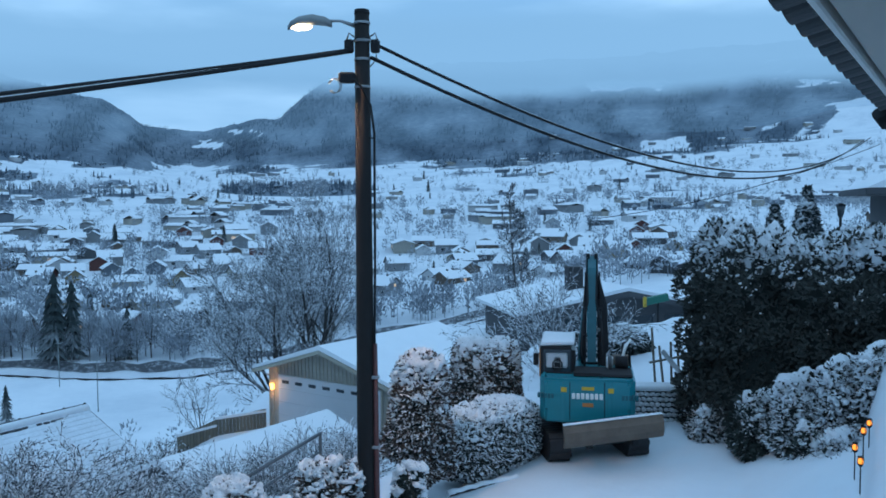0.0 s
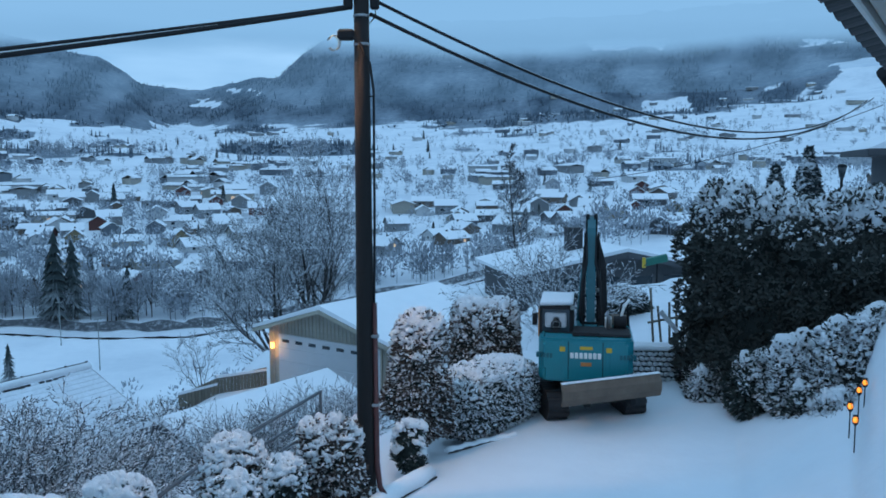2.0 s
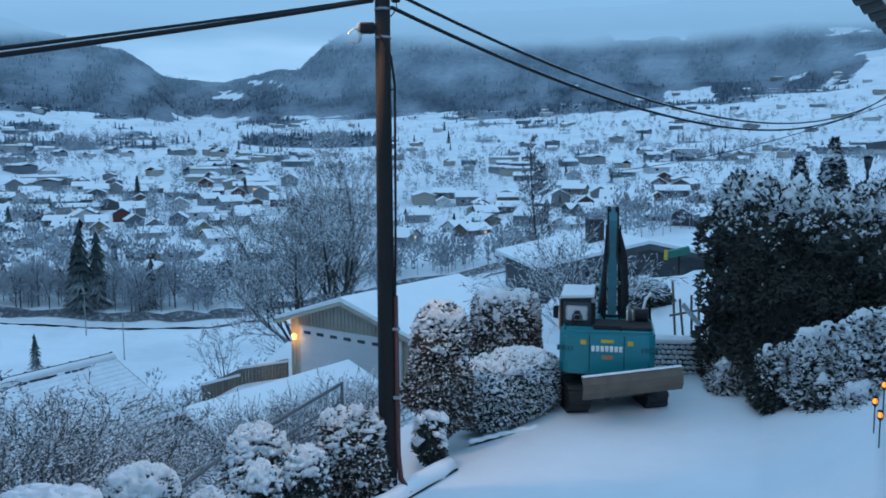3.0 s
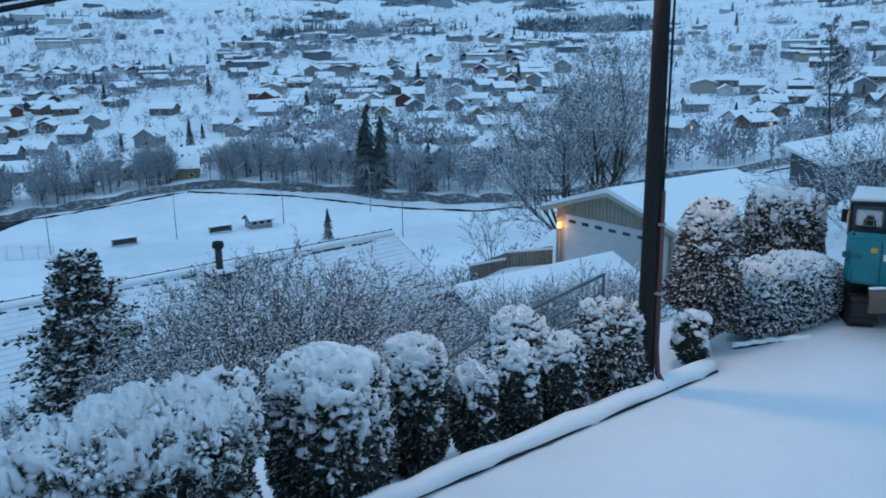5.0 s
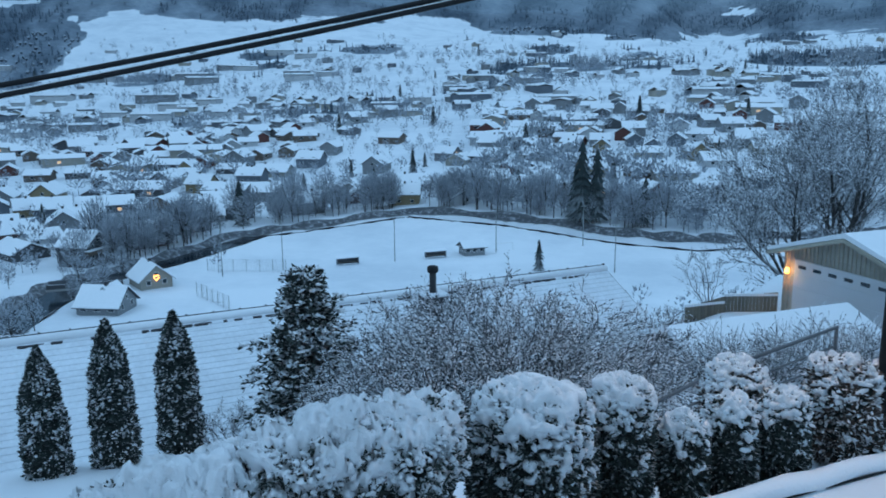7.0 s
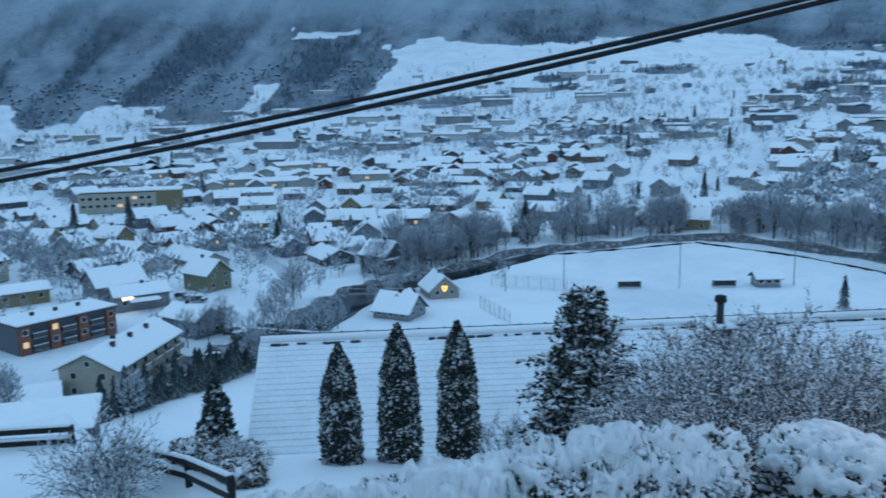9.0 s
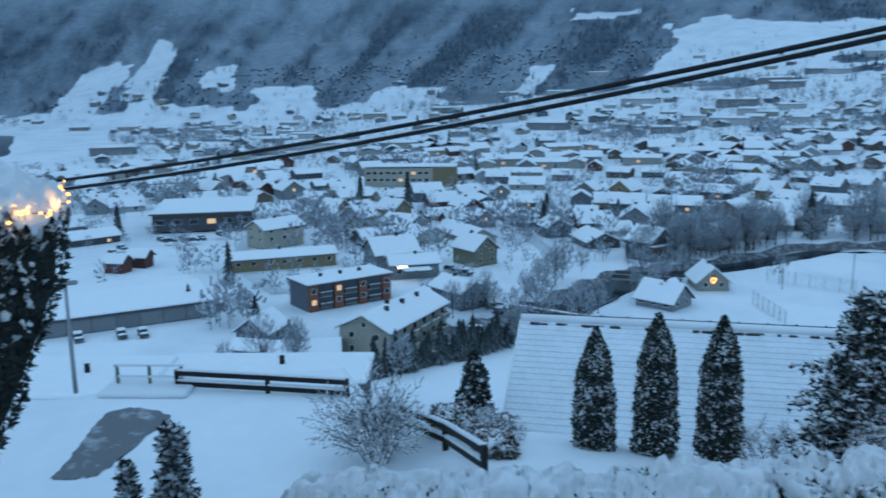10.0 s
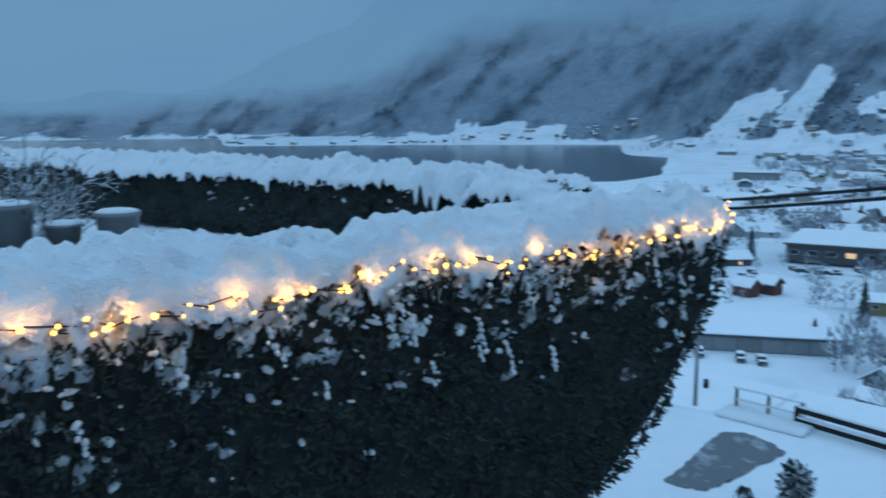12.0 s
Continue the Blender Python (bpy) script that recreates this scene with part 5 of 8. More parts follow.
# ---- tall hedge and planted bank beside the house ----
hedge("tall_hedge", rounded([(6.6, 18.7), (7.15, 18.1), (7.95, 17.5), (9.1, 16.7), (10.6, 15.6), (13.6, 13.2)]), 1.15, -0.2, 4.66, "tall dark conifer hedge with snow on its top", 38000, 0.14, 16000, 0.042, low=0.4, soft=0.75, rough=0.26, power=4.0, patch=0.34, size=0.7, climb=3.0, mat="leaf_deep", cover=1.3, step=0.045, rows=190, flat=2.2)
FROSTED, DARK = "twiggy shrub thick with frost and snow", "dark shrub with snow clots on its twigs"
for bx, by, bz, rx, h, lab, mt in [(5.95, 18.0, -0.1, 0.48, 0.95, "drooping snowy shrub below the tall hedge", "leaf_white"), (6.5, 16.7, -0.1, 0.62, 1.5, DARK, "leaf"), (7.0, 16.1, 0.1, 0.7, 1.75, FROSTED, "leaf_white"),
                                   (7.1, 15.45, -0.05, 0.62, 1.2, DARK, "leaf"), (7.55, 15.45, 0.3, 0.68, 1.95, FROSTED, "leaf_white"), (7.25, 14.75, 0.0, 0.56, 1.15, FROSTED, "leaf_white"), (7.05, 14.35, 0.0, 0.42, 0.8, DARK, "leaf"), (7.95, 15.0, 0.7, 0.6, 1.85, FROSTED, "leaf_white")]:
    pale = mt == "leaf_white"
    b = shrub("garden_shrub", bx, by, bz, rx, rx * 0.85, h, lab, leaf=4200, leaf_size=0.12, mat=mt, snow=2200 if pale else 1100, snow_size=0.05, low=-0.1 if pale else 0.25, soft=0.9, rough=0.26, group="shrubs on the bank", cover=0.75 if pale else 1.0)
    rnd = random.Random(int(bx * 100))
    out = []
    for k in range(42):
        a, q = rnd.uniform(0, math.tau), math.sqrt(rnd.random())
        p = Vector((math.cos(a) * q * rx * 0.8, math.sin(a) * q * rx * 0.7, h * (0.5 + 0.35 * math.sqrt(1 - q * q))))
        bough(rnd, p, Vector((math.cos(a) * q, math.sin(a) * q, 0.9 - 0.3 * q)).normalized(), 0.34, 0.008, 1, out, (1, 2), 0.7, -0.06, 0.12, 0.6, 4)
    limbs("twig_spray", out, M["twig"], b, 0.007)

# ---- garden torches ----
for i, (tx, ty, tz) in enumerate([(6.16, 11.86, 1.22), (6.22, 12.15, 1.34), (6.65, 12.75, 1.42), (6.97, 13.2, 1.42)]):
    g = thing("garden_torch", pose(tx - 0.12, ty, tz + 0.06) @ Matrix.Diagonal((0.8, 0.8, 0.8, 1)), "black garden torch with a glowing orange flame", "torch", "garden torches")
    part("stake", tube([(0, 0, -0.15), (0, 0, 0.36)], 0.012, 6), M["black"], g)
    part("cup", tube([(0, 0, 0.36), (0, 0, 0.39), (0, 0, 0.42)], [0.02, 0.045, 0.055], 8), M["black"], g)
    part("flame_bulb", tube([(0, 0, 0.42), (0, 0, 0.46), (0, 0, 0.51)], [0.04, 0.05, 0.035], 8), M["flame"], g, "glowing orange bulb", smooth=True)
    for k in range(4):
        c, s = math.cos(k * 1.571), math.sin(k * 1.571)
        part("cage_bar", tube([(0.05 * c, 0.05 * s, 0.41), (0.062 * c, 0.062 * s, 0.47), (0.04 * c, 0.04 * s, 0.55)], 0.007, 5), M["black"], g)
    part("top_ring", tube([(0, 0, 0.53), (0, 0, 0.55)], [0.055, 0.05], 8), M["black"], g)


# ---- the house whose eave shows, and the balcony ----
EAVE_M = Matrix.Translation((1.31, 3.35, 6.2)) @ Matrix.Rotation(math.atan2(4.42, 2.82), 4, "Z")  # x runs along the eave, -y inward
eave = thing("house_roof", EAVE_M, "house eave with dark roof tiles, white fascia and boarded soffit", "roof", kind="structure")
for k in range(26):
    x = 4.95 - 0.335 * k
    bm = bmesh.new()
    prof = [(0.172 * math.cos(a), 0.03 - 0.06 * math.sin(a)) for a in np.linspace(0, math.pi, 9)] + [(0.165 * math.cos(a), 0.06 - 0.058 * math.sin(a)) for a in np.linspace(math.pi, 0, 9)]
    add_prism(bm, prof, -0.6, 0.045)
    solid(bm, Matrix.Translation((x, 0, 0.06)) @ Matrix.Rotation(radians(-14), 4, "X"))
    part("roof_tile", bm, M["tile"], eave)
part("tile_batten", box(-4, 5.1, -0.3, -0.2, 0.0, 0.06), M["tile"], eave)
part("fascia", box(-4, 5.1, -0.235, -0.2, -0.12, 0.05, 0.008), M["white_paint"], eave, "white painted fascia board")
for k in range(12):
    part("soffit_board", box(-4, 5.0, -0.462 - 0.26 * k, -0.237 - 0.26 * k - 0.02, -0.1, -0.07, 0.004), M["soffit"], eave)
part("roof_deck", box(-4, 5.05, -5.5, -0.25, 0.0, 0.1), M["tile"], eave)
part("gutter_end", tube([(5.1, 0.05, 0.02), (5.2, 0.02, -0.06), (5.22, -0.3, -0.08), (5.2, -2.4, -0.1)], 0.07, 8), M["black"], eave, "dark gutter turning the corner")
part("downpipe", tube([(5.2, -0.42, -0.1), (5.2, -0.42, -0.5), (5.15, -0.6, -0.8), (5.15, -0.62, -6.0)], 0.045, 8), M["black"], eave)
wall_own = thing("wall_house", EAVE_M, "pale boarded house wall below the eave", "wall", kind="structure")
part("wall_boards", box(-4, 4.2, -4.5, -2.9, -6.3, -0.1), M["wall_beige"], wall_own)
deck = thing("balcony_floor", EAVE_M, "snow-dusted balcony floor beside the house wall", "balcony", kind="structure")
for k in range(19):
    part("deck_board", box(-4.1, -0.8, -2.9 + 0.145 * k, -2.765 + 0.145 * k, -2.45, -2.42, 0.004), M["fence"], deck)
for k in range(4):
    part("joist", box(-4.05 + 1.05 * k, -3.97 + 1.05 * k, -2.9, -0.15, -2.65, -2.45), M["fence"], deck)
part("roof_snow", box(-4, 5.0, -5.5, -0.55, 0.16, 0.34, 0.08, segs=2), M["snow"], eave, "thick snow on the roof")

# ---- terrace with lit hedge ----
hedge_line = [(-2.1, -3.95), (-4.6, -2.77), (-7.53, -1.39)]
lit = hedge("lit_hedge", [(a + 0.082, b + 0.177) for a, b in hedge_line], 0.32, -1.2, 4.65, "dark clipped hedge topped with thick snow and fairy lights", 60000, 0.058, 700, 0.035, mat="leaf_dark", low=0.6, soft=0.5, rough=0.05, power=5.0, patch=0.3, taper=0.46, cap=True, cover=1.55, climb=6.5, step=0.028, rows=300)
hd = Vector((hedge_line[-1][0] - hedge_line[0][0], hedge_line[-1][1] - hedge_line[0][1], 0))
hl, hd = hd.length, hd.normalized()
hn = Vector((-hd.y, hd.x, 0))
if hn.dot(Vector((0, 0, 0)) - Vector((*hedge_line[1], 0))) < 0:
    hn = -hn
# snow caught on the hedge face
rnd = random.Random(9)
clots, ups, sizes = [], [], []
for k in range(130):
    run = k % 6 == 0
    s, zz = rnd.uniform(0, hl * 0.98), 4.5 - abs(rnd.gauss(0, 0.22 if k % 3 else 0.45))
    s *= 1 - 0.62 * max(0, 4.5 - zz) / hl
    c = Vector((*hedge_line[0], 0)) + hd * s + hn * 0.55
    for j in range(rnd.randint(4, 9) if run else rnd.choice((1, 1, 1, 2))):
        clots.append((c.x + hd.x * (0.008 * j + rnd.gauss(0, 0.014)), c.y + hd.y * (0.008 * j + rnd.gauss(0, 0.014)), zz - 0.026 * j + rnd.gauss(0, 0.008)))
        ups.append((hn.x + rnd.gauss(0, 0.4), hn.y + rnd.gauss(0, 0.4), 0.6))
        q = rnd.uniform(0.012, 0.024) if run else 0.007 + 0.018 * rnd.random() ** 2
        sizes.append((q * rnd.uniform(0.8, 1.6), q, q * 0.8))
# a crumbled lower edge to the quilt
for k in range(420):
    s = rnd.uniform(-0.2, hl)
    c = Vector((*hedge_line[0], 0)) + hd * s + hn * rnd.uniform(0.5, 0.58)
    clots.append((c.x, c.y, 4.61 - abs(rnd.gauss(0, 0.09)) + 0.03 * math.sin(7 * s)))
    ups.append((hn.x + rnd.gauss(0, 0.4), hn.y + rnd.gauss(0, 0.4), 0.9))
    q = 0.008 + 0.02 * rnd.random() ** 1.5
    sizes.append((q * rnd.uniform(0.9, 1.6), q * rnd.uniform(0.8, 1.2), q * 0.8))
v, f = strewn(LUMP_V, LUMP_F, clots, ups, sizes)
tagged(soup("caught_snow", v, f, M["snow_clump"], lit, smooth=True), "clots of snow caught in leaves", kind="stuff")
lights = thing("fairy_lights", pose(0, 0, 0), "string of warm glowing fairy lights on the snowy hedge", "string lights")
rnd = random.Random(5)
bulb_bm = bmesh.new()
bmesh.ops.create_icosphere(bulb_bm, subdivisions=1, radius=0.017)
bulb_me = bpy.data.meshes.new("bulb")
bulb_bm.to_mesh(bulb_me)
bulb_bm.free()
bulb_me.materials.append(M["warm_light"])
wire_pts = []
for k in range(126):
    s = -0.3 + (hl + 0.75) * k / 125 + rnd.gauss(0, 0.05)
    wob = 0.03 * math.sin(s * 5.1) + 0.035 * math.sin(s * 2.3 + 1) + rnd.gauss(0, 0.035)
    q = Vector((*hedge_line[0], 0)) + hd * s + hn * (0.57 + rnd.uniform(-0.05, 0.04))
    if s > hl:
        q -= hn * 0.3 * (s - hl) / 0.45
    q.z = 4.53 + wob + (0.08 if s > hl else 0)
    wire_pts.append(q)
    b = new("bulb", bulb_me)
    b.parent = lights
    b.matrix_basis = Matrix.Translation(q) @ Matrix.Scale(rnd.choice((0.5, 0.6, 0.7, 0.9, 1.0)), 4)
part("wire", tube(wire_pts, 0.004, 4), M["black"], lights)
for k in range(3, 126, 8):
    pl = new("fairy_glow", bpy.data.lights.new("fairy_glow", "POINT"))
    pl.data.energy, pl.data.color, pl.data.shadow_soft_size = 0.55, (1.0, 0.46, 0.11), 0.03
    pl.location = wire_pts[k] + hn * 0.05 + Vector((0, 0, 0.03))
back_line = [(-11.9, -15.6), (-10.1, -7.3), (-8.45, -2.7)]
hedge("terrace_hedge", back_line, 0.45, 2.6, 4.72, "dark clipped terrace hedge under a snow cap", 20000, 0.085, 2000, 0.05, mat="leaf_dark", low=0.45, soft=0.6, rough=0.06, power=4.5, cap=True)
terrace = bmesh.new()
ring = [terrace.verts.new((x, y, 3.75)) for x, y in [(-2.0, -4.2), (-6.2, -2.35), (-8.1, -3.2), (-9.9, -7.4), (-11.7, -15.6), (0, -14)]]
low_ring = [terrace.verts.new((v.co.x, v.co.y, 2.9)) for v in ring]
terrace.faces.new(ring)
for i in range(6):
    terrace.faces.new((ring[i], ring[(i + 1) % 6], low_ring[(i + 1) % 6], low_ring[i]))
tagged(finish("terrace_floor", terrace, M["snow"]), "snow-covered raised terrace behind the hedge", "terrace", kind="structure")


def plant_pot(x, y, z, r, h, label):
    ob = thing("plant_pot", pose(x, y, z), label, "plant pot", "pots on the terrace")
    part("tub", tube([(0, 0, 0), (0, 0, h * 0.9), (0, 0, h * 0.9 + 0.001), (0, 0, h)], [r * 0.78, r * 0.97, r * 1.04, r * 1.04], 20), M["pot"], ob, smooth=False)
    bm = bmesh.new()
    bmesh.ops.create_icosphere(bm, subdivisions=2, radius=1)
    solid(bm, Matrix.Translation((0, 0, h)) @ Matrix.Diagonal((r * 1.0, r * 1.0, 0.035, 1)))
    part("snow_cap", bm, M["snow_clump"], ob, smooth=True)
    return ob


plant_pot(-4.75, -6.1, 4.33, 0.19, 0.42, "grey zinc plant tub capped with snow")
plant_pot(-5.05, -5.85, 4.33, 0.15, 0.24, "low dark plant tub capped with snow")
plant_pot(-5.3, -5.5, 4.33, 0.18, 0.33, "grey zinc plant tub capped with snow")
tb = thing("garden_bench", pose(-5.0, -5.8, 3.88, 0, 0, -42), "low snowy shelf carrying plant tubs", "bench")
part("top", box(-0.75, 0.75, -0.25, 0.25, 0.4, 0.45, 0.01), M["fence"], tb)
for sx in (-0.65, 0.65):
    part("leg", box(sx - 0.04, sx + 0.04, -0.2, 0.2, 0, 0.4), M["fence"], tb)

# ---- left bank: fence, bushes, thujas ----
rail = thing("metal_fence", pose(0, 0, 0), "grey tubular metal railing stepping down the bank", "fence")
fp = [Vector((-6.5, 11.9, -0.75)), Vector((-5.4, 14.25, -0.72)), Vector((-4.65, 16.65, -0.5)), Vector((-3.05, 20.2, -0.22))]
for a, b in zip(fp, fp[1:]):
    for dz in (0, -0.45, -0.85):
        part("rail", tube([a + Vector((0, 0, dz)), b + Vector((0, 0, dz))], 0.042 if dz == 0 else 0.028, 7), M["rail_grey"], rail)
    part("rail_snow", tube([a + Vector((0, 0, 0.03)), b + Vector((0, 0, 0.03))], 0.009, 6), M["snow_clump"], rail)
for p in fp:
    part("post", tube([p + Vector((0, 0, 0.03)), p - Vector((0, 0, 2.2))], 0.04, 7), M["rail_grey"], rail)
bm = bmesh.new()
for a, b in zip(fp, fp[1:]):
    k = int((b - a).length / 0.22)
    for i in range(k):
        q = a.lerp(b, i / k)
        add_tube(bm, [q, q - Vector((0, 0, 0.85))], 0.004, 3)
tagged(part("wire_mesh", bm, M["rail_grey"], rail), "thin upright wires", kind="stuff")


def twig_bush(name, x, y, z, r, h, label, seed, stems=26, depth=3, mat="twig", thin=0.006, group="", bare=0.0):
    """Many stems arching out from one foot, with fine side twigs; bare: share in shade colour."""
    rnd = random.Random(seed)
    ob = thing(name, pose(x, y, z), label, "bush", group)
    out = []
    for s in range(stems):
        a = rnd.uniform(0, math.tau)
        k = math.sqrt(rnd.random())
        d = Vector((math.cos(a) * k * r, math.sin(a) * k * r, h * (1.15 - 0.5 * k))).normalized()
        foot = Vector((math.cos(a) * k * r * 0.3, math.sin(a) * k * r * 0.3, -0.1))
        bough(rnd, foot, d, math.hypot(h * (1 - 0.3 * k), r * k * 0.75) * rnd.uniform(0.75, 1.0), 0.022, depth - 1, out, (1, 2), 0.62, -0.05, 0.09, 0.5, 6)
    tagged(limbs("stem_frame", [q for q in out if q[2] > 0.011], M[mat], ob, thin), "thin arching stems", kind="stuff")
    fine = [q for q in out if q[2] <= 0.011]
    # a random share of twigs coloured darker, painting the bush's self-shadow
    if bare > 0:
        limbs("bare_twig_spray", [q for k, q in enumerate(fine) if (k * 0.618) % 1 < bare], M["twig_dim"], ob, thin)
    limbs("twig_spray", [q for k, q in enumerate(fine) if (k * 0.618) % 1 >= bare], M[mat], ob, thin)
    return ob


twig_bush("terrace_shrub", -5.0, -6.6, 3.75, 0.75, 1.6, "twiggy snow-dusted shrub on the terrace", 18, 34, 3, "twig", 0.004)
twig_bush("frosted_bush", -9.0, 15.2, -2.5, 3.4, 3.25, "large dense leafless bush rimed with hoar frost", 11, 122, 4, "twig", 0.009, bare=0.5)
twig_bush("frosted_bush", -6.9, 16.8, -2.4, 1.1, 1.3, "leafless bush white with hoar frost", 12, 34, 3, "twig_grey", 0.008)
twig_bush("frosted_bush", -4.9, 21.6, -2.5, 1.7, 1.3, "leafless bush white with hoar frost", 13, 34, 3, "twig", 0.008)
twig_bush("frosted_bush", -2.4, 21.5, -1.8, 1.1, 1.5, "leafless bush white with hoar frost", 14, 24, 3, "twig", 0.008)
twig_bush("frosted_bush", -12.2, 14.2, -2.8, 1.4, 1.3, "small leafless bush dusted with snow", 15, 20, 3, "twig", 0.008)
twig_bush("frosted_bush", -15.6, 12.9, -3.6, 1.3, 1.3, "small leafless bush dusted with snow", 16, 20, 3, "twig", 0.008)
twig_bush("frosted_bush", -9.9, 28.3, land(-9.9, 28.3) - 0.1, 1.4, 1.7, "dark leafless bush beside the long house", 17, 40, 3, "bark", 0.009)
for k, (x, y, r, h) in enumerate([(-7.6, 21.2, 1.2, 1.7), (-6.3, 22.2, 1.3, 1.9), (-5.0, 22.7, 1.2, 1.8), (-3.9, 23.6, 1.2, 1.9), (-2.8, 24.2, 1.0, 1.6)]):
    twig_bush("thicket", x, y, land(x, y) - 0.1, r, h, "thicket of thin upright frosted saplings below the railing", 61 + k, 80, 2, "twig_grey", 0.009, "frosted thicket")
for k, (x, y, zt, zb) in enumerate([(-17.72, 9.42, -0.39, -4.4), (-16.98, 10.7, 0.04, -4.0), (-16.14, 11.93, 0.07, -3.9)]):
    cone_tree("thuja", x, y, zb, 0.55, zt - zb, "slender dark columnar thuja dusted with snow", 6000, 0.095, 3600, 0.038, group="columnar thujas", wild=0.06, category="thuja", column=0.9)
shaggy_conifer("cypress", -14.05, 14.3, -3.7, 1.75, 4.6, "shaggy dark cypress with snow on drooping sprays", 51, 190, 0.12, snow=0.085)
shaggy_conifer("small_conifer", -9.18, -0.28, -0.6, 0.32, 2.45, "small dark conifer dusted with snow", 52, 60, 0.075, "small conifers on the bank", 0.035, 0.6)
shaggy_conifer("small_conifer", -9.3, -0.78, -0.6, 0.21, 2.05, "small dark conifer dusted with snow", 53, 40, 0.065, "small conifers on the bank", 0.03, 0.6)

# ---- long house below, with tiled roof ----
ridge_a, ridge_b = Vector((-26.6, 11.2, -2.65)), Vector((-14.2, 32.6, -2.65))
rl = (ridge_b - ridge_a).length
HOUSE_M = Matrix.Translation(ridge_a) @ Matrix.Rotation(math.atan2(ridge_b.y - ridge_a.y, ridge_b.x - ridge_a.x), 4, "Z")
long_house = thing("long_house", HOUSE_M, "long low house with a snow-covered tiled roof and chimney", "house")
ROWS, DROP, RUN = 22, 2.55, 5.4  # towards the eye is -y in the house's own axes
part("wall", box(0.5, rl - 0.5, -RUN + 0.5, 4.8, -6.6, -2.45), M["wall_grey"], long_house)
part("gable_wall", solid(prism([(-RUN + 0.5, -2.47), (4.8, -2.47), (0, -0.2)], -rl + 0.5, -0.5), Matrix.Rotation(radians(90), 4, "Z")), M["wall_grey"], long_house)
bm = bmesh.new()
add_prism(bm, [(0, -0.02), (5.3, -2.5), (5.3, -2.66), (0, -0.18)], -rl, 0)
part("roof_far_side", solid(bm, Matrix.Rotation(radians(90), 4, "Z")), M["snow"], long_house)
roof_near = part("roof_deck", solid(prism([(0, -0.14), (-RUN, -DROP - 0.14), (-RUN, -DROP - 0.26), (0, -0.24)], -rl, 0), Matrix.Rotation(radians(90), 4, "Z")), M["tile"], long_house)
for k in range(ROWS):
    y0, y1 = -RUN * k / ROWS, -RUN * (k + 1) / ROWS - 0.03
    z0, z1 = -DROP * k / ROWS, -DROP * (k + 1) / ROWS
    part("tile_course", box(-0.05, rl + 0.05, y1, y0, -0.05, 0.035, 0.02, m4=Matrix.Translation((0, 0, (z0 + z1) / 2)) @ Matrix.Translation((0, (y0 + y1) / 2, 0)) @ Matrix.Rotation(math.atan2(DROP, RUN) - 0.05, 4, "X") @ Matrix.Translation((0, -(y0 + y1) / 2, 0))), M["thin_snow"], roof_near)
part("ridge", tube([(-0.05, 0, 0.05), (rl + 0.05, 0, 0.05)], 0.16, 10), M["snow"], long_house, "snow-covered ridge tiles")
part("ridge_line", tube([(-0.05, 0.1, 0.2), (rl + 0.05, 0.1, 0.2)], 0.022, 6), M["black"], long_house)
for k in range(28):
    part("ridge_clip", box(k * rl / 27 - 0.03, k * rl / 27 + 0.03, 0.05, 0.14, 0.15, 0.25), M["black"], long_house)
rnd = random.Random(3)
for k in range(110):
    x = rnd.uniform(0.2, rl - 0.9)
    part("bare_tile", box(x, x + rnd.uniform(0.06, 0.36), -0.24 - rnd.uniform(0.01, 0.09), -0.21, -0.12, -0.02 + rnd.uniform(0, 0.02), 0.01, m4=Matrix.Rotation(0.1, 4, "X")), M["tile"], roof_near)
cx = 16.2
ch = part("chimney", box(cx - 0.45, cx + 0.45, -1.3, -0.5, -0.9, 0.1, 0.03), M["tile"], long_house, "dark boxed chimney with a steel flue")
part("chimney_snow", box(cx - 0.5, cx + 0.5, -1.35, -0.45, 0.1, 0.22, 0.05), M["snow_clump"], ch)
part("flue", tube([(cx, -0.9, 0.2), (cx, -0.9, 1.0)], 0.13, 12), M["tile"], ch)
part("flue_cap", tube([(cx, -0.9, 1.0), (cx, -0.9, 1.06), (cx, -0.9, 1.22), (cx, -0.9, 1.25)], [0.2, 0.22, 0.2, 0.1], 12), M["black"], ch)
part("gable_board", box(rl + 0.06, rl + 0.12, -RUN, 0, -0.22, -0.02, m4=Matrix.Rotation(math.atan2(DROP, RUN), 4, "X")), M["tile"], long_house)
part("gable_board", box(-0.1, -0.04, -RUN, 0, -0.2, 0.0, m4=Matrix.Rotation(math.atan2(DROP, RUN), 4, "X")), M["white_paint"], long_house)

# ---- garage ----
GM = Matrix.Translation((-7.3, 34.3, -3.75)) @ Matrix.Rotation(radians(-35), 4, "Z")
gar = thing("garage", GM, "pale boarded garage with a grey door and snowy roof", "garage")
GW, GL, GH, GR = 6.6, 7.2, 2.5, 3.5
part("wall", box(0, GW, 0.02, GL, -1.2, GH), M["wall_beige"], gar)
part("gable_wall", prism([(0, GH), (GW, GH), (GW / 2, GR - 0.12)], 0.02, GL), M["wall_beige"], gar)
for k in range(33):
    x = 0.1 + k * 0.2
    top = GH + (GR - 0.12 - GH) * (1 - abs(x - GW / 2) / (GW / 2))
    part("siding_batten", box(x - 0.02, x + 0.02, -0.012, 0.02, 2.2 if 0.5 < x < GW - 0.5 else 0, top - 0.02), M["wall_cream"], gar)
door = part("garage_door", box(0.62, GW - 0.55, -0.05, 0.05, 0, 2.2, 0.01), M["door_grey"], gar, "pale grey sectional garage door")
for k in range(4):
    part("door_panel", box(0.66, GW - 0.59, -0.062, -0.04, 0.03 + 0.54 * k, 0.55 + 0.54 * k, 0.012), M["door_grey"], door)
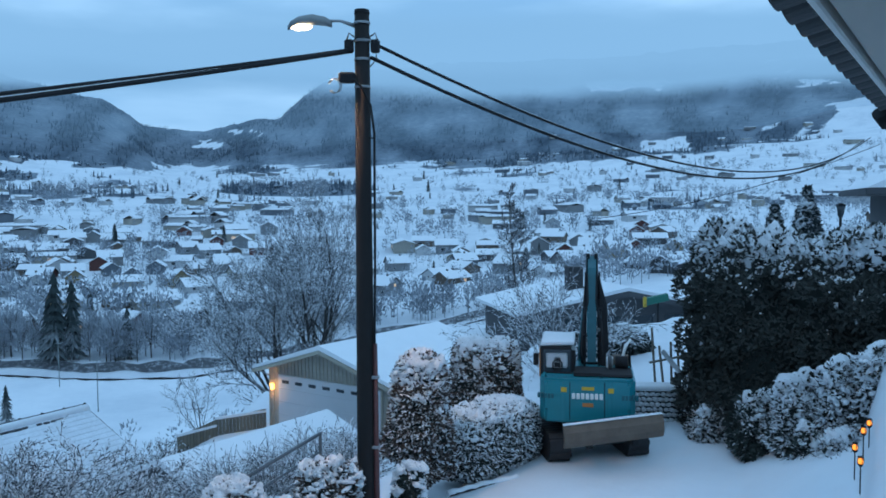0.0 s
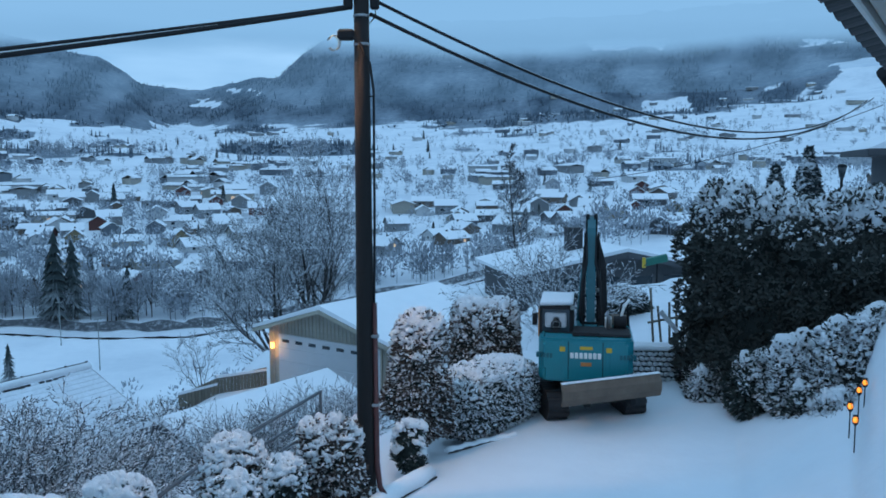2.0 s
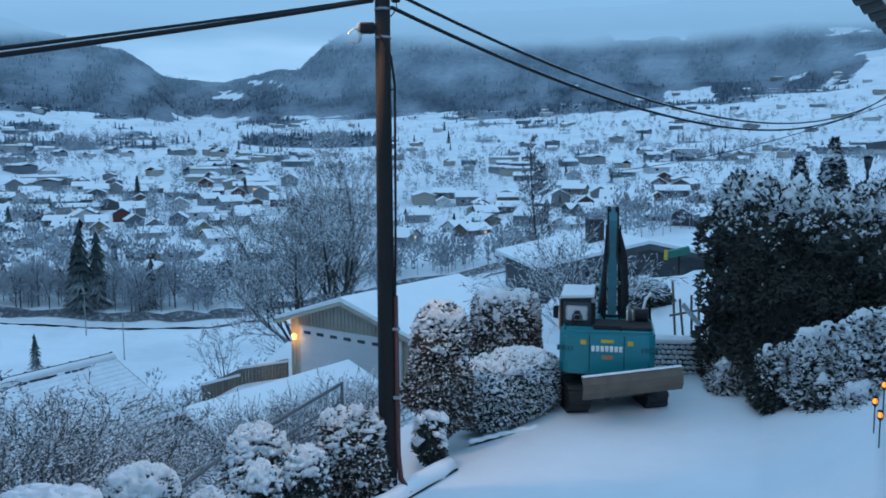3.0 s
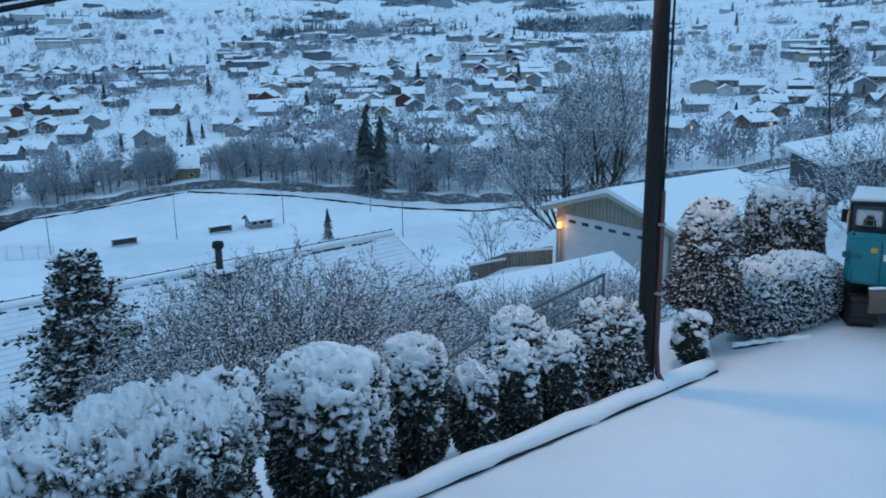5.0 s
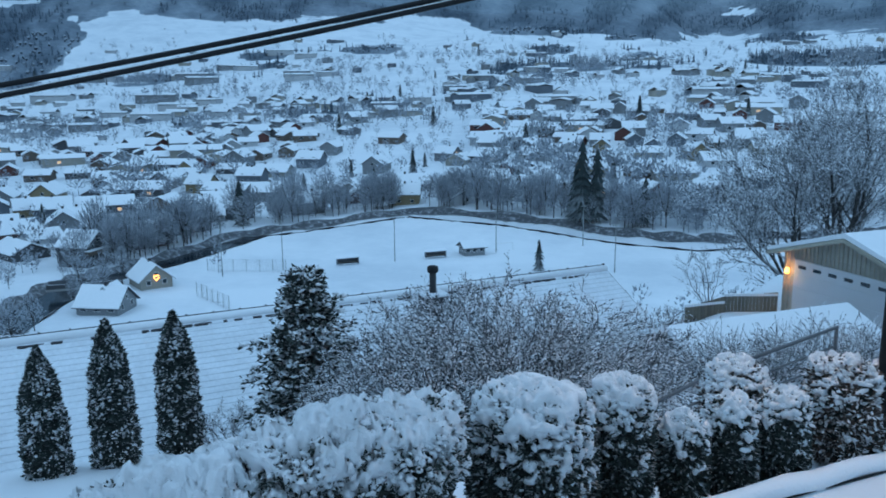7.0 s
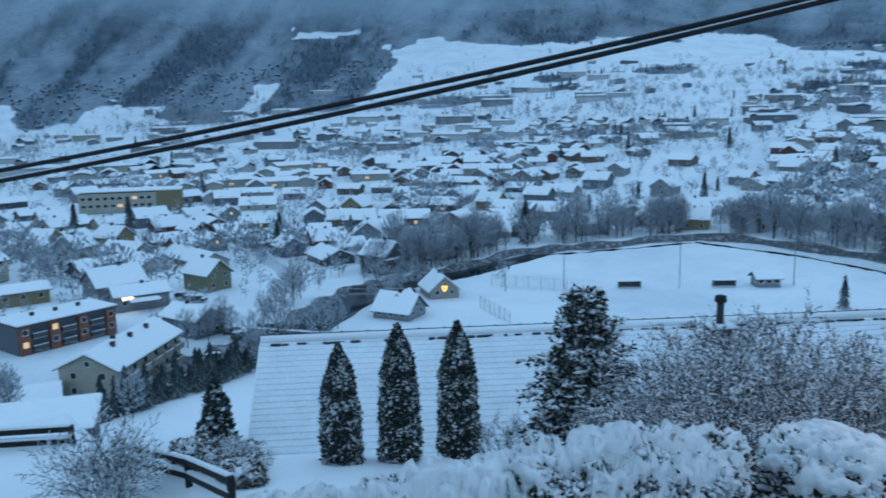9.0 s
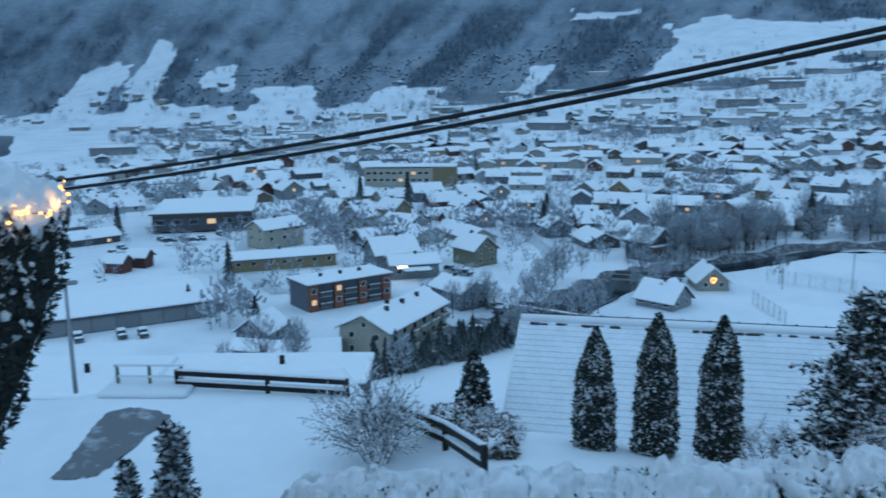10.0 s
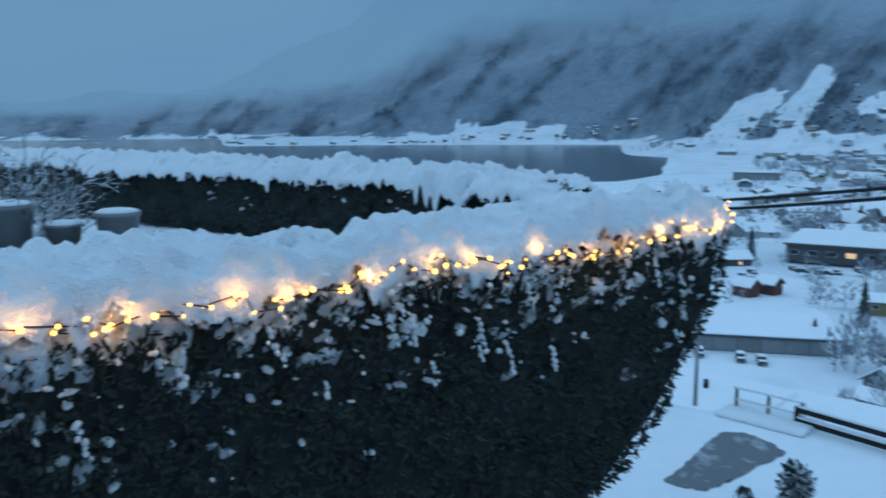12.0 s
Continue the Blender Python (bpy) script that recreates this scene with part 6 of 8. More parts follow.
for k in range(6):
    part("door_window", box(0.85 + 0.75 * k, 1.25 + 0.75 * k, -0.07, -0.05, 1.86, 2.0, 0.02), M["glass"], door)
for sx in (0.56, GW - 0.55):
    part("door_jamb", box(sx, sx + 0.07, -0.05, 0.03, 0, 2.27), M["wall_cream"], gar)
for side in (-1, 1):
    bm = bmesh.new()
    cx_ = GW / 2
    xo = cx_ + side * (cx_ + 0.45)
    zo = GH - (GR - GH) * 0.45 / cx_
    add_prism(bm, [(cx_, GR), (xo, zo), (xo, zo - 0.14), (cx_, GR - 0.14)], -0.5, GL + 0.4)
    rf = part("roof", bm, M["wall_cream"], gar)
    bm = bmesh.new()
    add_prism(bm, [(cx_, GR + 0.2), (xo + side * 0.03, zo + 0.16), (xo + side * 0.03, zo + 0.02), (cx_, GR + 0.01)], -0.46, GL + 0.4)
    part("roof_snow", bm, M["snow"], rf)
part("wall_lamp", box(0.24, 0.36, -0.16, -0.02, 1.55, 1.78, 0.02), M["warm_light"], gar, "glowing outdoor wall lamp")
gl = new("garage_lamp_light", bpy.data.lights.new("garage_lamp_light", "POINT"))
gl.data.energy, gl.data.color, gl.data.shadow_soft_size = 14, (1.0, 0.5, 0.16), 0.06
gl.location = GM @ Vector((0.3, -0.3, 1.66))
fence = thing("board_fence", pose(0, 0, 0), "grey horizontal-board fence beside the garage", "fence")
a, b, c = Vector((-10.3, 31.6, -4.3)), Vector((-9.2, 33.0, -4.0)), Vector((-7.4, 34.2, -3.85))
for p, q in ((a, b), (b, c)):
    d = (q - p)
    mm = Matrix.Translation(p) @ Matrix.Rotation(math.atan2(d.y, d.x), 4, "Z")
    n = max(2, int(d.length / 0.14))
    for k in range(n):
        x = d.length * k / n
        part("board", box(x, x + 0.125, -0.02, 0.02, -0.6 + d.z * k / n, 0.8 + d.z * k / n, m4=mm), M["fence"], fence)
    part("top_rail", box(0, d.length, -0.05, 0.05, 0.8, 0.9, m4=mm), M["snow_clump"], fence)
shed = thing("shed", Matrix.Translation((-6.3, 26.9, -4.95)) @ Matrix.Rotation(radians(55), 4, "Z"), "low shed with a snow-covered roof", "shed")
part("wall", box(-3.2, 3.2, -2.0, 2.0, -0.6, 1.95), M["wall_dark"], shed)
for sy in (-1, 1):
    bm = bmesh.new()
    add_prism(bm, [(0, 2.95), (sy * 2.6, 1.95), (sy * 2.6, 1.8), (0, 2.75)], -3.6, 3.6)
    part("roof", solid(bm, Matrix.Rotation(radians(90), 4, "Z")), M["snow"], shed)
part("gable_wall", solid(prism([(-2.0, 1.95), (2.0, 1.95), (0, 2.74)], -3.2, 3.2), Matrix.Rotation(radians(90), 4, "Z")), M["wall_dark"], shed)

# ---- behind the excavator: low house, wall, trellis, board ----
nh = thing("low_house", Matrix.Translation((7.5, 42.0, -1.5)) @ Matrix.Rotation(radians(12), 4, "Z"), "low dark house with a flat-pitched snowy roof", "house")
part("wall", box(-4.6, 4.2, -2.5, 3.5, -0.8, 1.9), M["wall_dark"], nh)
for k in range(5):
    part("window", box(-4 + 1.7 * k, -2.9 + 1.7 * k, -2.53, -2.45, 0.7, 1.5, 0.01), M["glass"], nh)
for sx in (-1, 1):
    bm = bmesh.new()
    add_prism(bm, [(0.6, 2.95), (sx * 5.3 + 0.3, 1.85), (sx * 5.3 + 0.3, 1.7), (0.6, 2.75)], -3.2, 4.2)
    part("roof", bm, M["snow"], nh)
    bm = bmesh.new()
    add_prism(bm, [(0.6, 2.78), (sx * 5.3 + 0.3, 1.7), (sx * 5.3 + 0.3, 1.5), (0.6, 2.5)], -3.25, -3.15)
    part("barge_board", bm, M["wall_dark"], nh)
part("gable_wall", prism([(-4.5, 1.9), (4.1, 1.9), (0.6, 2.7)], -2.5, 3.5), M["wall_dark"], nh)
part("chimney", box(-1.35, -0.6, -0.5, 0.2, 2.3, 3.75, 0.02), M["tile"], nh, "square dark chimney")
wall_bm = thing("retaining_wall", pose(5.15, 19.4, 0, 0, 0, -6), "snow-flecked dry stone retaining wall", "wall")
rnd = random.Random(8)
stone_me = []
for k in range(5):
    bm = bmesh.new()
    bmesh.ops.create_icosphere(bm, subdivisions=1, radius=1)
    for v in bm.verts:
        v.co = Vector((max(-0.8, min(0.8, v.co.x)), max(-0.8, min(0.8, v.co.y)), max(-0.75, min(0.75, v.co.z)))) * rnd.uniform(0.9, 1.1)
    me = bpy.data.meshes.new("stone")
    bm.to_mesh(me)
    bm.free()
    me.materials.append(M["stone"])
    stone_me.append(me)
part("wall_fill", box(-1.1, 1.5, 0.0, 0.4, -0.2, 0.95), M["core"], wall_bm)
for row in range(8):
    for k in range(20):
        st = new("stone", stone_me[rnd.randrange(5)])
        st.parent = wall_bm
        st.matrix_basis = Matrix.Translation((-1.07 + 0.13 * k + 0.06 * (row % 2), 0.0, 0.04 + 0.122 * row)) @ Matrix.Rotation(rnd.uniform(-0.5, 0.5), 4, "Y") @ Matrix.Diagonal((rnd.uniform(0.07, 0.1), 0.1, rnd.uniform(0.06, 0.085), 1))
part("snow_cap", box(-1.1, 1.5, -0.12, 0.45, 0.98, 1.1, 0.05, segs=2), M["snow_clump"], wall_bm)
tl = thing("wooden_trellis", pose(5.55, 20.2, 0.9), "broken grey wooden trellis standing in snow", "trellis")
for k in range(5):
    part("stake", tube([(-0.35 + 0.2 * k, 0, 0), (-0.5 + 0.26 * k + rnd.uniform(-0.1, 0.1), 0.1, rnd.uniform(0.8, 1.5))], 0.03, 5), M["fence"], tl)
part("crossbar", tube([(-0.5, 0, 0.6), (0.6, 0.05, 0.8)], 0.03, 5), M["fence"], tl)
part("leaning_board", box(-0.1, 0.02, -0.05, 0.0, 0, 1.2, m4=Matrix.Translation((0.6, 0, 0)) @ Matrix.Rotation(radians(-40), 4, "Y")), M["snow_clump"], tl)
bd = thing("green_board", pose(8.1, 31.2, 1.55, 0, 0, -8) @ Matrix.Diagonal((0.5, 0.5, 0.5, 1)), "green covered trailer bed with a yellow warning stripe", "trailer")
part("panel", box(-0.9, 0.9, -0.3, 0.3, 0.2, 0.75, 0.04, m4=Matrix.Rotation(radians(-14), 4, "Y")), M["green_board"], bd)
part("stripe", box(-1.1, -0.86, -0.34, 0.0, -0.1, 0.65, 0.02), M["yellow"], bd)
part("leg", box(-0.06, 0.06, -0.1, 0.1, -1.3, 0.3), M["black"], bd)
twig_bush("frosted_bush", 3.6, 26.0, 0.1, 2.3, 3.1, "leafless bush white with hoar frost behind the excavator", 21, 30, 3, "twig", 0.009)
shrub("bank_shrub", 5.7, 27.5, 0.2, 1.2, 0.8, 1.1, "low dark shrub under snow on the bank", leaf=3500, leaf_size=0.13, snow=900, snow_size=0.09, low=0.1, soft=0.8, rough=0.18)

# ---- right: conifers, lantern, neighbour house ----
cone_tree("conifer", 12.45, 28.4, 0.9, 1.25, 4.95, "dark dense conifer dusted with snow beyond the hedge", 5000, 0.18, 1200, 0.1, 0.9, mat="spruce", group="conifers beyond the hedge")
cone_tree("conifer", 11.5, 28.8, 0.9, 1.15, 4.35, "dark dense conifer dusted with snow beyond the hedge", 3500, 0.18, 900, 0.1, 0.9, mat="spruce", group="conifers beyond the hedge")
ln_ = thing("lantern_post", pose(10.1, 21.1, 1.55), "black garden lantern on a post", "lantern")
part("post", tube([(0, 0, 0), (0, 0, 3.46)], 0.035, 8), M["black"], ln_)
part("lantern_head", tube([(0, 0, 3.45), (0, 0, 3.52), (0, 0, 3.78)], [0.04, 0.07, 0.12], 8), M["glass"], ln_)
part("lantern_roof", tube([(0, 0, 3.78), (0, 0, 3.83)], [0.14, 0.05], 8), M["black"], ln_)
nb = thing("neighbour_house", Matrix.Translation((14.0, 25.6, 0.72)) @ Matrix.Rotation(radians(-20), 4, "Z"), "grey house corner with a dark snowy eave", "house")
part("wall", box(0, 7, 0, 6, -0.5, 4.9), M["wall_dark"], nb)
part("eave", box(-1.0, 8, -1.0, 7, 4.9, 5.12, 0.03), M["wall_dark"], nb)
part("roof_snow", prism([(-1.0, 5.12), (8, 5.12), (3.5, 7.2)], -1.0, 7), M["snow"], nb)
part("downpipe", tube([(-0.1, -0.12, 4.9), (-0.1, -0.12, -0.5)], 0.12, 8), M["wall_dark"], nb)

# ---- mid-distance trees ----
bare_tree("bare_tree", -11.5, 59.0, -12.5, 13.4, "tall spreading leafless tree grey with hoar frost", 37, "tall frosted trees", 6, 0.3, 0.55, 3, "twig_grey", 0.24, 0.017, kids=(2, 2))
bare_tree("bare_tree", -9.3, 59.6, -12.5, 17.3, "tall spreading leafless tree grey with hoar frost", 32, "tall frosted trees", 7, 0.3, 0.55, 3, "twig_grey", 0.3, 0.017, kids=(2, 2))
leader_tree("birch", 6.0, 59.7, -11, 17.4, 2.7, "slender leafless birch dusted with frost", 33, "tall frosted trees", "twig_dim", 0.15, 0.018)
bare_tree("birch", 3.5, 59.9, -11, 10, "slender leafless birch dusted with frost", 34, "tall frosted trees", 3, 0.45, 0.35, 3, "twig_grey", 0.1, 0.014)
for k, (x, y, h) in enumerate([(-5.6, 62.0, 7.5), (1.2, 61.0, 7.0), (-11.6, 40.0, 3.6)]):
    bare_tree("young_tree", x, y, land(x, y) - 0.2, h, "young leafless tree grey with frost on the slope", 120 + k, "young trees on the slope", 4, 0.25, 0.5, 2 if h < 5 else 3, "twig_grey", 0.012 * h, 0.016 if h > 5 else 0.012)

# ---- parking lot below ----
UNDERGROWTH = [(-19.6, 6.3, 0.7, 0.7, 0), (-18.6, 7.0, 0.8, 0.9, 1), (-17.6, 6.7, 0.6, 0.6, 0), (-20.6, 7.2, 0.8, 0.9, 1), (-21.8, 8.4, 0.6, 0.6, 0)]
lot = thing("guard_rail", pose(0, 0, 0), "double dark timber guard rail capped with snow", "guard rail")
gr = [Vector((-25.7, -0.6, -3.0)), Vector((-24.4, 2.0, -3.02)), Vector((-23.3, 4.2, -3.05))]
gr2 = [Vector((-21.9, 4.95, -3.2)), Vector((-18.3, 5.7, -2.65)), Vector((-15.3, 5.6, -1.95))]
for line in (gr, gr2):
    for p, q in zip(line, line[1:]):
        for dz in (0.0, -0.33):
            d = q - p
            mm = Matrix.Translation(p) @ d.to_track_quat("X", "Z").to_matrix().to_4x4()
            part("beam", box(0, d.length, -0.05, 0.05, dz - 0.08, dz + 0.08, 0.015, m4=mm), M["wood_dark"], lot)
            part("beam_snow", box(0, d.length, -0.08, 0.08, dz + 0.08, dz + 0.15, 0.03, m4=mm), M["snow_clump"], lot)
        part("post", box(p.x - 0.07, p.x + 0.07, p.y - 0.07, p.y + 0.07, p.z - 1.6, p.z + 0.1, 0.01), M["wood_dark"], lot)
    p = line[-1]
    part("post", box(p.x - 0.07, p.x + 0.07, p.y - 0.07, p.y + 0.07, p.z - 1.6, p.z + 0.1, 0.01), M["wood_dark"], lot)
rk = thing("timber_rack", pose(-26.0, -1.4, -3.5, 0, 0, 70), "low snowy timber rack at the lot's edge", "rack")
for x in (-1.0, 0.0, 1.0):
    part("post", box(x - 0.04, x + 0.04, -0.04, 0.04, 0, 0.75), M["fence"], rk)
for zz in (0.35, 0.7):
    part("bar", box(-1.1, 1.1, -0.04, 0.04, zz, zz + 0.07), M["snow_clump"], rk)
part("platform", box(-1.3, 1.4, -0.9, 0.7, 0.0, 0.16, 0.05), M["snow_clump"], rk)
pt = bmesh.new()
ring = [pt.verts.new((x, y, 0)) for x, y in [(-20.24, -3.45), (-20.04, -2.95), (-20.08, -2.40), (-20.97, -1.93), (-22.09, -1.38), (-23.34, -0.77), (-24.02, -1.21), (-24.47, -1.92), (-24.31, -2.46), (-23.40, -2.77), (-22.00, -3.03), (-20.87, -3.27)]]
edge = [v.co.copy() for v in ring]
bmesh.ops.delete(pt, geom=ring, context="VERTS")
rnd = random.Random(17)
ring = []
for p, q in zip(edge, edge[1:] + edge[:1]):
    for k in range(6):
        c = p.lerp(q, k / 6) + Vector((rnd.gauss(0, 0.03), rnd.gauss(0, 0.03), 0))
        ring.append(pt.verts.new((c.x, c.y, land(c.x, c.y) + 0.02)))
pt.faces.new(ring)
bmesh.ops.triangulate(pt, faces=pt.faces)
tagged(finish("parking_spot", pt, M["gravel"]), "bare grey patch where snow is missing", "ground patch", kind="structure")
sl = thing("street_lamp", pose(-26.6, -3.6, -3.6, 0, 0, 0), "thin grey street lamp post flecked with snow", "street lamp")
part("post", tube([(0, 0, 0), (0, 0, 2.0), (0, 0, 3.5)], [0.07, 0.055, 0.045], 8), M["steel"], sl)
part("lamp_head", box(-0.12, 0.12, -0.3, 0.35, 3.4, 3.52, 0.04, m4=None), M["lamp_grey"], sl)
for i, (x, y, w, d, h, yaw, lab) in enumerate([(-46, -6.5, 9, 6, 2.4, 72, "dark flat-roofed shed under snow"), (-44.6, 3.6, 11, 4.4, 2.2, 72, "dark flat-roofed shed under snow"), (-38, -6.5, 5.5, 4.5, 2.3, 70, "dark flat-roofed shed under snow")]):
    sh = thing("flat_roof_shed", pose(x, y, -12.05, 0, 0, yaw), lab, "shed", "sheds below the lot")
    part("wall", box(-w / 2, w / 2, -d / 2, d / 2, -4.5, h), M["wall_dark"], sh)
    part("roof", box(-w / 2 - 0.3, w / 2 + 0.3, -d / 2 - 0.3, d / 2 + 0.3, h, h + 0.25, 0.03), M["wall_dark"], sh)
    part("roof_snow", box(-w / 2 - 0.25, w / 2 + 0.25, -d / 2 - 0.25, d / 2 + 0.25, h + 0.25, h + 0.5, 0.1), M["snow"], sh)
    part("flue", tube([(0.8, 0.4, h + 0.3), (0.8, 0.4, h + 0.95)], 0.15, 8), M["black"], sh)
twig_bush("frosted_bush", -18.7, 4.1, -3.6, 0.8, 2.4, "leafless bush white with hoar frost by the rail", 41, 30, 3, "twig", 0.01)
for k, (x, y, r, h, kind) in enumerate(UNDERGROWTH):
    if kind:
        twig_bush("bank_bush", x, y, land(x, y) - 0.1, r, h, "brown leafless bush with snow on the bank below the rail", 81 + k, 22, 3, "twig", 0.009, "bushes below the rail")
    else:
        shrub("bank_thicket", x, y, land(x, y) - 0.1, r, r * 0.8, h, "low dark thicket flecked with snow", leaf=1600, leaf_size=0.14, mat="leaf_brown", snow=700, snow_size=0.08, low=-0.1, soft=0.9, rough=0.22, group="thickets below the rail")
cone_tree("dark_conifer", -23.6, 8.3, -7.2, 0.62, 4.5, "bushy dark conifer dusted with snow beside the house", 3500, 0.16, 700, 0.09, 0.6, wild=0.2, column=0.55)


# ---- the town in the valley ----
WINDOW_ME = {}


def window_mesh(w, h, lit=False):
    key = (w, h, lit)
    if key not in WINDOW_ME:
        bm = bmesh.new()
        add_box(bm, -w / 2, w / 2, -0.07, 0.02, -h / 2, h / 2)
        front = [f for f in bm.faces if f.normal.y < -0.9 or all(abs(v.co.y + 0.07) < 1e-5 for v in f.verts)]
        bmesh.ops.inset_region(bm, faces=front, thickness=0.1, depth=-0.04)
        for f in front:
            f.material_index = 1
        me = bpy.data.meshes.new("window")
        bm.to_mesh(me)
        bm.free()
        me.materials.append(M["white_paint"])
        me.materials.append(M["window_light"] if lit else M["glass"])
        WINDOW_ME[key] = me
    return WINDOW_ME[key]


def put_window(owner, x, y, z, turn, w=1.1, h=1.2, lit=False):
    ob = new("window", window_mesh(w, h, lit))
    ob.parent = owner
    ob.matrix_basis = pose(x, y, z, 0, 0, turn)
    return ob


def gable_roof(L, W, wall_h, rise, over=0.65, thick=0.14, snow=0.34):
    """Two slopes along x: dark slab and a snow layer, one mesh."""
    bm = bmesh.new()
    hw = W / 2
    slope = rise / hw
    for s in (-1, 1):
        yo, zo = s * (hw + over), wall_h - slope * over
        vs = add_prism(bm, [(0, wall_h + rise), (yo, zo), (yo, zo - thick), (0, wall_h + rise - thick)], -L / 2 - over, L / 2 + over, 0)
        vs += add_prism(bm, [(0, wall_h + rise + snow), (yo, zo + snow * 0.8), (yo, zo + 0.01), (0, wall_h + rise + 0.01)], -L / 2 - over + 0.04, L / 2 + over - 0.04, 1)
    bmesh.ops.transform(bm, matrix=Matrix.Rotation(radians(90), 4, "Z"), verts=bm.verts)
    return bm


def gabled_walls(L, W, wall_h, rise):
    bm = bmesh.new()
    hw = W / 2
    add_prism(bm, [(-hw, -1.5), (hw, -1.5), (hw, wall_h), (0, wall_h + rise - 0.17), (-hw, wall_h)], -L / 2, L / 2)
    bmesh.ops.transform(bm, matrix=Matrix.Rotation(radians(90), 4, "Z"), verts=bm.verts)
    return bm


def house_thing(name, m4, L, W, wall_h, rise, wall, label, group="", rows=1, lit=0.0, chimney=True, seed=0, gable_windows=True, trim="wall_dark", long_windows=3, category="house", full=True):
    """A gabled house; its ridge runs along x."""
    rnd = random.Random(seed)
    ob = thing(name, m4, label, category, group)
    part("wall", gabled_walls(L, W, wall_h, rise), M[wall], ob)
    part("roof", gable_roof(L, W, wall_h, rise), [M[trim], M["snow"]], ob, "snow-covered gabled roof")
    if chimney:
        x = rnd.uniform(-0.25, 0.25) * L
        part("chimney", box(x - 0.35, x + 0.35, -0.35, 0.35, wall_h + rise - 0.3, wall_h + rise + 0.9, 0.02), M["tile"], ob)
    for row in range(rows):
        z = 1.5 + 2.6 * row
        for k in range(long_windows):
            x = -L / 2 + L * (k + 0.5) / long_windows
            put_window(ob, x, -W / 2 - 0.01, z, 0, 1.4, 1.2, rnd.random() < lit)
    if gable_windows:
        for s in (-1, 1):
            for row in range(rows):
                for y in ((-W / 4, W / 4) if full else (0,)):
                    put_window(ob, s * (L / 2 + 0.01), y, 1.5 + 2.6 * row, 90 * s, 1.1, 1.2, rnd.random() < lit)
            if rise > 2.2 and full:
                put_window(ob, s * (L / 2 + 0.01), 0, wall_h + rise * 0.3, 90 * s, 1.0, 1.0, rnd.random() < lit)
    return ob


def balcony(owner, x0, x1, y, z, depth=1.4, mat="wall_dark"):
    b = part("balcony", box(x0, x1, y - depth, y, z - 0.15, z, 0.02), M["concrete"], owner)
    part("parapet", box(x0, x1, y - depth, y - depth + 0.08, z, z + 0.95), M[mat], b)
    part("parapet_snow", box(x0, x1, y - depth - 0.04, y - depth + 0.12, z + 0.95, z + 1.06), M["snow_clump"], b)
    for x in (x0, x1 - 0.08):
        part("side_panel", box(x, x + 0.08, y - depth, y, z, z + 0.95), M[mat], b)


def placed(p0, p1, z, back):
    """A pose whose x runs along the wall foot from p0 to p1, with y into the house; the origin at its middle."""
    a, b = Vector((*p0, 0)), Vector((*p1, 0))
    d = (b - a).normalized()
    n = Vector((-d.y, d.x, 0))
    if n.dot(a) < 0:
        d, n = -d, -n
    c = (a + b) / 2 + n * back
    return Matrix.Translation((c.x, c.y, z)) @ Matrix.Rotation(math.atan2(d.y, d.x), 4, "Z"), (b - a).length


V = -42.0
m4, L = placed((-138.2, 32.6), (-155.3, 48.6), V, 5.2)
apt = house_thing("apartment_house", m4, L, 10.4, 5.4, 2.5, "wall_cream", "two-storey cream apartment house with balconies and snowy roof", rows=2, lit=0.05, seed=4, long_windows=6, category="apartments")
for k in range(5):
    for zz in (0.3, 2.9):
        balcony(apt, -L / 2 + 1.2 + 4.4 * k, -L / 2 + 4.6 + 4.4 * k, -5.2, zz, 1.5, "wall_beige")
for k in range(3):
    part("roof_vent", box(-6 + 6 * k, -5.3 + 6 * k, -1.7, -1.0, 7.2, 8.3, 0.02), M["tile"], apt)
m4, L = placed((-176.7, 23.7), (-183.1, 43.6), -41.5, 4.5)
brick = thing("terrace_block", m4, "two-storey red brick terrace with a flat snowy roof", "apartments")
part("wall", box(-L / 2, L / 2, -4.5, 4.5, -1.5, 5.3), M["wall_blue"], brick)
part("roof", box(-L / 2 - 0.5, L / 2 + 0.5, -5.6, 5, 5.3, 5.6), M["wall_dark"], brick)
part("roof_snow", box(-L / 2 - 0.45, L / 2 + 0.45, -5.55, 4.95, 5.6, 5.9, 0.08), M["snow"], brick)
for k in range(4):
    x = -L / 2 + 0.1 + (L - 2.4) * k / 3
    part("brick_pier", box(x, x + 2.2, -5.3, -4.4, -1.0, 5.2), M["wall_brick"], brick)
    for zz in (1.6, 4.1):
        put_window(brick, x + 1.1, -5.31, zz, 0, 1.2, 1.2, (k + int(zz)) % 4 == 1)
for k in range(3):
    for zz in (0.2, 2.7):
        balcony(brick, -L / 2 + 2.6 + (L - 2.4) * k / 3, -L / 2 + 5.6 + (L - 2.4) * k / 3, -4.5, zz, 1.1, "wall_dark")
for k in range(3):
    part("roof_vent", box(-5 + 5 * k, -4.3 + 5 * k, 0.2, 0.9, 5.8, 6.6, 0.02), M["tile"], brick)
m4, L = placed((-173.0, -34.0), (-180.4, 3.5), V, 14)
hall = thing("sports_hall", m4, "wide low grey hall under one snowy roof slope", "hall")
part("wall", box(-L / 2, L / 2, -14, 14, -1.5, 3.4), M["wall_blue"], hall)
for k in range(8):
    part("wall_bay", box(-L / 2 + 0.5 + (L - 1) * k / 8, -L / 2 + 0.2 + (L - 1) * (k + 1) / 8, -14.1, -13.9, 0.2, 2.9), M["wall_grey"], hall)
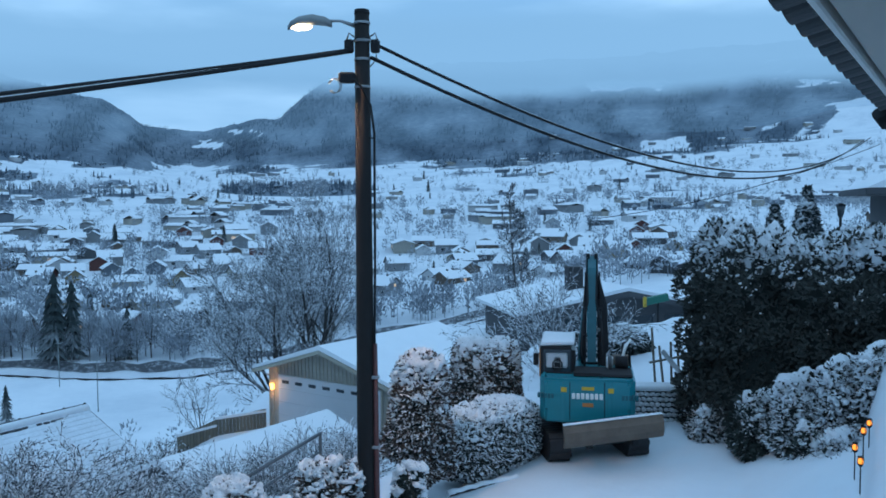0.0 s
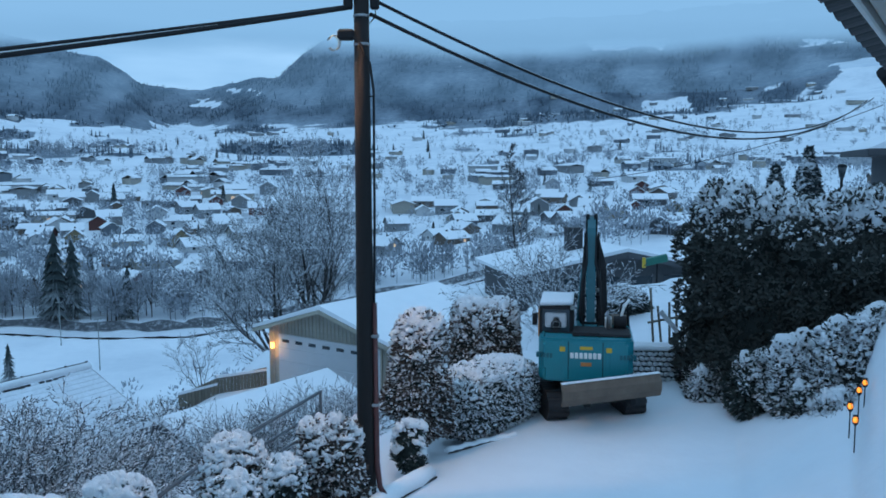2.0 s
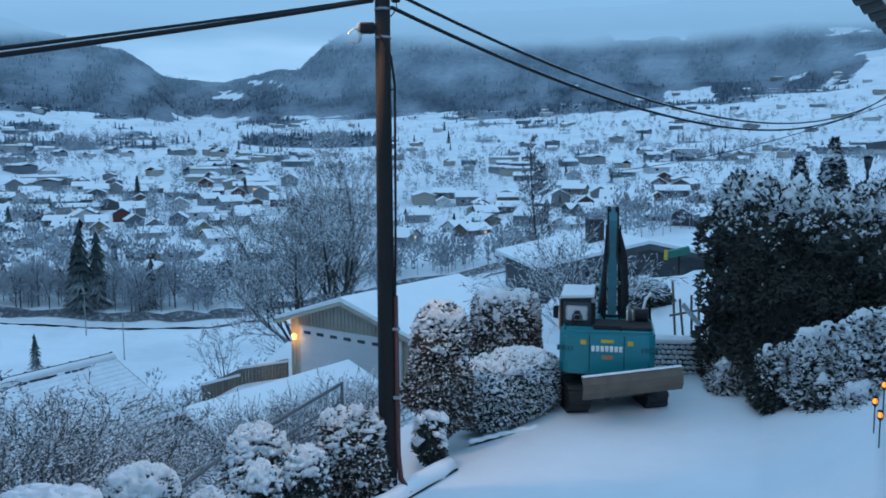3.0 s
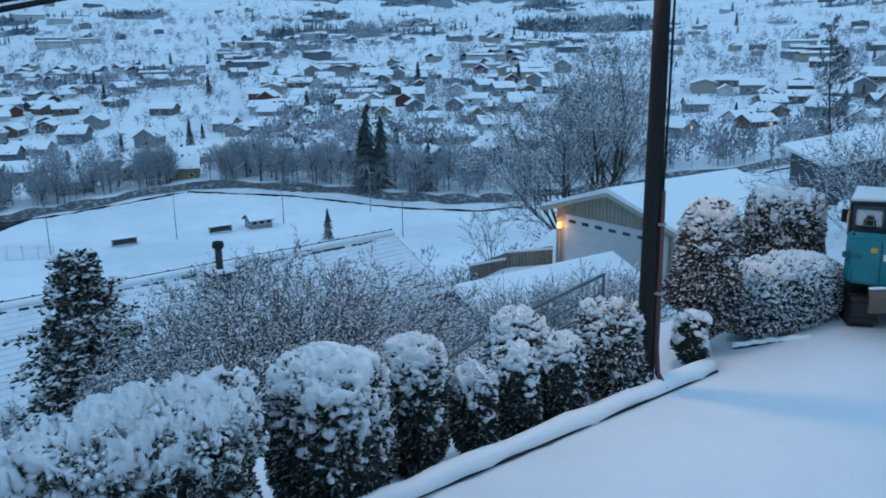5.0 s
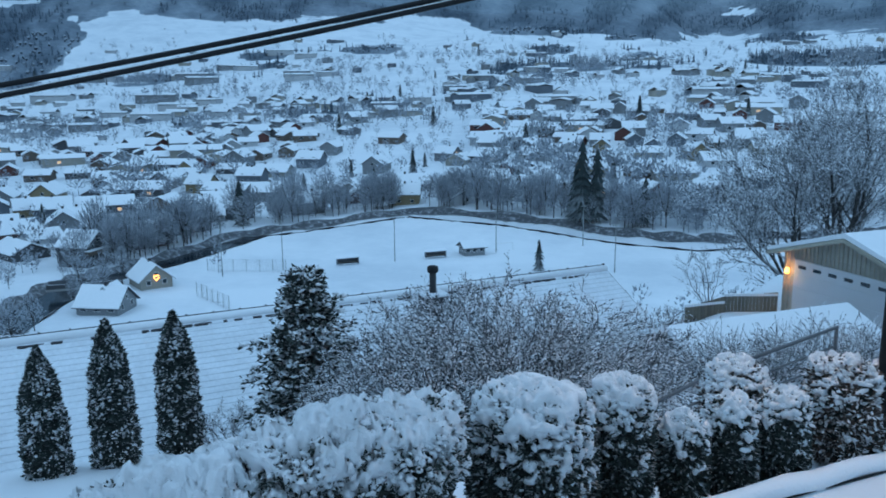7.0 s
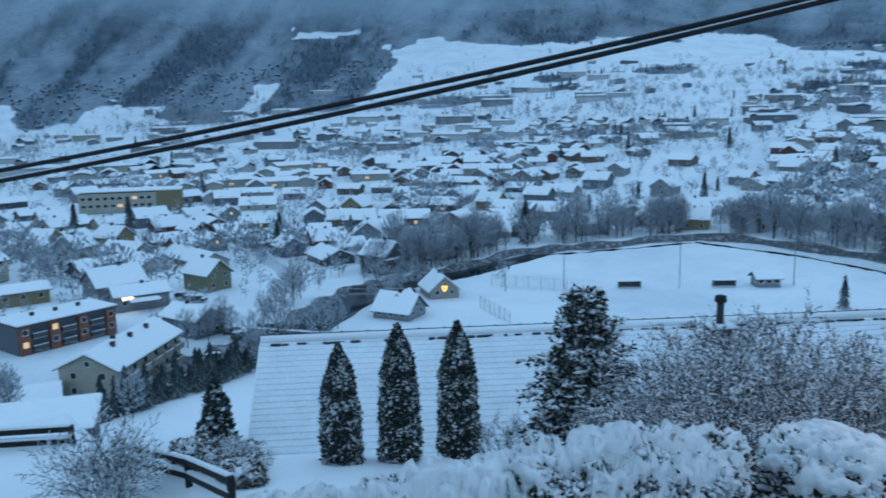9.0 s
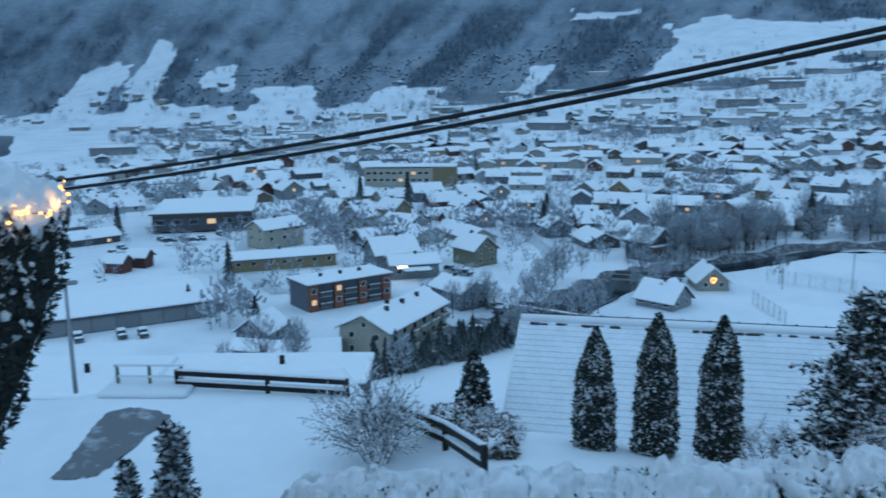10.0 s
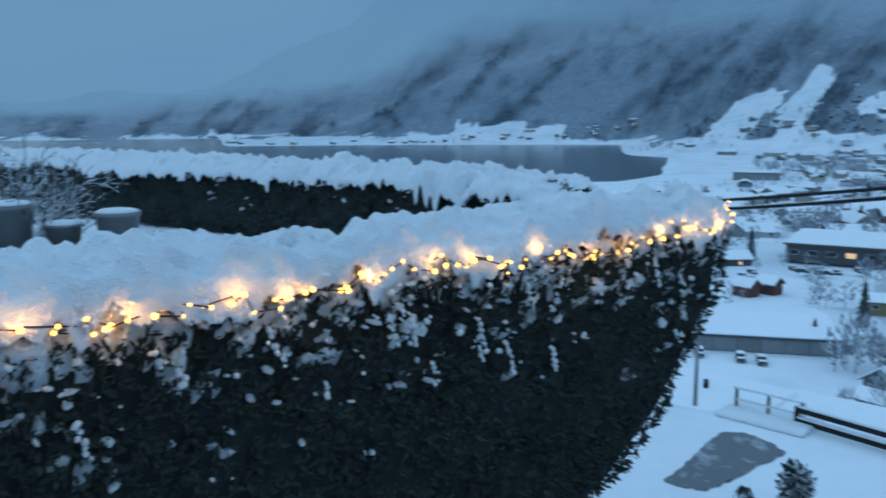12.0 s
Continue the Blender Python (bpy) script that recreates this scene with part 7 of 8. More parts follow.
part("roof", solid(prism([(-14.7, 3.3), (-14.7, 3.6), (0, 5.2), (14.7, 3.6), (14.7, 3.3)], -L / 2 - 0.6, L / 2 + 0.6), Matrix.Rotation(radians(90), 4, "Z")), M["wall_dark"], hall)
part("roof_snow", solid(prism([(-14.65, 3.62), (-14.6, 3.9), (0, 5.55), (14.6, 3.9), (14.65, 3.62), (0, 5.22)], -L / 2 - 0.55, L / 2 + 0.55), Matrix.Rotation(radians(90), 4, "Z")), M["snow"], hall)
m4, L = placed((-165.8, 55.5), (-176.0, 51.8), V, 3.5)
house_thing("dark_house", m4, L, 7.5, 4.2, 1.9, "wall_blue", "dark blue-grey house with a snowy roof by the river", rows=1, seed=3)
m4, L = placed((-201.2, 48.5), (-200.4, 61.0), -41.5, 4)
cp = house_thing("carport_house", m4, L, 8, 3.4, 1.6, "wall_grey", "grey house with a brightly lit carport", rows=1, seed=5, gable_windows=False)
part("carport_roof", box(-3.5, 3.5, -8.2, -4.2, 2.3, 2.6, 0.03), M["snow"], cp)
part("lit_sign", box(-4.6, -2.2, -4.15, -4.02, 2.4, 3.2), M["lamp_light"], cp)
m4, L = placed((-208.4, 73.5), (-210.9, 81.0), V, 5)
house_thing("green_house", m4 @ Matrix.Rotation(radians(90), 4, "Z"), 10, 7.8, 4.8, 3.2, "wall_olive", "olive-green two-storey gabled house in snow", rows=2, seed=6)
m4, L = placed((-197.7, 120.9), (-201.1, 131.0), -41, 4.5)
cl = house_thing("chalet", m4 @ Matrix.Rotation(radians(90), 4, "Z"), 9, 9.5, 4.6, 3.3, "wall_dark", "dark chalet-style house with white balcony and snowy gable", rows=2, seed=7, trim="wall_white")
part("balcony", box(-6.2, -4.5, -5.6, 5.6, 2.2, 3.3, 0.02), M["wall_brown"], cl)
part("balcony_snow", box(-6.3, -4.5, -5.7, 5.7, 3.3, 3.5, 0.04), M["snow_clump"], cl)
m4, L = placed((-207.8, 143.5), (-207.4, 156.0), -41, 4.5)
rd = house_thing("red_house", m4, L, 9, 3.6, 2.6, "wall_red", "dark red wooden house with a snowy roof", rows=1, lit=0.3, seed=8)
part("front_gable", solid(prism([(-3, -1), (3, -1), (3, 3.6), (0, 6.2), (-3, 3.6)], -6.2, -3), None), M["wall_red"], rd)
part("front_roof", solid(gable_roof(4, 6, 3.6, 2.7), Matrix.Translation((0, -4.4, 0)) @ Matrix.Rotation(radians(90), 4, "Z")), [M["wall_dark"], M["snow"]], rd)
m4, L = placed((-164.8, 113.5), (-162.2, 121.2), V, 4.5)
ht = house_thing("gabled_house", m4 @ Matrix.Rotation(radians(90), 4, "Z"), 9, 7.4, 2.4, 3.2, "wall_beige", "gabled house with a glowing heart hung on its wall", rows=1, seed=9, trim="wall_white")
heart_pts = [(-4.62, 0.62 * (math.sin(a) ** 3), 2.6 + 0.045 * (13 * math.cos(a) - 5 * math.cos(2 * a) - 2 * math.cos(3 * a) - math.cos(4 * a))) for a in np.linspace(0, math.tau, 25)]
part("heart_light", tube(heart_pts, 0.07, 6), M["warm_light"], ht, "glowing heart-shaped light")
m4, L = placed((-158.2, 93.6), (-150.1, 97.8), V, 4)
h2 = house_thing("gabled_house", m4, L, 8, 2.2, 3.2, "wall_grey", "grey gabled house with snowy dormer roof", rows=1, lit=0.15, seed=10)
part("dormer_roof", solid(gable_roof(5, 5, 2.7, 2.6), Matrix.Rotation(radians(90), 4, "Z") @ Matrix.Translation((2, 0, 0))), [M["wall_dark"], M["snow"]], h2)
m4, L = placed((-224.2, 10.0), (-225.1, 38.6), -41.5, 4)
house_thing("long_brick_house", m4, L, 8, 2.9, 1.2, "wall_ochre", "long low ochre brick house under snow", rows=1, seed=11, long_windows=7)
m4, L = placed((-257.0, 22.0), (-264.5, 35.0), -41, 4.5)
house_thing("cream_house", m4, L, 9.5, 4.8, 2.2, "wall_cream", "cream two-storey house with a snowy roof", rows=2, seed=12)
m4, L = placed((-300.2, 22.0), (-304.0, -12.0), -41, 20)
bf = thing("shop_hall", m4, "dark flat-roofed shop with warm lights under the eave", "shop")
part("wall", box(-L / 2, L / 2, -20, 20, -1.5, 4.4), M["wall_dark"], bf)
part("roof", box(-L / 2 - 1, L / 2 + 1, -21, 21, 4.4, 4.9), M["wall_brown"], bf)
part("roof_snow", box(-L / 2 - 0.9, L / 2 + 0.9, -20.9, 20.9, 4.9, 5.3, 0.1), M["snow"], bf)
for k in range(6):
    put_window(bf, -L / 2 + 2.5 + (L - 5) * k / 5, -20.03, 1.8, 0, 3.0, 1.8, k in (3,))
m4, L = placed((-404.7, 85.0), (-388.6, 127.0), -40, 7)
sc_ = thing("school", m4, "long two-storey ochre school with a snowy flat roof", "school")
part("wall", box(-L / 2, L / 2, -7, 7, -1.5, 7.6), M["wall_cream"], sc_)
part("end_block", box(L / 2 - 11, L / 2 + 0.4, -7.4, 7.2, -1.5, 8.2), M["wall_ochre"], sc_)
part("roof_snow", box(-L / 2 - 0.6, L / 2 + 0.6, -7.6, 7.6, 8.2, 8.8, 0.15), M["snow"], sc_)
for zz in (1.8, 5.2):
    for k in range(10):
        put_window(sc_, -L / 2 + 2 + 3.2 * k, -7.02, zz, 0, 2.2, 1.5, (k * 7 + int(zz)) % 9 == 0)
for (x, y, yaw) in ((-237.5, -19.0, 60), (-243.5, -13.5, 62)):
    house_thing("red_shed", pose(x, y, -41.5, 0, 0, yaw), 5.5, 4.5, 2.5, 1.6, "wall_red", "small red shed with a snowy roof", "red sheds", 0, chimney=False, gable_windows=False, long_windows=0, category="shed")
m4, L = placed((-157.6, 7.0), (-153.5, 13.0), V, 4)
house_thing("small_house", m4 @ Matrix.Rotation(radians(90), 4, "Z"), 8, 6.5, 3.0, 2.4, "wall_blue", "small dark house with a snowy gable", rows=1, seed=14)
house_thing("porch_hut", pose(-149.5, 9.5, -42.2, 0, 0, 60), 5.5, 4.5, 2.3, 1.0, "wall_blue", "small hut with a snowy lean roof", rows=1, seed=15, chimney=False, category="hut")
m4, L = placed((-140.3, 12.0), (-138.2, 23.5), V, 4)
house_thing("low_grey_house", m4, L, 8, 2.6, 1.3, "wall_grey", "low grey house with a snowy roof", rows=1, seed=16)


# roads of the town
LANES = [((-160, 60), (-150, 46), (-133, 27), (-122, 12)), ((-196, 20), (-236, 12), (-290, 20)), ((-190, 60), (-222, 62), (-300, 75), (-390, 70)), ((-215, 100), (-260, 110), (-330, 150)), ((-225, 175), (-270, 200), (-320, 270)), ((-150, 262), (-160, 320), (-150, 420)), ((-60, 275), (-70, 350), (-110, 460))]


# sports field
def dugout(x, y, yaw):
    ob = thing("dugout", pose(x, y, V, 0, 0, yaw), "small snow-roofed players' shelter on the field", "shelter", "shelters on the field")
    part("back_wall", box(-2.9, 2.9, 0.6, 0.7, 0, 1.9), M["wall_dark"], ob)
    for sx in (-2.9, 2.8):
        part("side_wall", box(sx, sx + 0.1, -0.6, 0.6, 0, 1.8), M["wall_grey"], ob)
    part("roof", box(-3.2, 3.1, -0.9, 0.9, 1.85, 2.1, 0.04, m4=Matrix.Rotation(0.12, 4, "X")), M["snow"], ob)
    part("bench", box(-2.6, 2.6, 0.1, 0.5, 0.4, 0.48), M["fence"], ob)


dugout(-143, 161.6, 56)
dugout(-128.3, 181, 54)
house_thing("field_hut", pose(-122.5, 190.3, V, 0, 0, 55), 6, 4.5, 2.4, 1.2, "wall_grey", "small grey hut with a snowy roof on the field", rows=1, seed=17, chimney=False, category="hut")
for i, (x, y, h) in enumerate([(-153, 147.9, 13), (-134.7, 171.2, 12.5), (-118.2, 196.2, 12), (-160, 134, 13), (-100, 214, 12), (-80, 190, 12)]):
    mast = thing("floodlight_mast", pose(x, y, V), "tall thin floodlight mast on the snowy field", "mast", "floodlight masts")
    part("mast_pole", tube([(0, 0, -0.5), (0, 0, h)], [0.13, 0.09], 7), M["lamp_grey"], mast)
    part("lamp_bar", box(-0.9, 0.9, -0.08, 0.08, h - 0.15, h + 0.05, m4=Matrix.Rotation(radians(45), 4, "Z")), M["lamp_grey"], mast)
for (x, y) in ((-95.5, 106), (-79.5, 130), (-62.5, 152), (-50, 168)):
    tlp = thing("path_lamp", pose(x, y, land(x, y)), "two-armed path lamp on a thin post", "street lamp", "path lamps")
    part("post", tube([(0, 0, -0.3), (0, 0, 5.6)], 0.09, 6), M["lamp_grey"], tlp)
    part("lamp_arm", box(-1.0, 1.0, -0.1, 0.1, 5.5, 5.75, m4=Matrix.Rotation(radians(40), 4, "Z")), M["lamp_grey"], tlp)
net = thing("ball_net", pose(0, 0, 0), "tall grey ball net on posts at the field's end", "net")
for p, q in (((-168, 136), (-150, 146)), ((-150, 118), (-134, 113.5))):
    for k in range(7):
        x, y = p[0] + (q[0] - p[0]) * k / 6, p[1] + (q[1] - p[1]) * k / 6
        part("post", tube([(x, y, V - 0.3), (x, y, V + 3.2)], 0.06, 5), M["lamp_grey"], net)
    for zz in np.arange(0.1, 3.2, 0.25):
        part("cord", tube([(*p, V + zz), (*q, V + zz)], 0.018, 3), M["lamp_grey"], net)
goal = thing("goal", pose(-117, 199, V, 0, 0, 55), "white football goal standing in snow", "goal")
part("frame", tube([(-2.5, 0, 0), (-2.5, 0, 2.1), (2.5, 0, 2.1), (2.5, 0, 0)], 0.06, 6), M["white_paint"], goal)
for p, q in (((-160.6, 68.5), (-152.5, 75.0)), ((-181, 104), (-174.5, 112.5))):
    d = Vector((q[0] - p[0], q[1] - p[1], 0))
    mm = Matrix.Translation((p[0], p[1], -41.2)) @ Matrix.Rotation(math.atan2(d.y, d.x), 4, "Z")
    br = thing("bridge", mm, "small snow-covered road bridge over the river", "bridge", "bridges")
    part("bridge_deck", box(-3, d.length + 3, -2.4, 2.4, -0.5, 0.0), M["concrete"], br)
    part("deck_snow", box(-3, d.length + 3, -2.1, 2.1, 0.0, 0.12), M["snow"], br)
    for s in (-2.3, 2.2):
        part("railing", box(-3, d.length + 3, s, s + 0.1, 0.0, 1.0), M["wall_dark"], br)


def lane(pts, width, label):
    """A strip of packed snow laid over the land."""
    fine = [Vector(a).lerp(Vector(b), k / 10) for a, b in zip(pts, pts[1:]) for k in range(10)] + [Vector(pts[-1])]
    verts, n = [], len(fine)
    for i, p in enumerate(fine):
        d = (fine[min(i + 1, n - 1)] - fine[max(i - 1, 0)]).normalized()
        for s in (-0.5, -0.17, 0.17, 0.5):
            x, y = p.x - d.y * s * width, p.y + d.x * s * width
            verts.append((x, y, land(x, y) + 0.12))
    faces = [(4 * i + j, 4 * i + j + 1, 4 * i + j + 5, 4 * i + j + 4) for i in range(n - 1) for j in range(3)]
    tagged(soup("road", verts, faces, M["packed_snow"], smooth=True), label, "road", kind="structure")


for pts in LANES:
    lane(pts, 4.6, "narrow road of packed grey snow in the town")

# cars
def car(m4, label, colour):
    ob = thing("car", m4, label, "car", "parked cars")
    bm = bmesh.new()
    add_prism(bm, [(-2.15, 0.3), (2.1, 0.3), (2.15, 0.7), (1.2, 0.95), (-2.1, 0.98)], -0.85, 0.85)
    bmesh.ops.bevel(bm, geom=list(bm.edges), offset=0.06, segments=1, affect="EDGES")
    part("body", bm, M[colour], ob)
    bm = bmesh.new()
    add_prism(bm, [(-1.9, 0.95), (0.95, 0.95), (0.3, 1.42), (-1.5, 1.45)], -0.75, 0.75)
    part("cabin", bm, M["glass"], ob)
    part("snow", box(-1.6, 0.45, -0.78, 0.78, 1.44, 1.62, 0.06), M["snow_clump"], ob)
    part("bonnet_snow", box(1.0, 2.0, -0.75, 0.75, 0.88, 1.05, 0.05), M["snow_clump"], ob)
    for x in (-1.35, 1.35):
        for y in (-0.85, 0.75):
            part("wheel", tube([(x, y, 0.32), (x, y + 0.1, 0.32)], 0.32, 10), M["black"], ob)
    return ob


car0 = car(pose(-166.5, 63.5, V, 0, 0, 130), "dark parked car covered with snow", "wall_dark")
for i, (x, y, yaw) in enumerate([(-161.5, 63, 125), (-170, -14, 10), (-169.5, -10, 10), (-170.5, -22, 12), (-206, 66, 30), (-200, 68, 40), (-288, -2, 20), (-286, 4, 20), (-285, 10, 20), (-289, -9, 20), (-278, -6, 100), (-277, 1, 100), (-150, 53, 135), (-215, 46, 90), (-262, 48, 30), (-270, -20, 30), (-262, -22, 30)]):
    copy_thing(car0, pose(x, y, land(x, y) if x < -285 else -41.9, 0, 0, yaw))

# spruces
def spruce_proto(name, h, r, label, group, seed, tiers=9):
    rnd = np.random.default_rng(seed)
    ob = thing(name, pose(0, 0, -500), label, "conifer", group)
    part("trunk", tube([(0, 0, -1.0), (0, 0, h * 0.9)], [0.02 * h, 0.005 * h], 5), M["bark"], ob)
    vs, fs = [], []
    for t in range(tiers):
        f = t / tiers
        n = 13
        zc, rr = h * (0.06 + 0.94 * f), r * (1 - f) ** 0.85 + 0.04 * h
        b = len(vs)
        for k in range(n):
            a = math.tau * k / n + t
            q = rr * rnd.uniform(0.65, 1.12)
            vs += [(q * math.cos(a), q * math.sin(a), zc - 0.22 * rr + rnd.uniform(-0.03, 0.03) * h), (0.45 * q * math.cos(a + 0.24), 0.45 * q * math.sin(a + 0.24), zc + 0.02 * h)]
        vs.append((0, 0, zc + h * 1.5 / tiers))
        top = len(vs) - 1
        for k in range(n):
            i, j = b + 2 * k, b + 2 * ((k + 1) % n)
            fs += [(i, i + 1, top), (i + 1, j, top), (i, i + 1, b + 2 * k), ]
        fs = [x for x in fs if len(set(x)) == 3]
    soup("crown", vs, fs, M["spruce"], ob)
    return ob


PARK = pose(0, 0, -500)
spruces = [spruce_proto("spruce", 9 + 3 * k, 2.0 + 0.55 * k, "dark spruce tree dusted with snow in the valley", "spruces in the valley", 60 + k) for k in range(4)]
used, used_trees = set(), []


LATER = []


def stand(protos, x, y, scale=1.0, z=None, yaw=None, k=None):
    """Sets a tree or a house of a kind; the first of each kind is moved, the rest are copies."""
    k = random.randrange(len(protos)) if k is None else k
    p = protos[k]
    if p.name.startswith('valley_tree') and len(used_trees) >= 300:
        LATER.append((k, x, y, land(x, y) if z is None else z, random.uniform(0, 360), scale))
        return None
    if p.name.startswith('valley_tree'):
        used_trees.append(1)
    m = pose(x, y, land(x, y) if z is None else z, 0, 0, random.uniform(0, 360) if yaw is None else yaw) @ Matrix.Diagonal((scale, scale, scale, 1))
    if p.name not in used:
        used.add(p.name)
        p.matrix_world = m
        return p
    c = copy_thing(p, Matrix.Identity(4))
    c.matrix_basis = m
    return c


for k in range(34):
    t = (k // 2) / 16
    stand(spruces, -121.5 - 17.5 * t + random.uniform(-0.8, 0.8) + 2.6 * (k % 2), 27.5 + 29 * t + random.uniform(-0.6, 0.6) - 1.8 * (k % 2), random.uniform(0.36, 0.62), k=k % 2)
for x, y, s, k in [(-111, 236, 1.35, 3), (-107, 238, 1.2, 3), (-114, 238, 1.1, 2), (-92, 240, 0.95, 2), (-97, 182, 0.85, 0), (-170, 12, 0.7, 0), (-158, 68, 0.6, 0), (-156, 71, 0.5, 0), (-168, 62, 0.6, 0), (-154, 17, 0.55, 0), (-186, -1, 0.7, 0), (-38, 128, 0.7, 1)]:
    stand(spruces, x, y, s, k=k)

# frosted broad-leaved trees of the valley
def valley_tree(h, seed):
    """A frosted crown of many fine upright slivers on a forked trunk."""
    rnd = random.Random(seed)
    ob = thing("valley_tree", pose(0, 0, -500), "leafless valley tree grey with hoar frost and painted haze", "tree", "frosted valley trees")
    trunk = [(Vector((0, 0, -1)), Vector((0, 0, h * 0.3)), 0.016 * h, 0.012 * h)]
    crown = []
    for k in range(7):
        a = rnd.uniform(0, math.tau)
        q = Vector((math.cos(a) * h * rnd.uniform(0.05, 0.26), math.sin(a) * h * rnd.uniform(0.05, 0.26), h * rnd.uniform(0.6, 0.95)))
        trunk.append((Vector((0, 0, h * rnd.uniform(0.18, 0.34))), q, 0.008 * h, 0.003 * h))
    squat = rnd.uniform(0.22, 0.36)
    for k in range(420):
        a, c, rr = rnd.uniform(0, math.tau), rnd.uniform(-1, 1), rnd.random() ** 0.4
        u = Vector((math.cos(a) * math.sqrt(1 - c * c), math.sin(a) * math.sqrt(1 - c * c), c))
        b = Vector((u.x * h * squat * rr, u.y * h * squat * rr, h * (0.56 + 0.42 * c * rr)))
        d = (u * 0.6 + Vector((rnd.gauss(0, 0.4), rnd.gauss(0, 0.4), 0.75))).normalized()
        crown.append((b, b + d * h * rnd.uniform(0.06, 0.13), 0.0055 * h, 0.003 * h))
    limbs("trunk", trunk, M["bark"], ob, 0.0001)
    limbs("crown", crown, M["frost"], ob, 0.05)
    return ob


trees = [valley_tree(8 + 1.2 * k, 90 + k) for k in range(5)]
random.seed(21)
for (ax, ay), (bx, by) in zip(RIVER, RIVER[1:]):
    far = ay > 120
    n = int(math.hypot(bx - ax, by - ay) / (0.75 if far else 3.2))
    for k in range(n):
        t = random.random()
        off = random.choice((-1, 1)) * random.uniform(8, 13) if not far else 8 + 20 * random.random() ** 1.6
        d = Vector((bx - ax, by - ay)).normalized()
        x, y = ax + (bx - ax) * t - d.y * off, ay + (by - ay) * t + d.x * off
        if far and math.hypot(x, y) < math.hypot(x + 2 * d.y * off, y - 2 * d.x * off):
            x, y = ax + (bx - ax) * t + d.y * off, ay + (by - ay) * t - d.x * off
        if not far and (x + 140) ** 2 + (y - 35) ** 2 < 300:
            continue
        stand(trees, x, y, random.uniform(0.6, 1.3) if far else random.uniform(0.45, 1.0))
for k in range(14):
    stand(trees, -176 + random.uniform(-8, 8), 5 + random.uniform(-5, 6), random.uniform(0.6, 1.1))
for k in range(14):
    stand(trees, random.uniform(-62, -36), random.uniform(110, 170), random.uniform(0.5, 0.8))

# the many houses
kinds = []
random.seed(33)
for k, (L, W, wh, ri, wall, rows, lit, words) in enumerate([
        (12, 9, 2.6, 2.7, "wall_white", 1, 0.08, "white wooden house"), (13, 9.5, 2.8, 2.4, "wall_brown", 1, 0.05, "brown wooden house"), (11, 9, 4.4, 3.1, "wall_grey", 2, 0.08, "grey two-storey house"), (14, 10, 2.6, 2.3, "wall_dark", 1, 0.0, "dark wooden house"),
        (10, 8.5, 4.3, 3.2, "wall_ochre", 2, 0.08, "ochre two-storey house"), (12, 9, 2.7, 3.0, "wall_red", 1, 0.08, "red wooden house"), (15, 10, 2.8, 2.6, "wall_beige", 1, 0.1, "beige house"), (11, 9, 4.2, 2.8, "wall_blue", 2, 0.05, "blue-grey two-storey house"), (18, 11, 3.2, 2.3, "wall_dark", 1, 0.08, "long dark house")]):
    kinds.append(house_thing("valley_house", PARK, L, W, wh, ri, wall, words + " with a snow-covered roof in the valley", "valley houses", rows, lit, True, 200 + k, k % 2 == 0, long_windows=2, full=False))
plain = []
for k, (L, W, wh, ri, wall) in enumerate([(12, 8, 3.2, 2.2, "wall_white"), (12, 8, 3.2, 2.0, "wall_brown"), (11, 9, 4.2, 2.6, "wall_grey"), (14, 9, 3.0, 1.8, "wall_dark"), (22, 11, 4.0, 1.6, "wall_beige"), (11, 8, 3.4, 2.4, "wall_red")]):
    ob = thing("distant_house", PARK, "distant house under snow across the valley", "house", "distant houses")
    part("wall", gabled_walls(L, W, wh, ri), M[wall], ob)
    part("roof", gable_roof(L, W, wh, ri), [M["wall_dark"], M["snow"]], ob)
    put_window(ob, -2, -W / 2 - 0.02, 1.7, 0, 2.2, 1.4, k == 4)
    plain.append(ob)
TAKEN = [(-148, 36, 20), (-184, 33, 17), (-188, -12, 30), (-171, 57, 11), (-201, 55, 11), (-212, 77, 10), (-203, 126, 10), (-210, 150, 12), (-166, 118, 9), (-155, 97, 9), (-228, 25, 19), (-264, 29, 12), (-322, 6, 34), (-398, 105, 28), (-240, -17, 9), (-156, 10, 9), (-142, 18, 10), (-255, -30, 26), (-190, 95, 16), (-182, 75, 14), (-172, 35, 6)]
random.seed(77)
count = [0, 0, 0]


def free(x, y, gap):
    return all((x - a) ** 2 + (y - b) ** 2 > (c + gap) ** 2 for a, b, c in TAKEN) and (math.hypot(x, y) > 330 or river_gap(x, y) > 13)


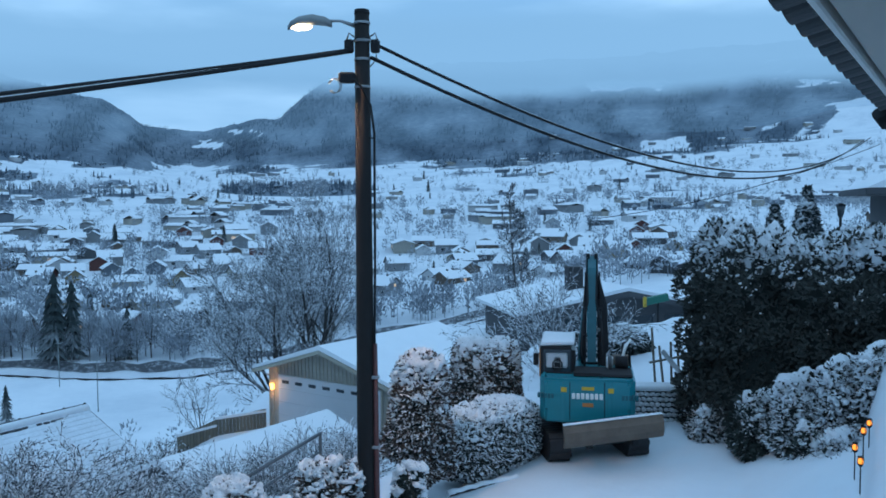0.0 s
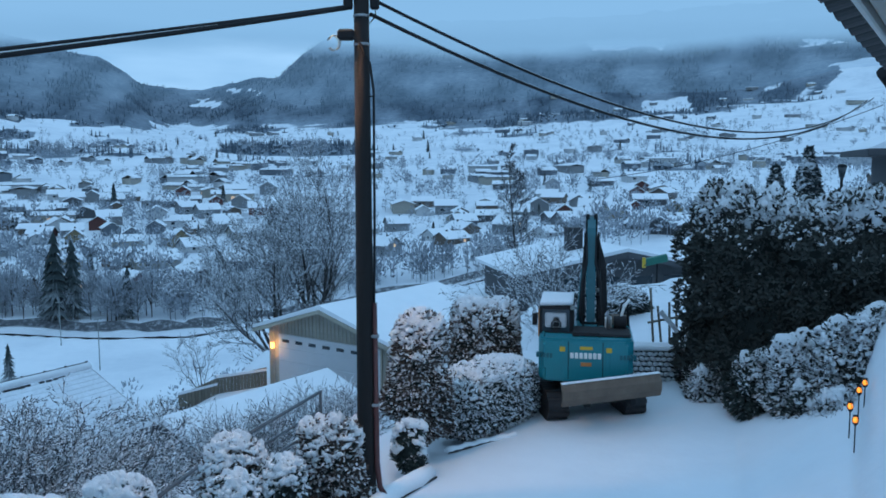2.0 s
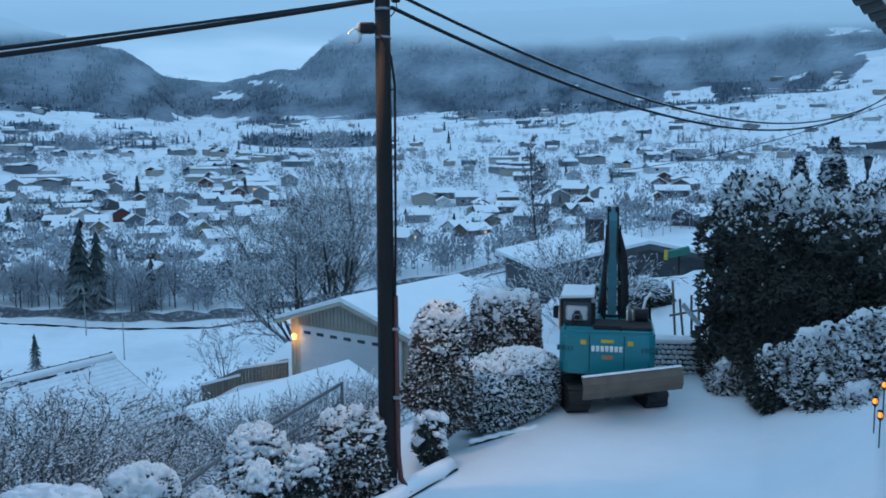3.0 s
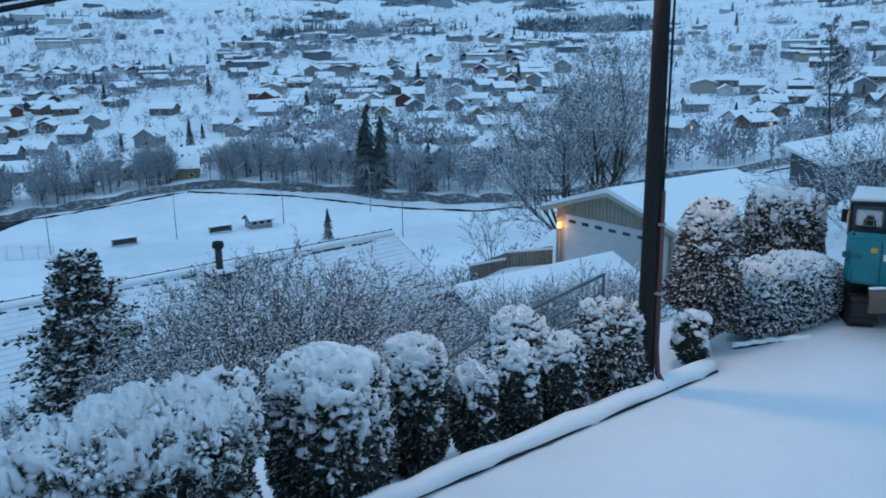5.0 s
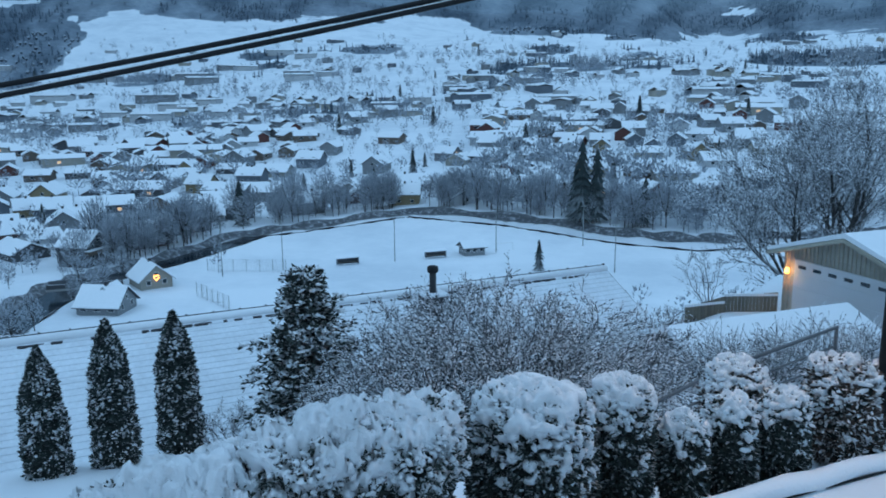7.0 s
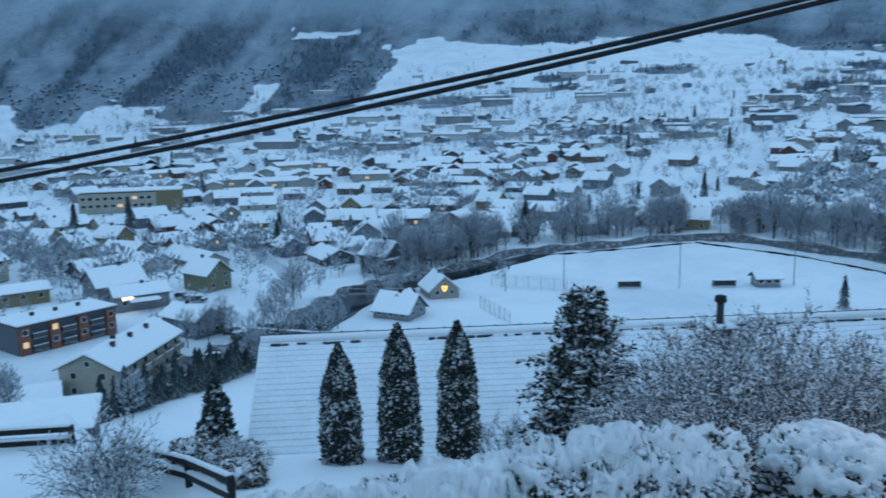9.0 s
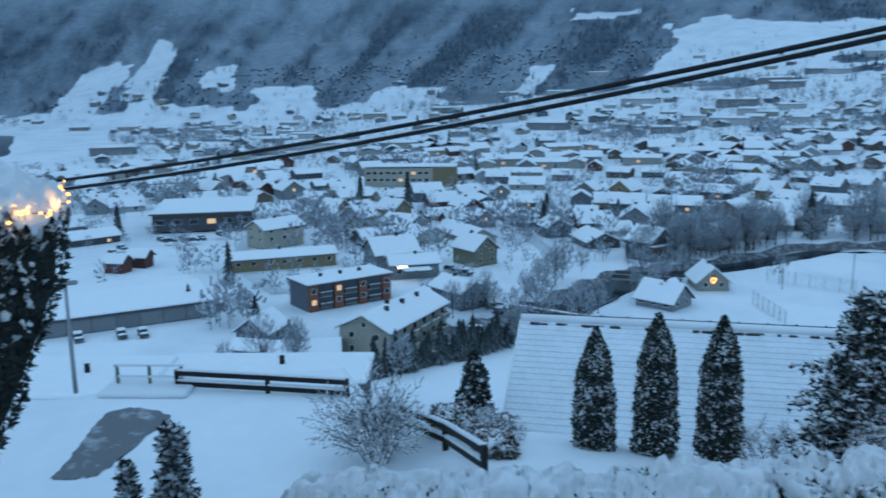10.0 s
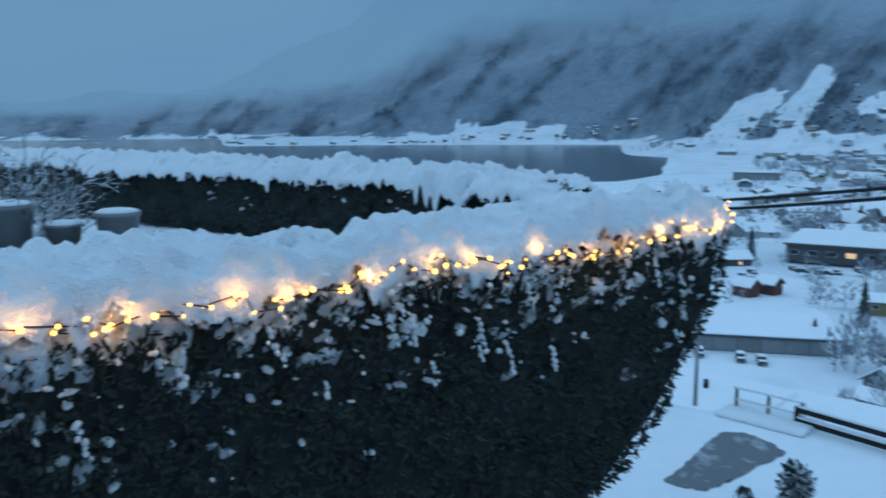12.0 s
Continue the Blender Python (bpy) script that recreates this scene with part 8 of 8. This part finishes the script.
HOMES, FAR_HOMES = [], []
for ring_r in np.concatenate([np.arange(178, 620, 17.0), np.geomspace(634, 1500, 30)]):
    near = ring_r < 430
    step = 18 if ring_r < 620 else ring_r * 0.034
    for a in np.arange(-28, 114, math.degrees(step / ring_r)):
        az = a + random.uniform(-0.3, 0.3) * math.degrees(step / ring_r)
        r = ring_r + random.uniform(-4, 4) * (1 if ring_r < 620 else ring_r / 300)
        p = at(az, r)
        x, y = p.x, p.y
        z = land(x, y)
        if z < LAKE + 1.5:
            continue
        # the open field, the slope before it and the hidden near slope stay free
        if az < 50 and r < 286 or az < 4 and r < 330 or r < 205 and az < 58:
            continue
        if cover_of(x, y, z, r, az) > 0.45:
            continue
        open_land = noise.noise(Vector((x, y, 9)) * (1 / 120))
        dense = (0.6 if az > 15 else 0.42) if r < 560 else (0.36 if az > 10 else 0.16) * (1 if r < 1000 else 0.7)
        el = math.degrees(math.atan2(z - EYE, r))
        if el > 1.0 or 36 < az < 66 and el > -1.6:
            dense *= 0.3
        if az < 1 and r > 430:
            dense *= 0.55
        if random.random() > dense + 0.9 * open_land or not free(x, y, 7):
            continue
        grid = round(noise.noise(Vector((x, y, 4)) * (1 / 220)) * 4) * 22 + random.choice((0, 90)) + random.uniform(-8, 8)
        yaw = az + (grid % 180) - 90
        HOMES.append((x, y))
        if near and count[0] < 290:
            stand(kinds, x, y, random.uniform(0.85, 1.15), z - 0.3, yaw)
            count[0] += 1
        elif count[1] < 250:
            stand(plain, x, y, random.uniform(0.9, 1.2), z, yaw)
            count[1] += 1
        else:
            FAR_HOMES.append((x, y, z, yaw, random.uniform(0.85, 1.2)))

# garden trees, hedgerows and groves between the houses
home_cells = {}
for hx, hy in HOMES:
    home_cells.setdefault((int(hx // 10), int(hy // 10)), []).append((hx, hy))
random.seed(91)
for k in range(17000):
    az = random.uniform(-28, 113)
    r = math.exp(random.uniform(math.log(186), math.log(1500)))
    p = at(az, r)
    x, y = p.x, p.y
    grove = noise.fractal(Vector((x, y, 31)) * (1 / 95), 0.9, 2.1, 3)
    row = abs(noise.noise(Vector((x, y, 47)) * (1 / 160)))
    want = (0.2 if r < 340 else 0.26) + 1.5 * max(0, grove - 0.12) * (0.6 if r < 340 else 1) + (0.5 if row < 0.025 else 0)
    if 260 < r < 620:
        want += 0.16
    if random.random() > want or az < 50 and r < 272 or az < 4 and r < 300 or r < 205 and az < 58:
        continue
    if not free(x, y, -1) or any((hx - x) ** 2 + (hy - y) ** 2 < 42 for i in (-1, 0, 1) for j in (-1, 0, 1) for hx, hy in home_cells.get((int(x // 10) + i, int(y // 10) + j), ())):
        continue
    z = land(x, y)
    if z < LAKE + 1.5:
        continue
    if random.random() < 0.025 and count[2] < 110:
        stand(spruces, x, y, random.uniform(0.45, 0.9), z)
        count[2] += 1
    else:
        stand(trees, x, y, random.uniform(0.35, 0.8) + (0.45 if grove > 0.2 else 0), z)
for k in range(2600):
    az = random.uniform(8, 100)
    r = random.uniform(600, 1350)
    p = at(az, r)
    z = land(p.x, p.y)
    if z < LAKE + 1.5 or noise.fractal(Vector((p.x, p.y, 31)) * (1 / 95), 0.9, 2.1, 3) + random.gauss(0, 0.2) < 0.0 or az > 94 and r > 700:
        continue
    stand(trees, p.x, p.y, random.uniform(0.5, 1.2), z)
# hedgerows and copses on the farmed slope to the east
for k in range(3600):
    az, r = random.uniform(-31, -5), math.exp(random.uniform(math.log(450), math.log(2300)))
    p = at(az, r)
    z = land(p.x, p.y)
    row = abs(noise.noise(Vector((p.x, p.y, 47)) * (1 / 170)))
    grove = noise.fractal(Vector((p.x, p.y, 33)) * (1 / 110), 0.9, 2.1, 3)
    if row < 0.03 or grove > 0.42 or random.random() < 0.06:
        LATER.append((k % len(trees), p.x, p.y, z - 0.3, random.uniform(0, 360), random.uniform(0.5, 1.0)))
for k in range(46):
    az, r = random.uniform(-30, -3), random.uniform(600, 1900)
    p = at(az, r)
    FAR_HOMES.append((p.x, p.y, land(p.x, p.y), az + random.uniform(-30, 30), random.uniform(0.8, 1.3)))
# shoreline buildings on the far side of the fjord
for k in range(46):
    az = random.uniform(101, 140)
    for r in np.arange(1820 + random.uniform(0, 60), 4200, 20):
        p = at(az, r)
        if land(p.x, p.y) > LAKE + 1.2:
            stand(plain, p.x, p.y, random.uniform(0.7, 1.1), None, random.uniform(0, 180))
            break

# ---- woods on the slopes ----
CONE_V = [(math.cos(a) * s, math.sin(a) * s, z) for z, s in ((0.0, 0.16), (0.42, 0.09)) for a in np.arange(5) * math.tau / 5] + [(0, 0, 0.55), (0, 0, 1.0)]
CONE_F = [(k, (k + 1) % 5, 10) for k in range(5)] + [(5 + k, 5 + (k + 1) % 5, 11) for k in range(5)]
PUFF_V = [(0, 0, 0)] + [(math.cos(a) * 0.32 * q, math.sin(a) * 0.32 * q, 0.5 + 0.12 * (k % 2)) for k, a in enumerate(np.arange(5) * math.tau / 5) for q in (0.8 + 0.4 * (k % 2),)] + [(0.05, 0, 1.0)]
PUFF_F = [(0, 1 + k, 1 + (k + 1) % 5) for k in range(5)] + [(6, 1 + k, 1 + (k + 1) % 5) for k in range(5)]
wood_p, wood_s, puff_p, puff_s = [], [], [], []
random.seed(5)
tries = 0
while len(wood_p) + len(puff_p) < 17000 and tries < 110000:
    tries += 1
    az = random.uniform(-32, 142)
    r = math.exp(random.uniform(math.log(640), math.log(4000)))
    p = at(az, r)
    z = land(p.x, p.y)
    if z < LAKE + 2:
        continue
    w = cover_of(p.x, p.y, z, r, az)
    if random.random() > w * 1.05 - 0.05:
        continue
    if az < 33 and math.degrees(math.atan2(z - EYE, r)) > 8.0:
        continue
    dark = spruce_of(p.x, p.y, z, r, az)
    s = random.uniform(6, 11) * (1 if r < 2200 else 1.25)
    if r < 1250 and dark < 0.5 and len(LATER) < 9500:
        LATER.append((tries % len(trees), p.x, p.y, z - 0.3, random.uniform(0, 360), random.uniform(0.6, 1.1)))
    elif dark + random.gauss(0, 0.1) > 0.62:
        wood_p.append((p.x, p.y, z - 0.5)), wood_s.append((s * 1.15, s * 1.15, s))
    elif r < 1500 and random.random() < 0.4:
        puff_p.append((p.x, p.y, z - 0.5)), puff_s.append((s * 0.9, s * 0.9, s * 0.7))
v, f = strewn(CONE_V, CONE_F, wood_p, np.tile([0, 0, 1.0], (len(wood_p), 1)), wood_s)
tagged(soup("distant_spruce_wood", v, f, M["hazed_spruce"]), "dark snow-dusted spruce woods on the mountain slopes, blued for haze", "woods", kind="stuff")
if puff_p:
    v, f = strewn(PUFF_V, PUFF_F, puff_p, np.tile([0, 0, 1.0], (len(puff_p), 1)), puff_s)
    tagged(soup("distant_frosted_wood", v, f, M["hazed_frost"]), "grey hoar-frosted birch woods on the mountain slopes, blued for haze", "woods", kind="stuff")


# the rest of the valley's trees, joined: crowns of wider slivers
def far_crown(seed):
    g = np.random.default_rng(seed)
    n = 27
    u = g.normal(size=(n, 3))
    u /= np.linalg.norm(u, axis=1, keepdims=True)
    rr = g.random(n)[:, None] ** 0.4
    squat = g.uniform(0.24, 0.38)
    b = u * rr * (squat, squat, 0.42) + (0, 0, 0.56)
    d = u * 0.6 + np.column_stack([g.normal(0, 0.4, n), g.normal(0, 0.4, n), np.full(n, 0.75)])
    d *= (g.uniform(0.09, 0.2, n) / np.linalg.norm(d, axis=1))[:, None]
    w = np.cross(d, g.normal(size=(n, 3)))
    w *= (g.uniform(0.022, 0.05, n) / np.linalg.norm(w, axis=1))[:, None]
    v = np.stack([b - w, b + w, b + d + 0.5 * w, b + d - 0.5 * w], 1).reshape(-1, 3)
    stem = np.array([(-0.014, 0, -0.1), (0.014, 0, -0.1), (0.008, 0, 0.6), (-0.008, 0, 0.6), (0, -0.014, -0.1), (0, 0.014, -0.1), (0, 0.008, 0.6), (0, -0.008, 0.6)])
    v = np.concatenate([v, stem])
    return v * 9.5, np.arange(len(v)).reshape(-1, 4)


rest_v, rest_f, base_n = [], [], 0
shapes = [far_crown(300 + k) for k in range(len(trees))]
for k, x, y, z, yaw, scale in LATER:
    v, f = shapes[k]
    c, s = math.cos(radians(yaw)) * scale, math.sin(radians(yaw)) * scale
    rest_v.append(np.column_stack([v[:, 0] * c - v[:, 1] * s + x, v[:, 0] * s + v[:, 1] * c + y, v[:, 2] * scale + z]))
    rest_f.append(f + base_n)
    base_n += len(v)
tagged(soup("valley_trees_rest", np.concatenate(rest_v), np.concatenate(rest_f), M["far_crown"]), "leafless valley trees grey with hoar frost and painted haze", "trees", kind="stuff")

# the rest of the distant houses, joined
home_v, home_f, home_m, base_n = [], [], [], 0
for k in range(34):
    az, r = random.uniform(40, 99), random.uniform(640, 1280)
    p = at(az, r)
    if land(p.x, p.y) > LAKE + 1.5 and (az < 93 or r < 800):
        FAR_HOMES.append((p.x, p.y, land(p.x, p.y), az + random.uniform(-25, 25), random.uniform(1.0, 1.6), 3))
for k, (x, y, z, yaw, sc, *shape) in enumerate(FAR_HOMES):
    L, W, wh, ri = ((12, 8, 3.2, 2.2), (14, 9, 3.0, 1.9), (11, 9, 4.4, 2.6), (24, 12, 4.2, 1.2), (10, 8, 3.0, 2.4))[shape[0] if shape else k % 5]
    a, b, t, e = L / 2 * sc, W / 2 * sc, (wh + ri) * sc, wh * sc
    o = 0.5
    v = np.array([(-a, -b, -1.5), (a, -b, -1.5), (a, b, -1.5), (-a, b, -1.5), (-a, -b, e), (a, -b, e), (a, b, e), (-a, b, e), (-a, 0, t - 0.2), (a, 0, t - 0.2)]
                 + [(-a - o, s * (b + o), e - 0.25 + q) for q in (0, 0.35) for s in (-1, 1)] + [(a + o, s * (b + o), e - 0.25 + q) for q in (0, 0.35) for s in (-1, 1)]
                 + [(-a - o, 0, t - 0.1), (-a - o, 0, t + 0.25), (a + o, 0, t - 0.1), (a + o, 0, t + 0.25)])
    f = np.array([(0, 1, 5, 4), (1, 2, 6, 5), (2, 3, 7, 6), (3, 0, 4, 7), (4, 8, 7, 4), (5, 6, 9, 5)][:4] + [(4, 7, 8, 8), (5, 9, 6, 6)][:0]
                 + [(10, 14, 20, 18), (11, 18, 20, 15), (12, 19, 21, 16), (13, 17, 21, 19), (10, 12, 16, 14), (11, 15, 17, 13), (10, 18, 19, 12), (11, 13, 19, 18), (14, 16, 21, 20), (15, 20, 21, 17), (7, 4, 8, 8), (5, 6, 9, 9)][:10])
    gable = np.array([(4, 5, 9, 8), (6, 7, 8, 9)])
    f = np.concatenate([f, gable])
    c, s = math.cos(radians(yaw)), math.sin(radians(yaw))
    home_v.append(np.column_stack([v[:, 0] * c - v[:, 1] * s + x, v[:, 0] * s + v[:, 1] * c + y, v[:, 2] + z]))
    home_f.append(f + base_n)
    tone_k = k % 2 if shape else k % 4
    home_m += [tone_k] * 4 + [5, 5, 4, 4, 5, 5, 4, 4, 4, 4] + [tone_k] * 2
    base_n += len(v)
homes = soup("distant_houses_rest", np.concatenate(home_v), np.concatenate(home_f), [M["wall_grey"], M["wall_white"], M["wall_blue"], M["wall_beige"], M["snow"], M["wall_blue"]])
homes.data.polygons.foreach_set("material_index", np.array(home_m, np.int32))
tagged(homes, "far houses of the town under thick snow", "houses", kind="stuff")

# ---- low cloud over the mountains, and haze painted as glowing sheets ----
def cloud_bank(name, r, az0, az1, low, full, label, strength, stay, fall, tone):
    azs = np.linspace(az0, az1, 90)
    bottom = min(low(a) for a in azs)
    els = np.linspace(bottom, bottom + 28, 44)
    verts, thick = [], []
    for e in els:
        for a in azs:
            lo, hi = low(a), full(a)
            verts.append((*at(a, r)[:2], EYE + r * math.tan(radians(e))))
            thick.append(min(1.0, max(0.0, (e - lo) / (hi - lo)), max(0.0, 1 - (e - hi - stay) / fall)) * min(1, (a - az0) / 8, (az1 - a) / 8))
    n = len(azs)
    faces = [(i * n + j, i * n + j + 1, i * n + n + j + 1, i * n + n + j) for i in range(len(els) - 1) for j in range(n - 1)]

    # see-through sheet; its own emission lays cloud and haze colour over the distance
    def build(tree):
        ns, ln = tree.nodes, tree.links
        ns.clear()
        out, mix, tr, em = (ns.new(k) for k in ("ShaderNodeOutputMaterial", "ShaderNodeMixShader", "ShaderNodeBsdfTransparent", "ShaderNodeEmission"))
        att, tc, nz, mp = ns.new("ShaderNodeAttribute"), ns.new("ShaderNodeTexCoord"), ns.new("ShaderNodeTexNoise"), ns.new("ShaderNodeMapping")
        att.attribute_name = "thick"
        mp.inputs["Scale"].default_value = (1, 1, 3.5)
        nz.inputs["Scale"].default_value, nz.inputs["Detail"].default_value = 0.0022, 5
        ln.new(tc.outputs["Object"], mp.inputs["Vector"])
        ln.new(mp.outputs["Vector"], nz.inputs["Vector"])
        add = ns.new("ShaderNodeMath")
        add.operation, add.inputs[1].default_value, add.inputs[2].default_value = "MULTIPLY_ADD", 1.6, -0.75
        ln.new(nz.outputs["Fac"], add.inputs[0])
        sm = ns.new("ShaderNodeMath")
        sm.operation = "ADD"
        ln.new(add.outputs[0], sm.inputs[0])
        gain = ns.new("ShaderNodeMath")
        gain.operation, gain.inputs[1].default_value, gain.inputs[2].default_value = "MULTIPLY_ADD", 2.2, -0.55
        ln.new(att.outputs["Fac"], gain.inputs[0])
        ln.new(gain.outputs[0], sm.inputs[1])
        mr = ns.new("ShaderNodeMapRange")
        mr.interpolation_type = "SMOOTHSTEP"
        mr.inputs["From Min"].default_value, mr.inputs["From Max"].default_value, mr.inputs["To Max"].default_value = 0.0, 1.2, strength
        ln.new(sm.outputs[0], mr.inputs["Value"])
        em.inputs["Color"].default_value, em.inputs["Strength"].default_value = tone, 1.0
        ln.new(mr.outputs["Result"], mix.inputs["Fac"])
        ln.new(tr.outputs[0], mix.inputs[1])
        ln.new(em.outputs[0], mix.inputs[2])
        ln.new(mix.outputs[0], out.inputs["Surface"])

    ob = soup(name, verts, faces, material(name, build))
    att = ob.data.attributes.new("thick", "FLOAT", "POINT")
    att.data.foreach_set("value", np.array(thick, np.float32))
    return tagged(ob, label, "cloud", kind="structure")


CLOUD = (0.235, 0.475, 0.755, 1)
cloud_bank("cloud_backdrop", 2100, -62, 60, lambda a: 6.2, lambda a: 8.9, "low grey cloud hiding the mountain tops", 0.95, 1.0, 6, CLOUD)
cloud_bank("mist_backdrop", 2500, 90, 178, lambda a: float(np.interp(a, [90, 108, 122, 138], [5, 2.5, -0.4, -0.5])), lambda a: float(np.interp(a, [90, 108, 122, 138], [17, 12, 4.0, 1.5])), "glowing sheet of grey mist over the far fjord slope", 0.95, 30, 9, (0.125, 0.275, 0.46, 1))
# two added sheets that glow blue in place of haze in the air
cloud_bank("slope_mist_backdrop", 1750, 46, 124, lambda a: 3.2, lambda a: 8.0, "glowing blue sheet painting haze over the wooded slope", 0.58, 30, 9, (0.115, 0.26, 0.45, 1))
cloud_bank("valley_mist_backdrop", 1900, -40, 58, lambda a: 2.9, lambda a: 5.6, "glowing blue sheet painting haze before the wooded hills", 0.22, 1.5, 3, (0.135, 0.3, 0.51, 1))
